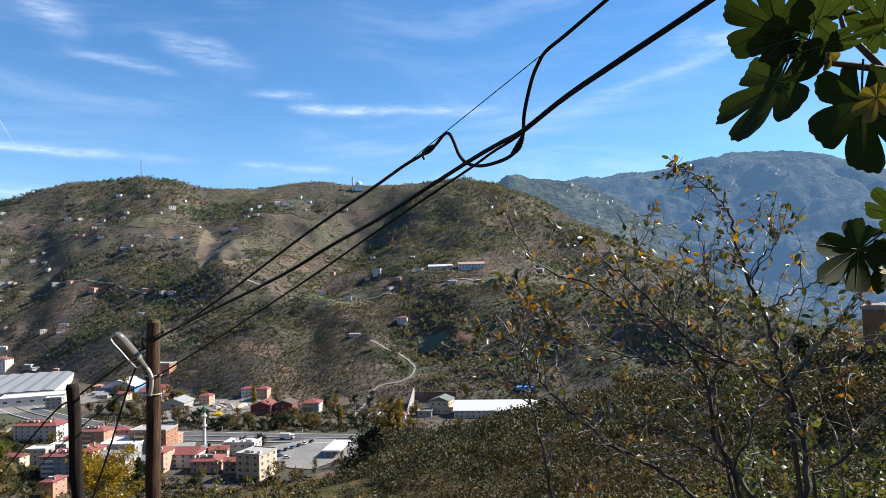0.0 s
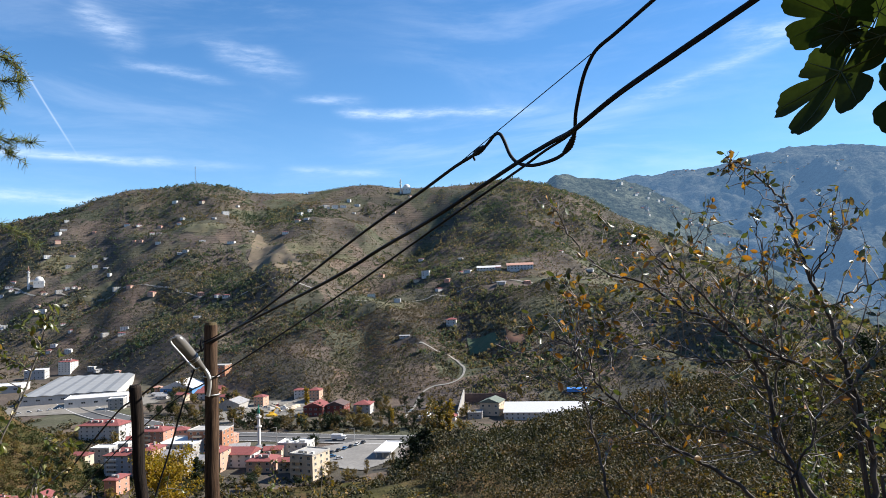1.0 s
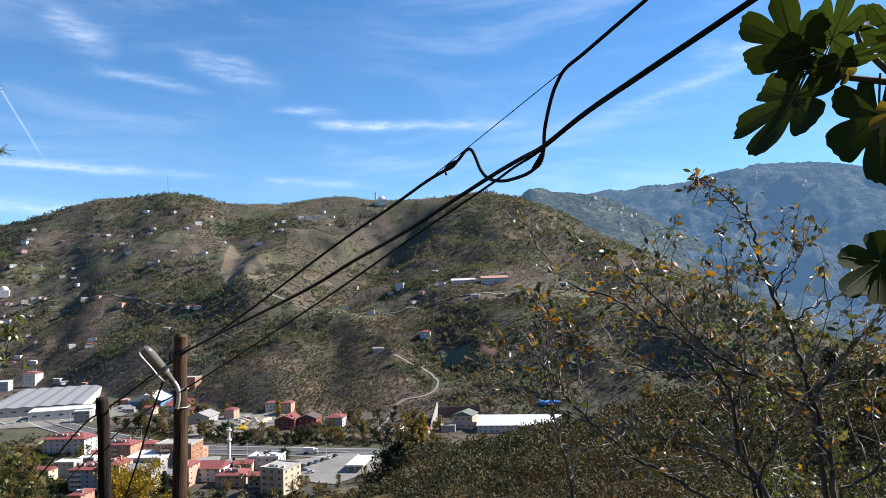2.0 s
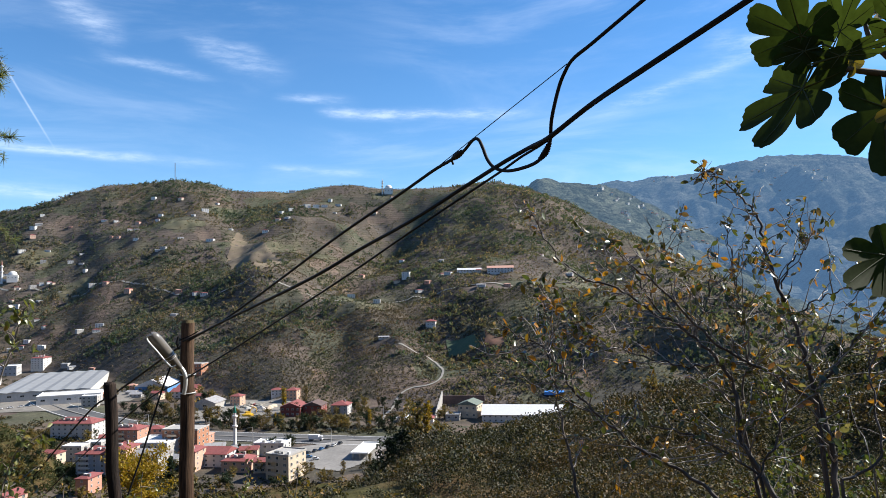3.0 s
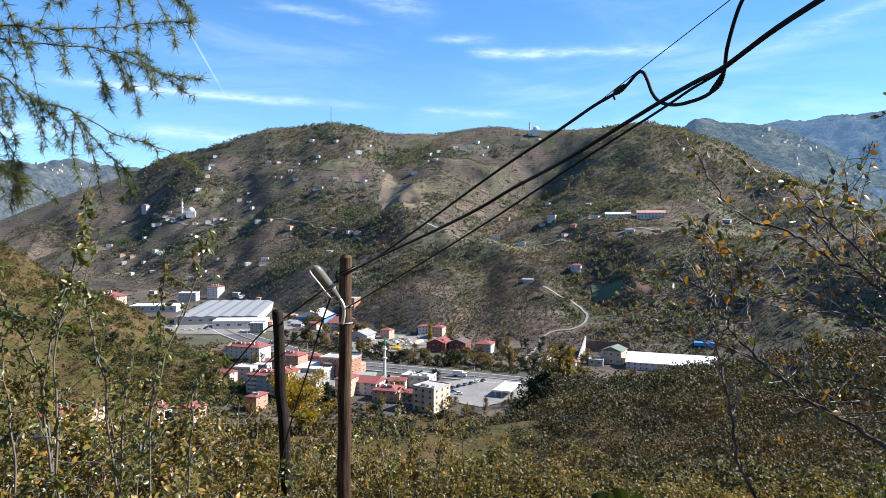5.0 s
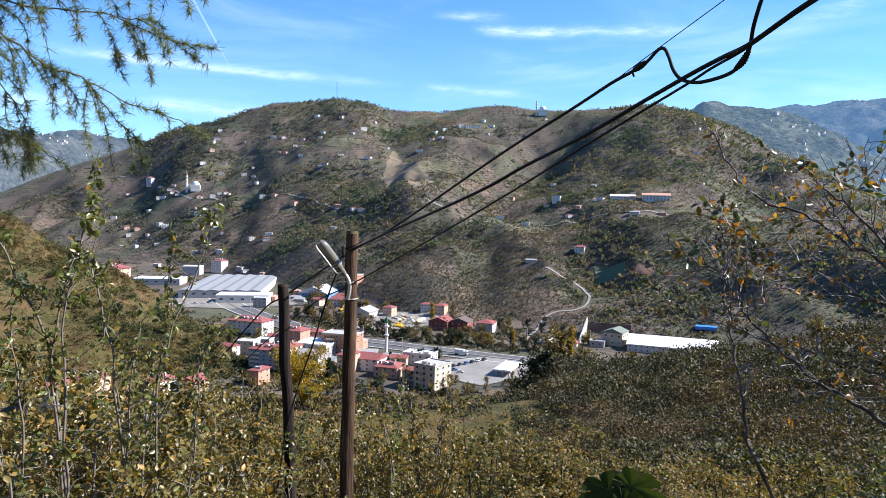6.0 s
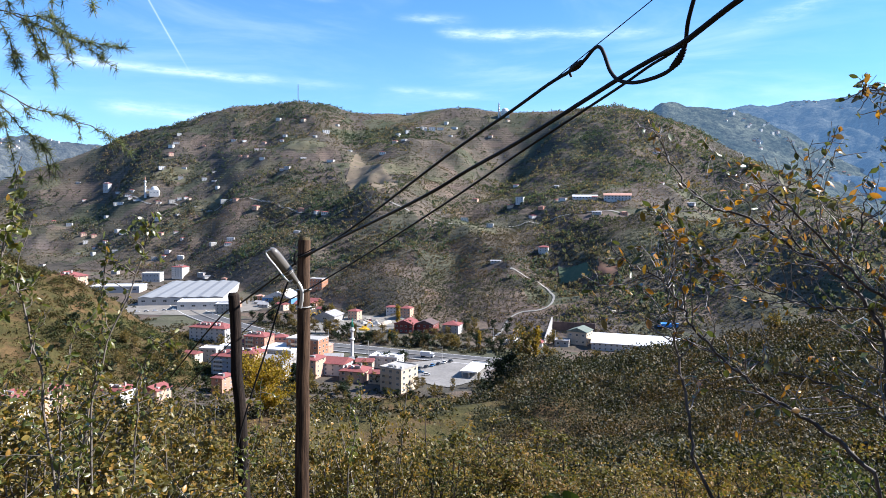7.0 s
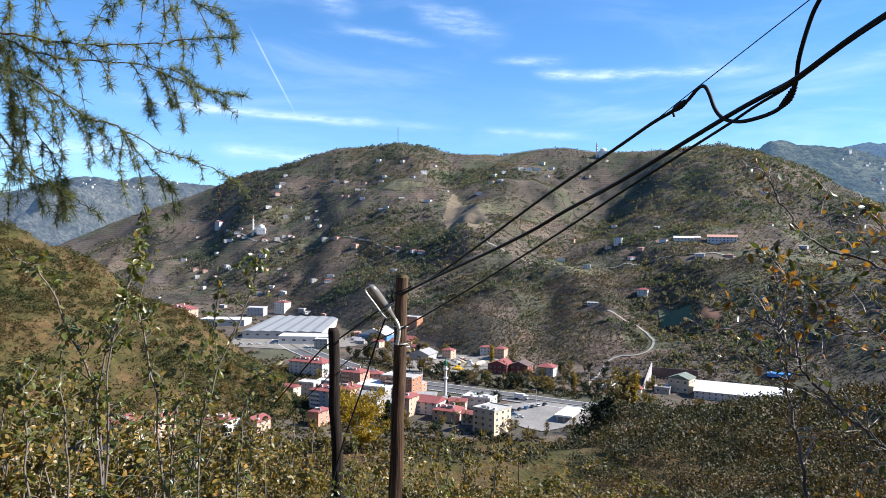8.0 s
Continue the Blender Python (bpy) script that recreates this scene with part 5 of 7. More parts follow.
def minaret(label, x, y, h, r, tip):
    e = thing("minaret", label, "minaret", (x, y, float(ground_z(x, y))), 0, "minarets")
    z = np.array([0, 0.1, 0.12, 0.5, 0.52, 0.78]) * h
    part("shaft", mesh_of("shaft", *tube_arrays(np.stack([0 * z, 0 * z, z], -1), np.array([1.3, 1.3, 1.0, 0.95, 0.85, 0.8]) * r, 14), M["white"], True), parent=e)
    for q in (0.5, 0.7):
        zz = np.array([q - 0.025, q, q + 0.001, q + 0.03, q + 0.031]) * h
        part("balcony", mesh_of("balcony", *tube_arrays(np.stack([0 * zz, 0 * zz, zz], -1), np.array([0.9, 1.6, 1.65, 1.65, 0.9]) * r, 14), M["white"], False), parent=e)
    zz = np.array([0.78, 0.781, 0.95, 1.0]) * h
    part("spire", mesh_of("spire", *tube_arrays(np.stack([0 * zz, 0 * zz, zz], -1), np.array([0.8, 1.0, 0.18, 0.03]) * r, 14), M[tip], True), parent=e, label="pointed green spire" if tip == "green_tip" else "")
    return e


def mosque(label, x, y, s, rot):
    e = thing("mosque", label, "mosque", (x, y, float(ground_z(x, y))), rot)
    part("wall", boxes((-s / 2, s / 2, -s / 2, s / 2, -3, s * 0.55)), M["white"], e)
    a = np.linspace(0, np.pi / 2, 9)
    zz = np.concatenate([[0.55 * s, 0.62 * s], 0.62 * s + 0.38 * s * np.sin(a[1:])])
    rr = np.concatenate([[0.42 * s, 0.42 * s], 0.42 * s * np.cos(a[1:]) + 0.01])
    part("dome", mesh_of("dome", *tube_arrays(np.stack([0 * zz, 0 * zz, zz], -1), rr, 18), M["paleroof"], True), parent=e)
    for k in range(3):
        add_window(e, (1.5, 1.4), -s / 2 + s * (k + 0.5) / 3, -s / 2, s * 0.25, 0)
    return e


minaret("slender white minaret with two balconies and a green spire", -82, 400.8, 26.5, 0.9, "green_tip")
minaret("slender pink-white village minaret on the slope", -592, 1160, 38, 1.6, "salmonroof")
mosque("white village mosque on the slope", -578, 1165, 15, 20)
minaret("thin minaret on the ridge", 2, 1407, 32, 1.5, "paleroof")
mosque("white domed mosque on the ridge", 14, 1410, 17, 0)

mast = thing("radio_mast", "thin lattice radio mast on the summit", "mast", (-408, 1440, float(ground_z(-408, 1440))))
for px, py in ((-1, -0.6), (1, -0.6), (0, 1.1)):
    part("mast_leg", boxes((px - 0.14, px + 0.14, py - 0.14, py + 0.14, 0, 38)), M["steel"], mast)
for z in range(2, 38, 4):
    part("brace", boxes((-1, 1, -0.7, -0.5, z, z + 0.25)), M["steel"], mast)


# ---- vehicles and yard things ----
def car(paint, label, x, y, rot, category="car"):
    e = thing("car", label, category, (x, y, float(ground_z(x, y)) + 0.45), rot, "parked cars")
    bm = boxes((-2.1, 2.1, -0.85, 0.85, 0.3, 0.85))
    bmesh.ops.bevel(bm, geom=bm.edges[:], offset=0.15, segments=2, affect="EDGES")
    part("body", bm, M[paint], e)
    bm = bmesh.new()
    lo, hi = [(-1.5, -0.8, 0.85), (1.1, -0.8, 0.85), (1.1, 0.8, 0.85), (-1.5, 0.8, 0.85)], [(-1.0, -0.65, 1.45), (0.5, -0.65, 1.45), (0.5, 0.65, 1.45), (-1.0, 0.65, 1.45)]
    v = [bm.verts.new(p) for p in lo + hi]
    for f in ((4, 5, 6, 7), (0, 1, 5, 4), (1, 2, 6, 5), (2, 3, 7, 6), (3, 0, 4, 7)):
        bm.faces.new([v[i] for i in f])
    part("cabin", bm, M["pane"], e)
    part("car_roof", boxes((-1.0, 0.5, -0.64, 0.64, 1.45, 1.5)), M[paint], e)
    for px in (-1.3, 1.3):
        for py in (-0.8, 0.8):
            bm = bmesh.new()
            bmesh.ops.create_cone(bm, cap_ends=True, segments=12, radius1=0.32, radius2=0.32, depth=0.2, matrix=pose(px, py, 0.32, 90))
            part("wheel", bm, M["tyre"], e)
    return e


for k in range(6):
    car(("cardark", "cardark", "carblue", "cardark", "carwhite", "cardark")[k], ("dark parked car", "dark parked car", "blue parked car", "dark parked car", "white parked car", "dark parked car")[k] + " in the paved car park", -41 + k * 3.1, 386 + k * 4.2, 70)
car("carwhite", "white parked car in the paved car park", -36, 372, 20)
car("carblue", "blue parked car in the paved car park", -40, 377, 25)
car("carred", "red car parked beside the lane", -168, 279, 30)
for x, y, r, c in ((-300, 571, 30, "carwhite"), (-294, 575, 30, "carwhite"), (-288, 579, 30, "carwhite"), (-282, 583, 30, "carwhite"), (-276, 587, 30, "carwhite"), (-106, 545, 10, "carwhite"), (-98, 552, 40, "carred"), (-120, 520, 15, "cardark"), (-92, 525, 80, "carwhite")):
    car(c, {"carwhite": "white", "carred": "red", "cardark": "dark"}[c] + " car parked in a works yard", x, y, r)


def truck(label, x, y, rot):
    e = thing("truck", label, "truck", (x, y, float(ground_z(x, y)) + 0.45), rot)
    part("cargo_box", boxes((-4.2, 2.0, -1.2, 1.2, 0.9, 3.4)), M["carwhite"], e)
    bm = boxes((2.2, 4.2, -1.15, 1.15, 0.6, 2.7))
    bmesh.ops.bevel(bm, geom=bm.edges[:], offset=0.2, segments=2, affect="EDGES")
    part("cab", bm, M["carwhite"], e)
    part("windscreen", boxes((4.18, 4.24, -0.95, 0.95, 1.6, 2.4)), M["pane"], e)
    for px in (-3.2, -2.0, 3.2):
        for py in (-1.0, 1.0):
            bm = bmesh.new()
            bmesh.ops.create_cone(bm, cap_ends=True, segments=12, radius1=0.5, radius2=0.5, depth=0.3, matrix=pose(px, py, 0.5, 90))
            part("wheel", bm, M["tyre"], e)


truck("white box truck driving on the carriageway", -40, 418, -14)
truck("white box truck parked in the works yard", -128, 548, 25)


def excavator(x, y, rot):
    e = thing("excavator", "yellow excavator standing in the works yard", "excavator", (x, y, float(ground_z(x, y)) + 0.4), rot, "excavators")
    for py in (-1.2, 1.2):
        part("track", boxes((-1.9, 1.9, py - 0.35, py + 0.35, 0, 0.9)), M["tyre"], e)
    part("body", boxes((-2.0, 1.2, -1.3, 1.3, 0.95, 2.0)), M["digger"], e)
    part("cab", boxes((0.1, 1.5, 0.1, 1.3, 2.0, 3.2)), M["pane"], e)
    part("boom", mesh_of("boom", *tube_arrays(curve_pts(((1.0, -0.3, 1.9), (3.2, -0.3, 4.6), (5.4, -0.3, 3.6)), 8), 0.32, 6), M["digger"], True), parent=e)
    part("dipper", mesh_of("dipper", *tube_arrays(np.array(((5.4, -0.3, 3.8), (5.9, -0.3, 2.4), (5.5, -0.3, 0.8))), 0.25, 6), M["digger"], True), parent=e)
    part("bucket", boxes((4.9, 5.9, -0.9, 0.3, 0.1, 0.9)), M["steel"], e)


for x, y, r in ((-150, 560, 20), (-142, 568, 140), (-156, 572, 60), (-96, 515, 30)):
    excavator(x, y, r)
pr = random.Random(5)
for k in range(34):
    x, y = pr.uniform(-128, -72), pr.uniform(505, 570)
    s = pr.uniform(0.8, 2.6)
    bm = bmesh.new()
    bmesh.ops.create_icosphere(bm, subdivisions=2, radius=1.0)
    for v in bm.verts:
        v.co = Vector((v.co.x * s * 1.6, v.co.y * s, max(v.co.z, -0.1) * s * 0.8)) * (0.8 + 0.4 * pr.random())
    ob = solo("rubble", bm_mesh("rubble", bm, M[pr.choice(("yard", "track", "cream", "concrete", "digger"))]), "rough heap of stone and scrap in the works yard", "rubble", "heaps in the yard")
    ob.matrix_basis = pose(x, y, float(ground_z(x, y)) + 0.4, 0, 0, pr.uniform(0, 180))

# cut bank and retaining walls behind the hall
rw = thing("retaining_wall", "grey concrete retaining wall below a cut bank", "wall", (55, 508, float(ground_z(55, 500))), -12)
part("long_wall", boxes((-14, 16, 0, 0.8, -2, 8)), M["darkroof"], rw)
bm = bmesh.new()
v = [bm.verts.new(p) for p in ((-14.8, -38, -2), (-14, -38, -2), (-14, 0, -2), (-14.8, 0, -2), (-14.8, -38, 1), (-14, -38, 1), (-14, 0, 11), (-14.8, 0, 11))]
for f in ((3, 2, 1, 0), (4, 5, 6, 7), (0, 1, 5, 4), (1, 2, 6, 5), (2, 3, 7, 6), (3, 0, 4, 7)):
    bm.faces.new([v[i] for i in f])
part("sloping_wall", bm, M["concrete"], rw, "pale sloping concrete wall")
tp = solo("tarpaulin", bm_mesh("tarpaulin", boxes((-7, 7, -4, 4, 0, 2.2)), M["tarp"]), "blue tarpaulin over a stack behind the hall", "tarpaulin")
tp.matrix_basis = pose(122, 508, float(ground_z(122, 508)) + 0.2, 0, 0, -14)

# street and power poles in the valley
for k, (x, y) in enumerate(((-75, 415), (-30, 402), (-150, 470), (-108, 452), (-1, 470), (18, 455), (-230, 560), (40, 470))):
    e = thing("street_lamp", "thin grey lamp post beside the road", "lamp post", (x, y, float(ground_z(x, y))), 0, "lamp posts in the valley")
    part("post", mesh_of("post", *tube_arrays(np.array(((0, 0, 0), (0, 0, 5), (0, 0, 10))), np.array((0.2, 0.16, 0.12)), 8), M["galv"], True), parent=e)
    part("arm", boxes((-2.0, 0, -0.08, 0.08, 9.85, 10.0)), M["galv"], e)
    part("lamp_head", boxes((-2.6, -1.7, -0.18, 0.18, 9.75, 9.95)), M["lampshell"], e)

# ---- trees ----
def shaped_leaves(pos, size, rnd, ratio=0.52, droop=0.5, curl=0.18):
    """Pointed oval leaves of ten corners, folded at the rib and curled."""
    n = len(pos)
    d = unit(rnd.normal(size=(n, 3)) + np.array((0, 0, -droop)))
    w = unit(np.cross(d, rnd.normal(size=(n, 3))))
    nr = np.cross(d, w)
    s = (size * rnd.uniform(0.6, 1.25, n))[:, None]
    prof = ((0.0, 0.0), (0.22, 0.36), (0.48, 0.5), (0.76, 0.34), (1.0, 0.0))
    rib, lft, rgt = [], [], []
    cv = rnd.uniform(-curl, curl * 2, n)[:, None]
    fold = rnd.uniform(0.05, 0.35, n)[:, None]
    for t, b in prof:
        c = pos + d * s * t + nr * s * cv * t * t
        rib.append(c)
        lft.append(c + (w * b * ratio * 1.0 + nr * b * fold) * s)
        rgt.append(c - (w * b * ratio * 1.0 - nr * b * fold) * s)
    v = np.stack(rib + lft[1:4] + rgt[1:4], 1).reshape(-1, 3)
    q = np.array(((0, 1, 5, 5), (1, 2, 6, 5), (2, 3, 7, 6), (3, 4, 7, 7), (0, 8, 1, 1), (1, 8, 9, 2), (2, 9, 10, 3), (3, 10, 4, 4)))
    tri = []
    for a, b, c, e in q:
        tri.append((a, b, c))
        if e != c:
            tri.append((a, c, e))
    tri = np.array([x for x in tri if len(set(x)) == 3])
    f = (np.arange(n)[:, None, None] * 11 + tri[None]).reshape(-1, 3)
    return v, f


def bent(a, b, n, wob, rnd):
    t = np.linspace(0, 1, n)[:, None]
    p = np.array(a) + (np.array(b) - np.array(a)) * t
    return p + np.cumsum(rnd.normal(0, wob, (n, 3)), 0) * (t > 0)


def tree_pattern(name, label, category, h, rad, leaves, size, material, shape, seed, group, bark="darkbark", bare=0.0):
    """A trunk with limbs, and a crown of leaves hung along the limbs' twigs."""
    rnd = np.random.default_rng(seed)
    e = thing(name, label, category, (0, 0, -500), 0, group)
    wood, pts = Heap(), []
    if shape == "shrub":
        for k in range(11):
            a = k * 2.4 + rnd.uniform(-0.4, 0.4)
            s = rnd.uniform(0.35, 1.0)
            end = np.array((math.cos(a) * rad * s, math.sin(a) * rad * s, h * rnd.uniform(0.72, 1.0) * (1.08 - 0.25 * s)))
            line = bent((math.cos(a) * 0.12, math.sin(a) * 0.12, 0), end, 9, 0.03 * h / 5, rnd)
            line[:, 2] += 0.12 * h * np.sin(np.linspace(0, np.pi, 9)) * s
            wood.add(*tube_arrays(line, np.linspace(0.03, 0.008, 9) * h / 5, 5))
            for q in range(12):
                i = rnd.integers(2, 9)
                tip = line[i] + unit(rnd.normal(size=3) + (math.cos(a), math.sin(a), 0.7)) * rnd.uniform(0.25, 0.75) * h / 5
                tw = bent(line[i], tip, 4, 0.02, rnd)
                wood.add(*tube_arrays(tw, np.linspace(0.008, 0.003, 4) * h / 5, 4))
                pts.append(tw)
            pts.append(line[3:])
    else:
        trunk = bent((0, 0, 0), (0, 0, h * 0.92), 12, 0.012 * h, rnd)
        wood.add(*tube_arrays(trunk, np.linspace(0.028, 0.005, 12) * h, 7))
        for k in range(34):
            s = rnd.uniform(0.18, 0.97)
            i = s * 11
            p = trunk[int(i)]
            a = rnd.uniform(0, 6.283)
            if shape == "poplar":
                ln, up = rad * (0.55 + 0.6 * math.sin(math.pi * min(s * 0.9 + 0.1, 1))), 1.6
            elif shape == "cone":
                ln, up = rad * (1.15 - s), -0.1
            else:
                ln, up = rad * (0.5 + 0.65 * math.sin(math.pi * min(s + 0.02, 1)) ** 0.7), 0.55
            d = unit(np.array((math.cos(a), math.sin(a), up)))
            tip = p + d * ln * rnd.uniform(0.75, 1.1)
            line = bent(p, tip, 6, 0.02 * rad, rnd)
            wood.add(*tube_arrays(line, np.linspace(0.007, 0.002, 6) * h, 4))
            pts.append(line[1:])
            for q in range(4):
                j = rnd.integers(1, 6)
                t2 = line[j] + unit(rnd.normal(size=3) + d) * rad * rnd.uniform(0.15, 0.38)
                pts.append(bent(line[j], t2, 3, 0.01 * rad, rnd))
    part("trunk", wood.mesh("trunk", M[bark], True), parent=e)
    allp = np.concatenate(pts)
    pos = allp[rnd.integers(0, len(allp), leaves)] + rnd.normal(0, 0.07 * rad if shape != "shrub" else 0.055 * h / 5, (leaves, 3))
    if shape == "shrub":
        v, f = shaped_leaves(pos, np.full(leaves, size), rnd, 0.6, 0.35)
    else:
        v, f = leaf_quads(pos, np.full(leaves, size), 0.8, rnd)
    part("crown", mesh_of("crown", v, f, M[material], shape == "shrub"), parent=e)
    return e


def drop_patterns(ps):
    for src in ps:
        for o in (*src.children_recursive, src):
            bpy.data.objects.remove(o)


def stand(src, x, y, s, rot, sink=0.15, sz=None):
    return copy_thing(src, pose(x, y, float(ground_z(x, y)) - sink, 0, 0, rot) @ Matrix.Diagonal((s, s, sz or s, 1)))


tr = random.Random(21)
town = [o for o in scene.objects if o.type == "EMPTY" and not o.parent and o.name.split(".")[0] in ("apartment_building", "market_hall", "brick_building", "warehouse", "workshop", "house", "hall", "canopy")]
mid = [tree_pattern("tree", "rust-brown autumn tree by the river", "tree", 13, 3.6, 1000, 0.75, "rust", "round", 1, "valley trees", "bark"),
       tree_pattern("tree", "tall yellow poplar by the river", "tree", 16, 2.3, 1000, 0.7, "yellow", "poplar", 2, "valley trees", "bark"),
       tree_pattern("tree", "olive-green leafy tree in the valley", "tree", 11, 4.2, 1000, 0.8, "olive", "round", 3, "valley trees"),
       tree_pattern("tree", "dark evergreen tree in the valley", "tree", 12, 4.4, 1100, 0.8, "darkgreen", "round", 4, "valley trees"),
       tree_pattern("tree", "thin half-bare brown tree by the road", "tree", 13, 3.0, 650, 0.6, "rust", "poplar", 5, "valley trees", "bark"),
       tree_pattern("tree", "dark narrow conifer between houses", "tree", 14, 3.0, 2600, 0.7, "darkgreen", "cone", 6, "valley trees"),
       tree_pattern("tree", "bright yellow autumn tree below the slope", "tree", 10, 4.6, 6500, 0.34, "yellow", "round", 7, "valley trees")]
for k in range(58):                    # along the river bank
    u = k / 57
    x, y = -190 + 200 * u + tr.uniform(-4, 4), 0
    y = np.interp(x, (-190, -108, -51, -16, 20), (545, 482, 455, 450, 446)) + tr.uniform(-7, 9)
    stand(mid[tr.choice((0, 4, 4, 2, 3, 3, 1))], x, y, tr.uniform(0.5, 0.95), tr.uniform(0, 360))
for k in range(70):                    # far bank, yard and hill foot
    x = tr.uniform(-230, 60)
    y = np.interp(x, (-230, -150, -80, 0, 60), (640, 600, 530, 505, 480)) + tr.uniform(-25, 25)
    if inside(np.array([x]), np.array([y]), YARD)[0]:
        continue
    stand(mid[tr.choice((0, 2, 2, 3, 4, 3))], x, y, tr.uniform(0.45, 0.8), tr.uniform(0, 360))
for x, y, k, s in ((-72, 527, 1, 1.15), (-60, 545, 4, 1.3), (-196, 640, 0, 1.2), (-101.6, 346, 5, 0.9), (-78, 392, 5, 0.5), (-62, 395, 3, 0.7), (-52, 398, 3, 0.75), (-70, 378, 2, 0.6), (-92, 345, 2, 0.7),
                   (-110, 340, 3, 0.6), (-150, 370, 2, 0.7), (-165, 400, 0, 0.6), (-175, 440, 2, 0.7), (-60, 352, 2, 0.6), (-38, 340, 0, 0.6), (-20, 336, 4, 0.7), (-8, 350, 4, 0.7), (2, 362, 2, 0.6),
                   (-34.6, 104.6, 6, 1.0), (-150, 345, 3, 0.6), (-190, 350, 2, 0.6), (-215, 345, 3, 0.7), (-130, 320, 2, 0.5), (-178, 315, 3, 0.5)):
    stand(mid[k], x, y, s, tr.uniform(0, 360))
for a, r, k, s in ((-0.3, 212, 3, 0.95), (-1.2, 208, 3, 0.8), (-2.4, 205, 2, 1.0), (-3.2, 204, 1, 0.75), (0.8, 222, 3, 0.6), (-4.4, 196, 2, 0.6), (2.4, 240, 4, 0.6), (-21, 165, 2, 0.5), (-29, 160, 2, 0.45), (-34, 150, 3, 0.55), (-8, 190, 0, 0.5), (-36.5, 120, 2, 0.5)):
    x, y = polar(a, r)
    stand(mid[k], float(x), float(y), s, tr.uniform(0, 360))
for k in range(170):                   # gardens and verges of the town
    x, y = tr.uniform(-215, -25), tr.uniform(318, 480)
    if any(abs(x - o.location.x) < 11 and abs(y - o.location.y) < 11 for o in town) or abs(y - np.interp(x, (-250, -185, -126, -85, -48, 0), (575, 505, 455, 438, 425, 410))) < 17 or inside(np.array([x]), np.array([y]), LOT)[0]:
        continue
    stand(mid[tr.choice((2, 3, 3, 0, 2))], x, y, tr.uniform(0.3, 0.6), tr.uniform(0, 360))
drop_patterns(mid)


def on_valley(az, r, x, y, rnd):
    line = np.interp(x, (-330, -250, -185, -126, -85, -48, 0, 70, 160), (690, 575, 505, 455, 438, 425, 410, 392, 372))
    clear = (np.abs(y - line) > 18) & ~inside(x, y, LOT) & ~inside(x, y, YARD) & (ground_z(x, y) < 6)
    for o in town:
        clear &= np.hypot(x - o.location.x, y - o.location.y) > 12
    bank = (y - line > 20) & (y - line < 46) & (x < 30)
    return clear & (r > 290) & (bank | (fbm(x / 22, y / 22, 3, 77) > -0.1 + 0.25 * rnd.uniform(size=len(r))))


scrub("valley_hedges", "dark hedges and rough bushes between the buildings", 12000, on_valley, (0.9, 2.2), 34, 0.9, M["scrub"], 9, 290, 560)


def on_far_valley(az, r, x, y, rnd):
    clear = (ground_z(x, y) < 5) & (az > 4) & (az < 40)
    for o in town:
        clear &= np.hypot(x - o.location.x, y - o.location.y) > (62 if o.name.startswith("warehouse") else 16)
    return clear & ~inside(x, y, YARD) & (fbm(x / 30, y / 30, 3, 79) > -0.08)


scrub("far_valley_trees", "trees and hedges round the far workshops", 5200, on_far_valley, (1.5, 3.6), 40, 1.2, M["scrub"], 14, 540, 1150)

near = [tree_pattern("hazel_shrub", "leafy shrub turning olive and yellow", "shrub", 5, 1.7, 6200, 0.078, "olive", "shrub", 11, "shrubs below the path", "bark"),
        tree_pattern("hazel_shrub", "tall olive shrub with yellowing leaves", "shrub", 5, 1.4, 5200, 0.078, "olive", "shrub", 12, "shrubs below the path", "bark"),
        tree_pattern("hazel_shrub", "brown-leaved shrub with thin stems", "shrub", 5, 1.6, 6000, 0.072, "scrub_near", "shrub", 13, "shrubs below the path"),
        tree_pattern("hazel_shrub", "green leafy shrub in half shade", "shrub", 5, 1.6, 6000, 0.07, "greenleaf", "shrub", 15, "shrubs below the path", "bark")]
for a, r, top, k, s in ((42, 9, -7.5, 0, 1), (36, 8.5, -9.5, 1, 1), (31, 9.5, -10, 0, 1), (31.5, 10.3, -9.5, 1, 1), (24, 12.5, -11, 0, 1), (19.5, 13, -14, 0, 1), (12.2, 12.5, -15, 1, 0.9), (8.7, 12, -12, 1, 0.75), (4, 14, -15.3, 2, 1.2),
                        (1, 15, -15.8, 2, 1.2), (-3, 15, -16.8, 2, 1.1), (-7, 16, -17.2, 2, 1.2), (-12, 14, -18.5, 2, 1), (46, 12, -5.5, 0, 1), (16, 16, -16.5, 2, 1), (-34, 9, -9, 3, 1), (-39, 8, -7, 3, 1), (-30, 11, -11.5, 3, 1),
                        (-24, 12, -15, 2, 1), (-18, 12, -17, 2, 1), (33, 13, -10.5, 2, 1.1), (28, 14, -11.5, 0, 1), (39, 13, -8.5, 2, 1), (11, 18, -16, 2, 1), (6, 19, -16.5, 0, 1), (30, 7, -14, 1, 0.8),
                        (37, 6.5, -13, 0, 0.9), (34, 7.5, -15, 0, 0.9), (-43, 11, -6, 3, 1), (20, 20, -14.5, 2, 1.2), (25, 22, -12.5, 0, 1.2), (0, 9, -22, 0, 0.9), (7, 8.5, -21, 0, 0.9), (-9, 9, -23, 2, 0.9)):
    x, y = polar(a, r)
    g = float(ground_z(x, y))
    hgt = EYE + r * math.tan(radians(top)) - g
    src = near[k]
    copy_thing(src, pose(float(x), float(y), g - 0.1, 0, 0, tr.uniform(0, 360)) @ Matrix.Diagonal((s, s, hgt / 5.0, 1)))
drop_patterns(near)


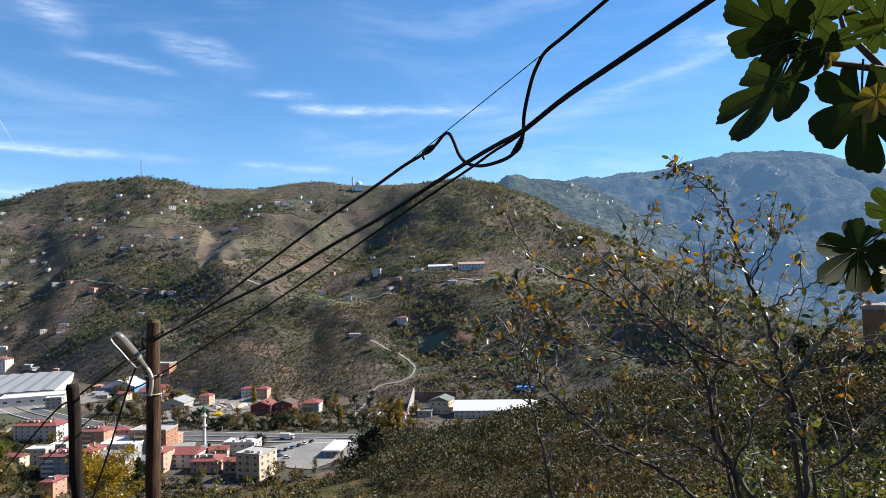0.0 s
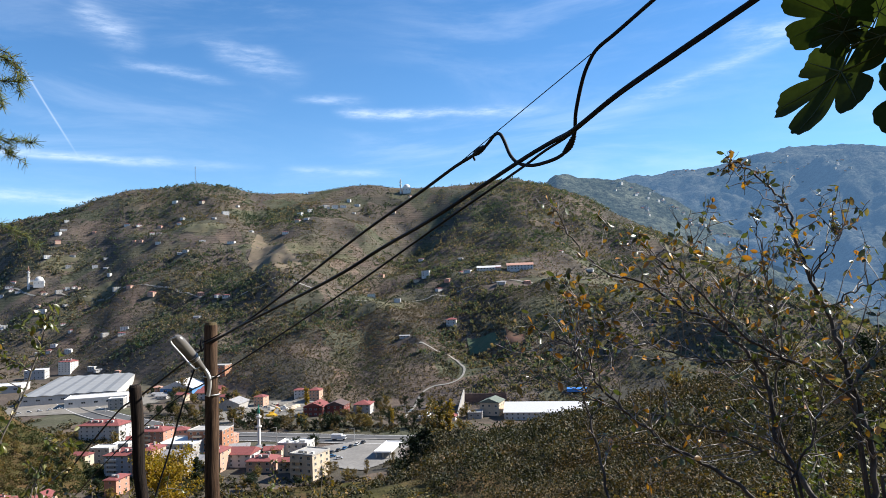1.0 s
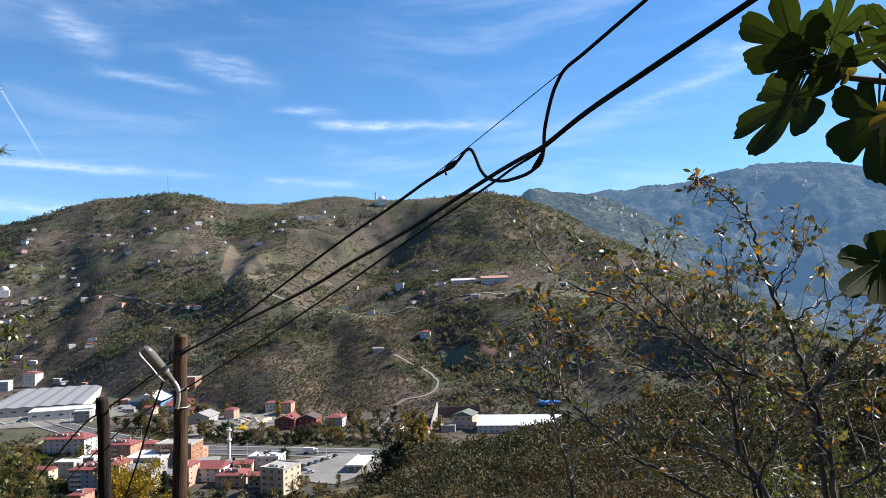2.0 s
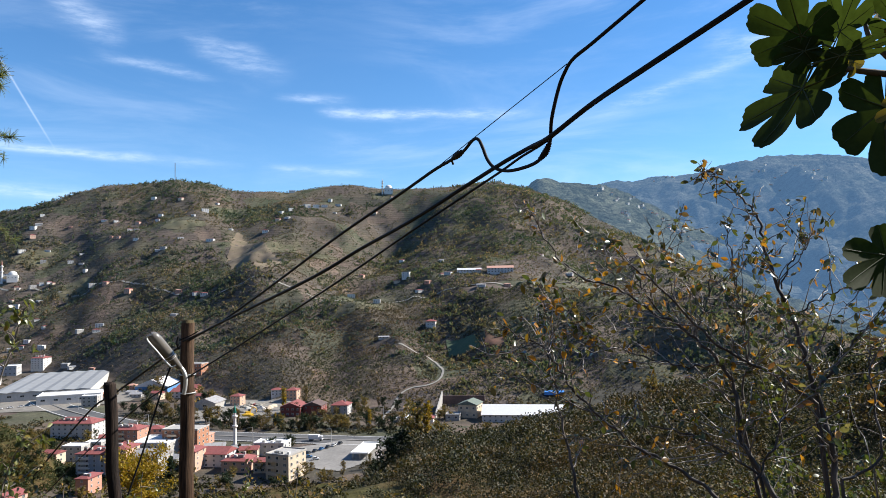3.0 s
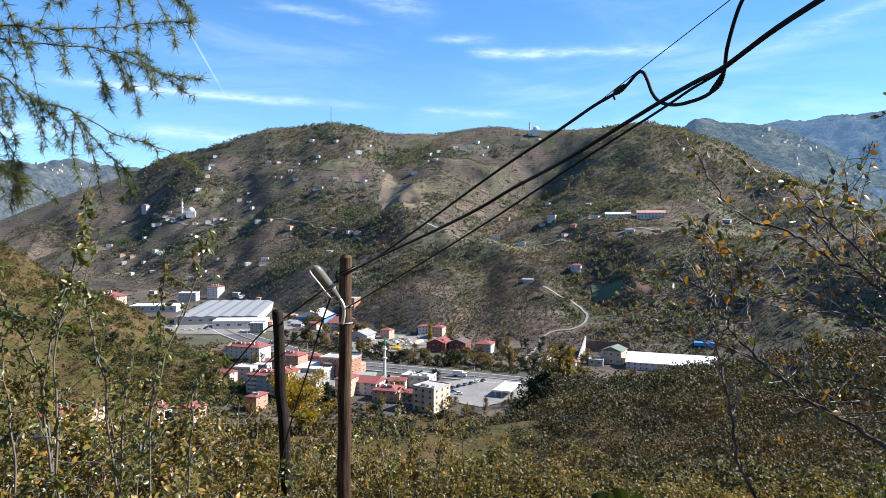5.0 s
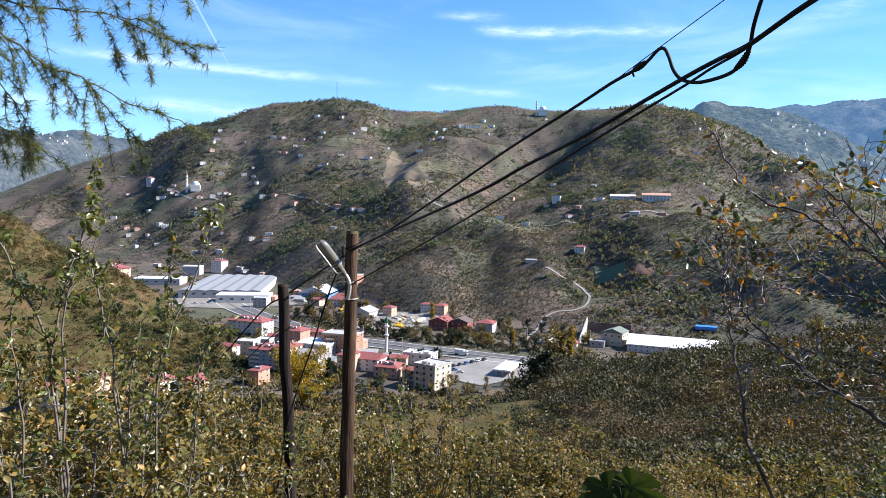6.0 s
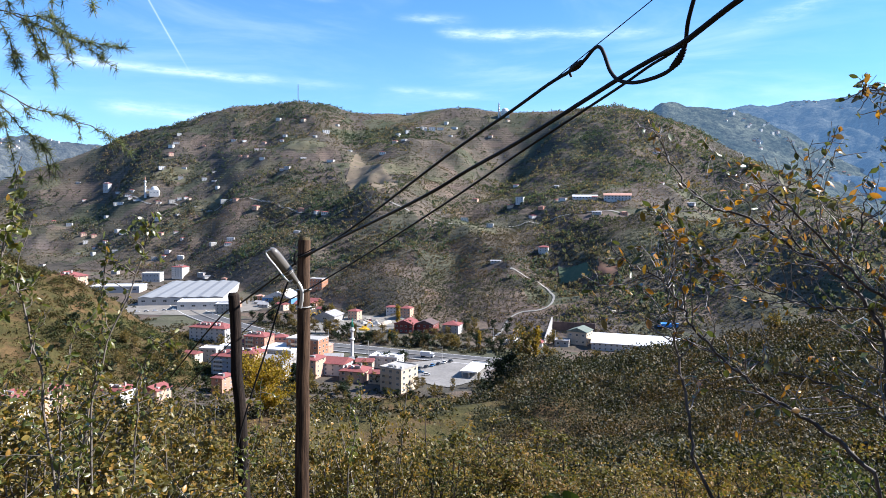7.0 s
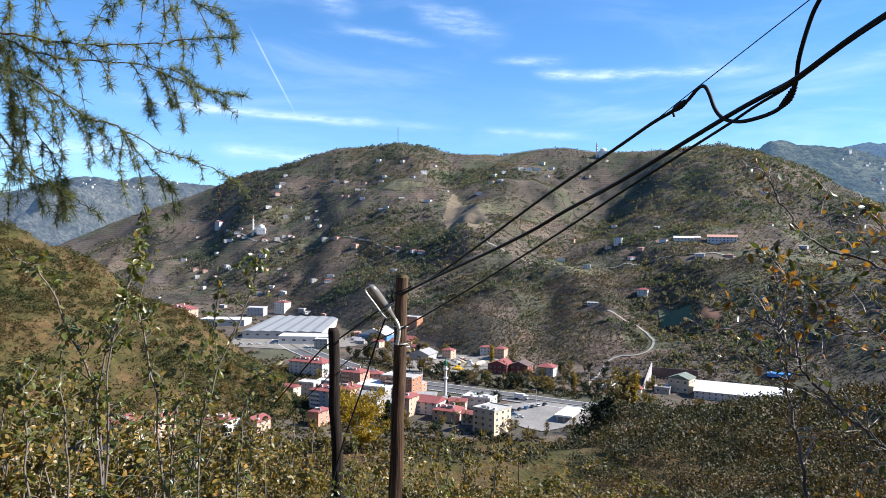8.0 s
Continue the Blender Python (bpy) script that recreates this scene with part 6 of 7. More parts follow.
# ---- the half-bare tree beside the path ----
# twigs kept paler than limbs: their sunlit edges are put into the bark tone
M["fruitbark"] = surface("grey_brown_twig_bark", [(0.06, 0.05, 0.044), (0.20, 0.175, 0.155), (0.44, 0.40, 0.37)], 12, 90, 0.42, 0, 0.4, 0.002, (1, 1, 0.5))
M["fruitlimb"] = surface("dark_grey_limb_bark", [(0.03, 0.025, 0.022), (0.075, 0.064, 0.055), (0.17, 0.15, 0.13)], 14, 90, 0.75, 0, 0.5, 0.003, (1, 1, 0.4))
M["fruitleaf"] = leaf_mat("dark_turning_leaves", [(0.06, 0.08, 0.028), (0.10, 0.12, 0.045), (0.05, 0.065, 0.022), (0.14, 0.14, 0.07), (0.26, 0.12, 0.03), (0.58, 0.28, 0.03), (0.05, 0.062, 0.022), (0.24, 0.21, 0.12), (0.08, 0.095, 0.035), (0.46, 0.20, 0.03), (0.06, 0.075, 0.026), (0.045, 0.058, 0.02)], 0.3, 0.25, 0.65, True)
bare = thing("fruit_tree", "half-bare tree with grey twigs and few orange leaves", "tree", (1.9, 2.6, float(ground_z(1.9, 2.6))))
inv = bare.matrix_basis.inverted()
brnd = np.random.default_rng(33)
twigs, tips, heads = Heap(), [], []


def local(p):
    return np.asarray(p, float) + np.array((0, 0, EYE)) - np.array(bare.matrix_basis.translation)


def branch(ctrl, r0, r1):
    """One limb along its points, with side twigs and leaves."""
    line = curve_pts(local(ctrl), 10 * len(ctrl))
    n = len(line)
    line = line + np.stack([vnoise(np.arange(n) * 0.45, np.full(n, 3.3 * k + r0 * 900), k) for k in range(3)], -1) * 0.012
    rad = np.linspace(r0 * 0.72, r1, n)
    part("branch", mesh_of("branch", *tube_arrays(line, rad, 7), M["fruitlimb"], True), parent=bare)
    heads.append(line[0])
    ln = np.linalg.norm(np.diff(line, axis=0), axis=1).sum()
    for k in range(int(ln / 0.038)):
        i = int(brnd.uniform(0.12, 1.0) * (n - 2))
        d = unit(line[min(i + 2, n - 1)] - line[i])
        side = unit(np.cross(d, brnd.normal(size=3)))
        le = brnd.uniform(0.06, 0.36) * (0.6 + 0.6 * (1 - i / n)) * (0.45 if i > 0.82 * n else 1.0)
        end = line[i] + unit(d * 0.7 + side + np.array((0, 0, 0.3))) * le
        tw = bent(line[i], end, 6, 0.008, brnd)
        twigs.add(*tube_arrays(tw, np.linspace(max(rad[i] * 0.45, 0.0030), 0.0017, 6), 4))
        tips.append(tw[2:])
        if le > 0.2 and i < 0.8 * n and brnd.uniform() < 0.55:
            far_end = tw[-1] + unit(d * 0.8 + side * 0.8 + brnd.normal(0, 0.4, 3)) * brnd.uniform(0.08, 0.26) * (1.15 - i / n)
            t3 = bent(tw[-1], far_end, 7, 0.01, brnd)
            twigs.add(*tube_arrays(t3, np.linspace(0.0021, 0.0015, 7), 4))
            tips.append(t3[1:])
            for q in range(3):
                j = brnd.integers(1, 6)
                t4 = bent(t3[j], t3[j] + unit(brnd.normal(size=3) + d) * brnd.uniform(0.05, 0.14), 4, 0.004, brnd)
                twigs.add(*tube_arrays(t4, np.linspace(0.0017, 0.0013, 4), 4))
                tips.append(t4[1:])
        if brnd.uniform() < 0.5:
            e2 = tw[3] + unit(brnd.normal(size=3) + d) * le * 0.5
            t2 = bent(tw[3], e2, 4, 0.005, brnd)
            twigs.add(*tube_arrays(t2, np.linspace(0.0019, 0.0013, 4), 4))
            tips.append(t2[1:])
    tips.append(line[-6:])


branch(((1.82, 2.92, -1.13), (1.93, 2.91, -0.85), (1.92, 3.00, -0.48), (1.92, 3.06, -0.36), (1.91, 3.14, -0.18), (1.89, 3.22, -0.01), (1.87, 3.30, 0.17), (1.88, 3.37, 0.32), (1.85, 3.45, 0.43), (1.77, 3.56, 0.57), (1.72, 3.65, 0.61)), 0.02, 0.0025)
branch(((1.78, 2.82, -1.07), (1.65, 2.96, -0.87), (1.59, 3.05, -0.69), (1.60, 3.10, -0.53), (1.57, 3.17, -0.38), (1.48, 3.27, -0.25), (1.36, 3.37, -0.15), (1.21, 3.48, -0.03), (1.06, 3.58, 0.04), (0.94, 3.67, 0.15), (0.85, 3.74, 0.33), (0.80, 3.80, 0.47)), 0.018, 0.002)
branch(((1.91, 2.97, -0.54), (1.70, 3.06, -0.38), (1.52, 3.12, -0.27), (1.36, 3.16, -0.09), (1.21, 3.18, 0.05), (1.12, 3.18, 0.12), (1.06, 3.17, 0.21)), 0.013, 0.002)
branch(((1.38, 2.70, -0.90), (1.21, 2.83, -0.76), (1.06, 2.94, -0.67), (0.90, 3.03, -0.53), (0.80, 3.11, -0.39), (0.74, 3.16, -0.28), (0.63, 3.23, -0.23), (0.53, 3.29, -0.14)), 0.012, 0.002)
branch(((0.81, 2.93, -0.93), (0.79, 3.02, -0.71), (0.77, 3.11, -0.49), (0.76, 3.20, -0.32), (0.80, 3.27, -0.20), (0.77, 3.37, -0.06), (0.75, 3.46, 0.05)), 0.009, 0.002)
branch(((1.68, 3.23, -0.60), (1.74, 3.28, -0.35), (1.77, 3.36, -0.13), (1.79, 3.44, 0.04), (1.80, 3.52, 0.21), (1.82, 3.60, 0.35)), 0.008, 0.002)
branch(((1.95, 3.07, -0.51), (2.07, 3.08, -0.39), (2.19, 3.09, -0.25), (2.29, 3.11, -0.18), (2.41, 3.11, -0.04)), 0.01, 0.003)
branch(((1.92, 2.85, -0.83), (2.09, 2.85, -0.75), (2.14, 2.94, -0.53), (2.19, 3.02, -0.34), (2.28, 3.08, -0.27)), 0.009, 0.002)
branch(((1.60, 2.92, -0.82), (1.48, 2.96, -0.74), (1.30, 3.02, -0.65), (1.11, 3.06, -0.60), (0.92, 3.10, -0.57)), 0.008, 0.002)
branch(((1.57, 3.17, -0.38), (1.38, 3.23, -0.38), (1.20, 3.27, -0.32), (1.05, 3.30, -0.27), (0.89, 3.32, -0.16)), 0.007, 0.002)
branch(((1.95, 3.31, -0.04), (2.02, 3.30, 0.11), (2.09, 3.30, 0.16), (2.09, 3.33, 0.26)), 0.006, 0.002)
branch(((1.36, 3.37, -0.15), (1.28, 3.37, -0.01), (1.22, 3.35, 0.10), (1.26, 3.30, 0.21)), 0.006, 0.002)
branch(((1.54, 2.85, -0.81), (1.65, 2.86, -0.63), (1.72, 2.90, -0.48), (1.73, 2.97, -0.32)), 0.008, 0.002)
branch(((1.50, 3.31, -0.26), (1.57, 3.32, -0.12), (1.61, 3.33, 0.04), (1.62, 3.37, 0.15)), 0.006, 0.002)
branch(((1.88, 3.11, -0.18), (2.02, 3.10, -0.08), (2.16, 3.09, -0.03), (2.26, 3.10, 0.04)), 0.006, 0.002)

base = np.zeros(3)
for hd in heads:
    if hd[2] < min(h[2] for h in heads) + 0.75:
        low = np.array((hd[0] * 0.4, hd[1] * 0.4, hd[2] * 0.45))
        part("branch", mesh_of("branch", *tube_arrays(curve_pts((base, low, hd), 14), np.linspace(0.013, 0.007, 14), 8), M["fruitlimb"], True), parent=bare)
part("twig_mass", twigs.mesh("twig_mass", M["fruitbark"], True), parent=bare)


tp = np.concatenate(tips)
pos = tp[brnd.integers(0, len(tp), 1800)]
part("leaves", mesh_of("leaves", *shaped_leaves(pos, np.full(len(pos), 0.041), brnd), M["fruitleaf"], True), parent=bare, label="dark green and orange leaves")

# ---- tall shoots beside the path ----
M["shootleaf"] = leaf_mat("shoot_leaves", [(0.10, 0.125, 0.034), (0.15, 0.165, 0.04), (0.07, 0.09, 0.028), (0.20, 0.19, 0.05), (0.10, 0.125, 0.034), (0.13, 0.14, 0.04), (0.36, 0.20, 0.04), (0.075, 0.095, 0.03), (0.10, 0.12, 0.034), (0.15, 0.16, 0.042), (0.08, 0.10, 0.03)], 0.38, 0.32, 0.5, True)


def shoot(ctrl):
    """One young stem with alternate leaves and short side twigs."""
    p = np.asarray(ctrl, float) + np.array((0, 0, EYE))
    foot = p[0].copy()
    foot[2] = float(ground_z(foot[0], foot[1])) - 0.05
    root = p[0] * 0.3 + foot * 0.7
    e = thing("young_shoot", "tall thin shoot with green and orange leaves", "shrub", tuple(foot), 0, "shoots beside the path")
    line = curve_pts(np.vstack([foot, root, p]) - foot, 60)
    line += np.stack([vnoise(np.arange(60) * 0.3, np.full(60, foot[0] * 9 + k), k) for k in range(3)], -1) * 0.02
    wood = Heap()
    wood.add(*tube_arrays(line, np.linspace(0.016, 0.003, 60), 6))
    pts = [line[22:]]
    for k in range(26):
        i = brnd.integers(18, 57)
        end = line[i] + unit(brnd.normal(size=3) + (0, 0, 0.9)) * brnd.uniform(0.12, 0.5) * (1.25 - i / 60)
        tw = bent(line[i], end, 6, 0.012, brnd)
        wood.add(*tube_arrays(tw, np.linspace(0.005, 0.0018, 6), 4))
        pts.append(tw[1:])
        pts.append(tw[2:])
    part("stem", wood.mesh("stem", M["bark"], True), parent=e)
    a = np.concatenate(pts)
    q = a[brnd.integers(0, len(a), 240)] + brnd.normal(0, 0.012, (240, 3))
    part("leaves", mesh_of("leaves", *shaped_leaves(q, np.full(240, 0.064), brnd, 0.54, 0.35), M["shootleaf"], True), parent=e)


shoot(((-3.71, 5.07, -3.00), (-3.70, 5.00, -1.95), (-3.71, 4.92, -1.27), (-3.59, 4.94, -0.65), (-3.43, 4.98, -0.08), (-3.33, 4.97, 0.37)))
shoot(((-3.37, 5.43, -3.14), (-3.42, 5.40, -2.10), (-3.49, 5.35, -1.25), (-3.56, 5.30, -0.78), (-3.59, 5.28, -0.50), (-3.51, 5.34, -0.04)))
shoot(((-3.70, 5.08, -2.56), (-3.72, 4.94, -1.27), (-3.79, 4.76, -0.73), (-3.87, 4.56, -0.30), (-3.98, 4.32, -0.05)))
shoot(((-3.32, 5.70, -3.27), (-3.30, 5.71, -2.14), (-3.23, 5.75, -1.31), (-2.99, 5.88, -0.62), (-2.89, 5.93, -0.23), (-2.82, 5.96, 0.03)))
shoot(((-3.45, 5.74, -3.30), (-3.41, 5.73, -2.21), (-3.29, 5.77, -1.42), (-3.21, 5.79, -0.82), (-3.18, 5.78, -0.23)))
shoot(((-3.21, 6.10, -3.46), (-3.12, 6.08, -2.15), (-3.01, 6.06, -1.36), (-2.72, 6.12, -1.05)))
shoot(((-4.13, 5.12, -3.08), (-4.10, 5.10, -1.70), (-4.12, 5.04, -1.00), (-4.04, 5.07, -0.59)))
shoot(((-4.01, 4.57, -2.78), (-3.97, 4.55, -1.74), (-3.98, 4.50, -1.11), (-3.88, 4.54, -0.87)))
shoot(((-3.58, 4.90, -2.99), (-3.55, 4.86, -1.90), (-3.53, 4.81, -1.05), (-3.40, 4.84, -0.32), (-3.28, 4.87, 0.04)))
shoot(((-2.67, 7.62, -4.80), (-2.74, 7.59, -3.22), (-2.57, 7.65, -2.52), (-2.51, 7.67, -1.82)))
shoot(((-1.86, 9.39, -5.82), (-1.92, 9.38, -3.90), (-1.82, 9.40, -2.96), (-1.76, 9.41, -2.18)))
shoot(((-3.52, 5.42, -3.52), (-3.40, 5.42, -2.09), (-3.29, 5.41, -1.16), (-3.08, 5.46, -0.80)))


# ---- larch sprays overhead ----
M["needle"] = leaf_mat("larch_needles", [(0.12, 0.165, 0.10), (0.16, 0.19, 0.09), (0.23, 0.21, 0.08), (0.11, 0.15, 0.10), (0.17, 0.19, 0.10)], 0.5, 0.5, 0.3)
M["larchbark"] = surface("larch_twig_bark", [(0.06, 0.045, 0.035), (0.13, 0.10, 0.08)], 30, 120, 0.85, 0, 0.4, 0.001)
larch = thing("larch_tree", "larch with drooping sprays of soft green needles", "tree", (-4.2, 1.6, float(ground_z(-4.2, 1.6))))
lrnd = np.random.default_rng(44)
lt = np.array(larch.matrix_basis.translation)
needles, lwood = Heap(), Heap()


def tufts(line, gap):
    seg = np.linalg.norm(np.diff(line, axis=0), axis=1)
    ln = seg.sum()
    n = max(2, int(ln / gap))
    s = np.sort(lrnd.uniform(0, 1, n)) * (len(line) - 1.001)
    i = s.astype(int)
    c = line[i] + (line[i + 1] - line[i]) * (s - i)[:, None]
    tan = unit(line[i + 1] - line[i])
    m = 15
    d = unit(lrnd.normal(size=(n, m, 3)) + tan[:, None] * 0.7)
    le = lrnd.uniform(0.02, 0.05, (n, m, 1))
    w = unit(np.cross(d, lrnd.normal(size=(n, m, 3)))) * 0.0013
    a = np.broadcast_to(c[:, None], d.shape)
    v = np.stack([a - w, a + w, a + d * le + w * 0.4, a + d * le - w * 0.4], 2).reshape(-1, 3)
    needles.add(v, np.arange(n * m * 4).reshape(-1, 4))


def spray(ctrl):
    p = np.asarray(ctrl, float) + np.array((0, 0, EYE)) - lt
    n = 12 * len(ctrl)
    line = curve_pts(p, n)
    line += np.stack([vnoise(np.arange(n) * 0.4, np.full(n, p[0][0] * 50 + k), k) for k in range(3)], -1) * 0.006
    thick = 0.005 * min(1.0, len(ctrl) / 6.0) ** 1.5
    part("branch", mesh_of("branch", *tube_arrays(line, np.linspace(thick, 0.0012, n), 6), M["larchbark"], True), parent=larch)
    tufts(line[int(n * 0.2):], 0.019)
    ln = np.linalg.norm(np.diff(line, axis=0), axis=1).sum()
    for k in range(int(ln / 0.075)):
        s = lrnd.uniform(0.02, 0.92)
        i = int(s * (n - 2))
        d = unit(line[i + 1] - line[i])
        le = lrnd.uniform(0.08, 0.46) * (1.05 - s) ** 1.3
        q0 = line[i]
        q1 = q0 + (d * 0.35 + lrnd.normal(0, 0.2, 3) + np.array((0, 0, -0.35))) * le
        q2 = q1 + (d * 0.15 + lrnd.normal(0, 0.12, 3) + np.array((0, 0, -0.6))) * le
        tw = curve_pts((q0, q1, q2), 10)
        lwood.add(*tube_arrays(tw, np.linspace(0.002, 0.001, 10), 4))
        tufts(tw, 0.017)


spray(((-2.36, 2.41, 0.81), (-2.25, 2.46, 0.81), (-2.08, 2.56, 0.80), (-1.90, 2.65, 0.80), (-1.65, 2.78, 0.85), (-1.45, 2.85, 0.88)))
spray(((-2.50, 2.54, 0.89), (-2.40, 2.61, 0.85), (-2.29, 2.67, 0.80), (-2.13, 2.77, 0.78), (-1.93, 2.88, 0.78), (-1.74, 2.98, 0.71), (-1.60, 3.02, 0.68), (-1.51, 3.04, 0.67)))
spray(((-1.94, 2.90, 0.78), (-1.81, 2.95, 0.77), (-1.67, 2.99, 0.68), (-1.54, 3.02, 0.58)))
spray(((-2.70, 2.77, 0.84), (-2.56, 2.87, 0.77), (-2.44, 2.94, 0.69), (-2.32, 3.02, 0.59), (-2.19, 3.09, 0.55), (-2.03, 3.17, 0.45), (-1.89, 3.23, 0.41), (-1.74, 3.29, 0.34), (-1.64, 3.31, 0.26)))
spray(((-2.54, 2.65, 0.54), (-2.47, 2.69, 0.45), (-2.36, 2.76, 0.29), (-2.27, 2.82, 0.23), (-2.17, 2.88, 0.15), (-2.10, 2.90, 0.08)))
spray(((-1.74, 2.79, 1.17), (-1.65, 2.81, 1.03), (-1.51, 2.85, 0.95), (-1.45, 2.85, 0.88)))
spray(((-2.47, 2.57, 0.76), (-2.40, 2.64, 0.79), (-2.39, 2.66, 0.54), (-2.37, 2.67, 0.23)))
spray(((-2.49, 2.70, 0.72), (-2.42, 2.76, 0.58), (-2.43, 2.76, 0.41), (-2.43, 2.75, 0.17)))
spray(((-2.19, 3.09, 0.55), (-2.07, 3.17, 0.36), (-2.00, 3.22, 0.28), (-1.98, 3.23, 0.10)))
spray(((-2.39, 2.79, 0.49), (-2.32, 2.85, 0.35), (-2.31, 2.86, 0.22), (-2.32, 2.85, 0.07)))
spray(((-2.27, 2.63, 1.12), (-2.25, 2.65, 1.00), (-2.25, 2.65, 0.89)))
spray(((-1.98, 2.75, 1.17), (-1.97, 2.75, 1.05), (-1.98, 2.75, 0.95)))
spray(((-1.84, 2.85, 1.20), (-1.80, 2.87, 1.06), (-1.77, 2.89, 0.97)))
spray(((-1.96, 2.88, 0.77), (-1.92, 2.91, 0.66), (-1.89, 2.93, 0.58)))
spray(((-2.34, 2.57, 1.07), (-2.33, 2.58, 0.96), (-2.34, 2.57, 0.89)))

tagged(part("hanging_spray", lwood.mesh("hanging_spray", M["larchbark"], True), parent=larch), "thin brown drooping larch twigs", kind="stuff")
part("needles", needles.mesh("needles", M["needle"]), parent=larch)
part("trunk", mesh_of("trunk", *tube_arrays(bent((0, 0, -0.2), (-0.2, 0.1, 9), 12, 0.02, lrnd), np.linspace(0.16, 0.08, 12), 14), M["bark"], True), parent=larch)
for zz, to in ((4.9, (1.75, 1.3, 4.75)), (4.6, (1.55, 1.3, 4.35)), (5.3, (1.7, 1.2, 5.3))):
    part("branch", mesh_of("branch", *tube_arrays(curve_pts(((-0.05, 0.03, zz), (0.8, 0.6, zz + 0.05), to), 14), np.linspace(0.022, 0.008, 14), 7), M["larchbark"], True), parent=larch)

# ---- fig branches ----
M["figleaf"] = leaf_mat("fig_leaves", [(0.03, 0.048, 0.012), (0.045, 0.065, 0.014), (0.025, 0.04, 0.011), (0.065, 0.085, 0.016)], 0.42, 0.65, 0.1, True)
M["figvein"] = painted("pale_leaf_vein", (0.06, 0.08, 0.03), 0.6, 0.1)
M["figbark"] = surface("fig_bark", [(0.07, 0.06, 0.05), (0.15, 0.13, 0.11)], 20, 90, 0.8, 0, 0.4, 0.002)
fig = thing("fig_tree", "fig tree with broad dark lobed leaves", "tree", (2.6, 0.9, float(ground_z(2.6, 0.9))))
figt = np.array(fig.matrix_basis.translation)
frnd = np.random.default_rng(55)


def fig_outline(n=150):
    a = np.linspace(-np.pi * 0.93, np.pi * 0.93, n)
    r = np.full(n, 0.34)
    for c, ln, w in ((0, 0.72, 28), (52, 0.69, 27), (-52, 0.69, 27), (104, 0.55, 28), (-104, 0.55, 28), (150, 0.38, 34), (-150, 0.38, 34)):
        dd = np.abs(np.degrees(a) - c) / w
        r = np.maximum(r, ln * np.clip(1 - dd ** 4.0, 0, 1) ** 0.5)
    return a, r


def fig_leaf(stem, tip, width, tone="figleaf"):
    s, t = np.asarray(stem) + (0, 0, EYE) - figt, np.asarray(tip) + (0, 0, EYE) - figt
    ax = t - s
    ln = np.linalg.norm(ax)
    ax = ax / ln
    view = unit(np.array((s + figt) - np.array((0, 0, EYE))))
    nrm = unit(view - ax * (view @ ax) + frnd.normal(0, 0.18, 3))
    nrm = unit(nrm - ax * (nrm @ ax))
    sd = np.cross(ax, nrm)
    a, r = fig_outline()
    r = r * (1 + 0.015 * np.sin(a * 41) + 0.03 * np.sin(a * 9 + frnd.uniform(0, 6)))
    u, v = np.sin(a) * r * width * 0.84, 0.28 + np.cos(a) * r
    sc = ln
    verts, rings = [], (0.0, 0.35, 0.7, 1.0)
    for k in rings:
        uu, vv = u * k, 0.28 + (v - 0.28) * k
        bend = -0.25 * vv * vv + 0.04 * np.cos(a * 7) * k * 0.35 - 0.22 * np.abs(uu) ** 1.5
        verts.append(s + sc * (sd * uu[:, None] + ax * vv[:, None]) + nrm * (bend * sc)[:, None])
    n = len(a)
    vv = np.concatenate(verts)
    i, j = np.meshgrid(np.arange(3), np.arange(n - 1), indexing="ij")
    f = np.stack([i * n + j, i * n + j + 1, (i + 1) * n + j + 1, (i + 1) * n + j], -1).reshape(-1, 4)
    f = f[f[:, 0] >= 0]
    leaf = part("leaf", mesh_of("leaf", vv, f, M[tone], True), parent=fig)
    vein = Heap()
    for c in (0, 50, -50, 104, -104):
        k = np.argmin(np.abs(np.degrees(a) - c))
        ray_pts = np.stack([q[k] for q in verts]) + nrm * 0.0008 * np.sign(-(nrm @ view))
        ray_pts = ray_pts[0] + (ray_pts - ray_pts[0]) * np.array((0, 1, 1, 0.92))[:, None]
        vein.add(*tube_arrays(ray_pts, np.array((0.0016, 0.0013, 0.0009, 0.0004)) * ln / 0.2, 5))
    root = s + ax * 0.28 * sc + nrm * (-0.25 * 0.28 ** 2) * sc
    vein.add(*tube_arrays(np.stack([s - ax * 0.12 * sc, s, root]), 0.0022 * ln / 0.2, 5))
    part("vein_web", vein.mesh("vein_web", M["figvein"], True), parent=leaf)


def fig_stem(ctrl, young=0):
    p = np.asarray(ctrl, float) + np.array((0, 0, EYE)) - figt
    if young:
        g = p[0].copy()
        g[2] = float(ground_z(*(p[0] + figt)[:2])) - figt[2]
        p = np.vstack([g, p])
    line = curve_pts(p, 30)
    part("branch", mesh_of("branch", *tube_arrays(line, np.linspace(0.011, 0.005, 30), 8), M["figbark"], True), parent=fig)


fig_leaf((1.076, 1.611, 0.546), (0.959, 1.602, 0.306), 0.86)
fig_leaf((1.269, 1.619, 0.509), (1.222, 1.602, 0.239), 0.86)
fig_leaf((1.087, 1.588, 0.584), (0.870, 1.578, 0.658), 0.80)
fig_leaf((1.053, 1.553, 0.566), (0.896, 1.541, 0.525), 0.40)
fig_leaf((1.136, 1.632, 0.586), (1.189, 1.583, 0.732), 0.72)
fig_leaf((1.021, 1.519, 0.517), (1.184, 1.463, 0.554), 0.28)
fig_leaf((1.321, 1.579, 0.567), (1.205, 1.553, 0.699), 0.62)
fig_leaf((1.715, 2.033, 0.141), (1.587, 1.998, 0.290), 0.62)
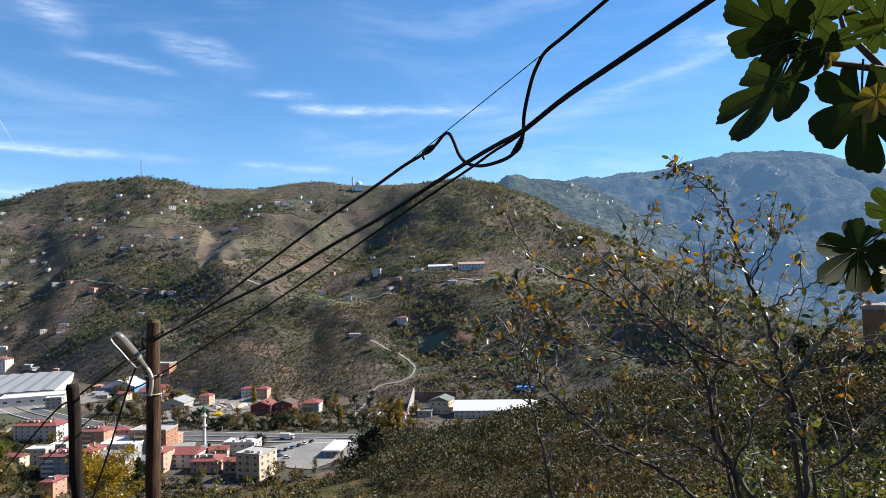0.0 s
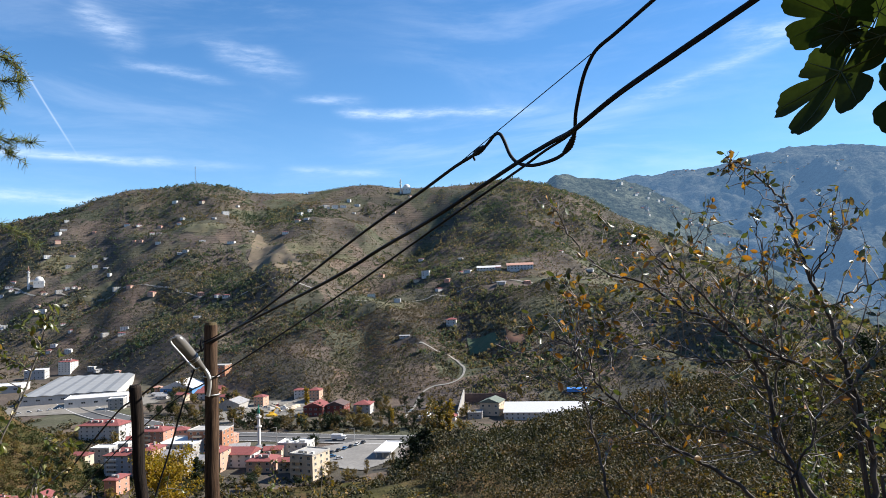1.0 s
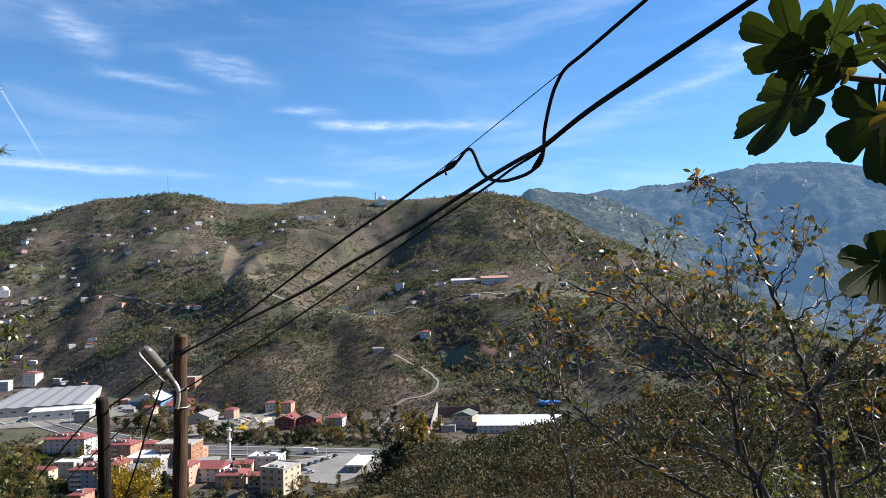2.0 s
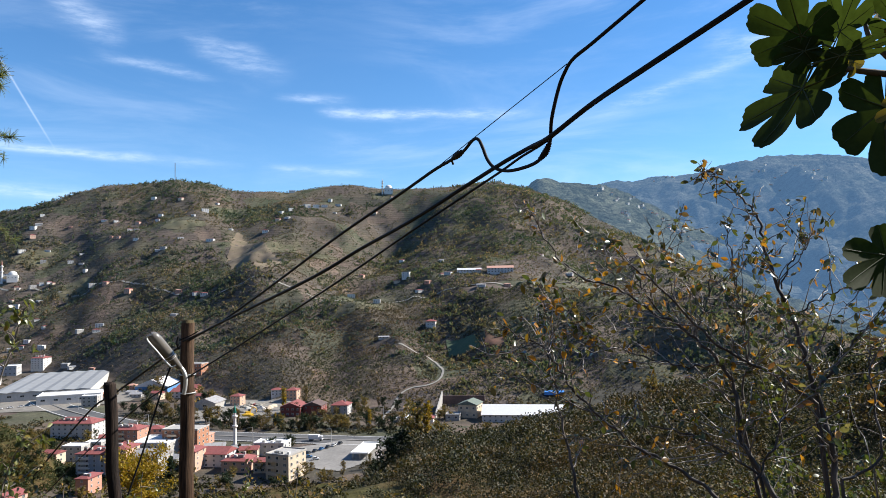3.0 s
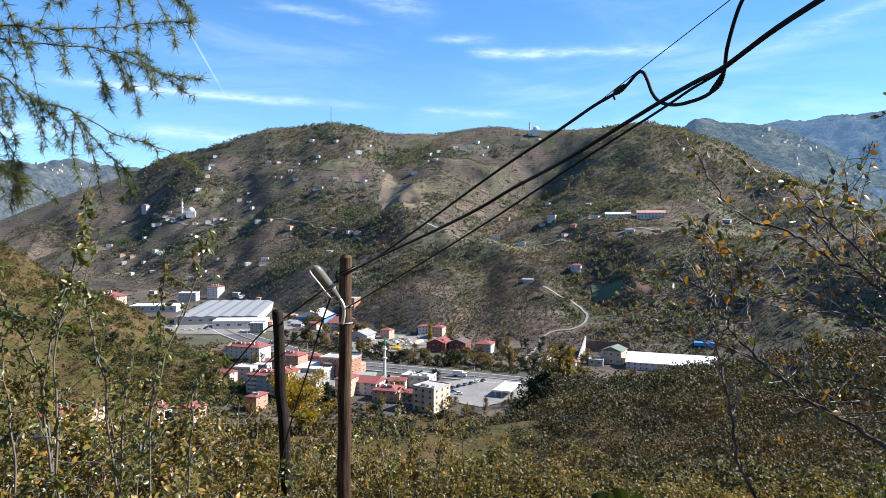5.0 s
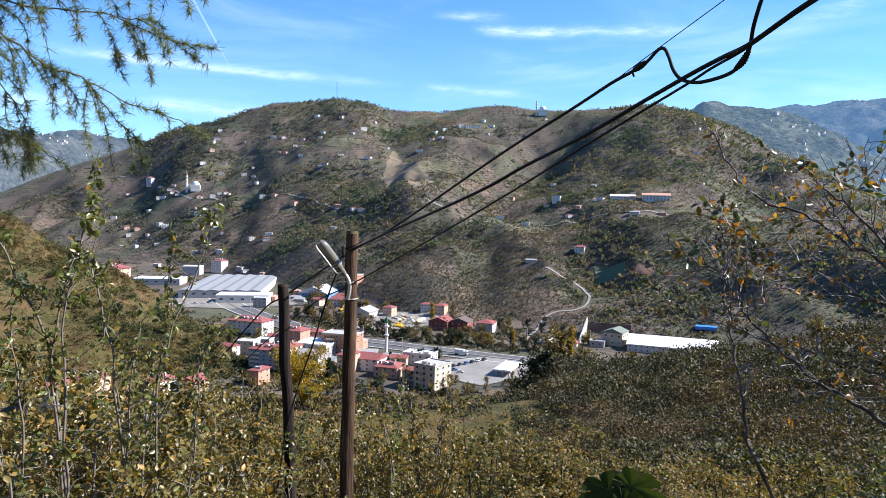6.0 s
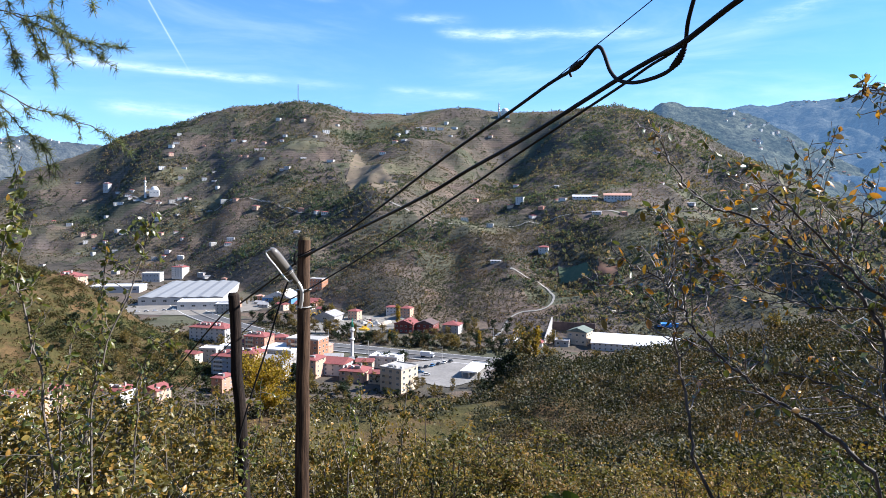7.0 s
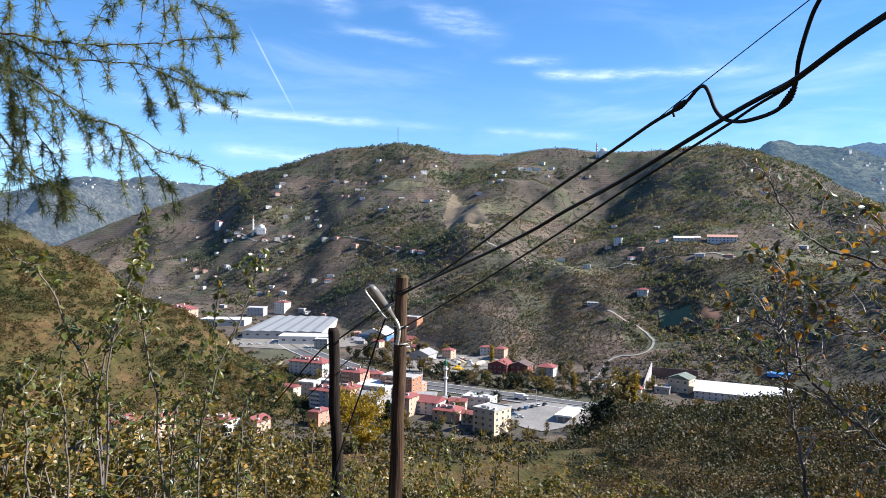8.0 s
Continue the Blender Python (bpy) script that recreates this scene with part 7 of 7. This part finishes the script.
fig_leaf((1.661, 2.091, 0.123), (1.415, 2.084, -0.021), 0.72)
fig_leaf((1.731, 2.033, 0.096), (1.532, 2.020, -0.034), 0.80)
fig_leaf((1.029, 1.636, 0.578), (1.054, 1.597, 0.587), 0.80, "yellow")
fig_leaf((1.207, 1.653, 0.580), (1.190, 1.623, 0.505), 0.75, "yellow")
fig_leaf((1.143, 1.623, 0.551), (1.116, 1.593, 0.509), 0.70, "yellow")
fig_leaf((1.263, 1.601, 0.696), (1.221, 1.574, 0.625), 0.90, "yellow")
fig_leaf((1.260, 1.564, 0.622), (1.218, 1.539, 0.542), 0.60, "yellow")
fig_leaf((1.243, 1.534, 0.449), (1.194, 1.512, 0.340), 0.70, "yellow")
fig_leaf((1.657, 1.995, 0.027), (1.553, 1.967, -0.008), 0.50, "yellow")
fig_leaf((0.266, 2.655, -1.037), (0.438, 2.630, -1.086), 0.80)
fig_leaf((0.276, 2.654, -1.047), (0.135, 2.666, -1.135), 0.80)
fig_leaf((0.266, 2.554, -1.040), (0.301, 2.550, -1.200), 0.80)
fig_leaf((0.319, 2.749, -1.066), (0.223, 2.759, -1.062), 0.60)
fig_stem(((1.517, 1.599, 0.473), (1.334, 1.621, 0.514), (1.212, 1.635, 0.534), (1.129, 1.645, 0.550), (1.067, 1.651, 0.584)))
fig_stem(((1.464, 1.650, 0.400), (1.364, 1.657, 0.520), (1.290, 1.663, 0.598), (1.262, 1.665, 0.632), (1.249, 1.664, 0.678)))
fig_stem(((1.929, 2.051, 0.277), (1.785, 2.072, 0.209), (1.703, 2.085, 0.158), (1.649, 2.093, 0.127)))
fig_stem(((0.30, 2.65, -1.40), (0.29, 2.65, -1.18), (0.27, 2.65, -1.04)), 1)

part("trunk", mesh_of("trunk", *tube_arrays(curve_pts(((0, 0, -0.2), (0.1, 0.0, 1.2), (-0.1, 0.2, 2.4), (-0.6, 0.6, 3.0)), 20), np.linspace(0.07, 0.018, 20), 10), M["figbark"], True), parent=fig)
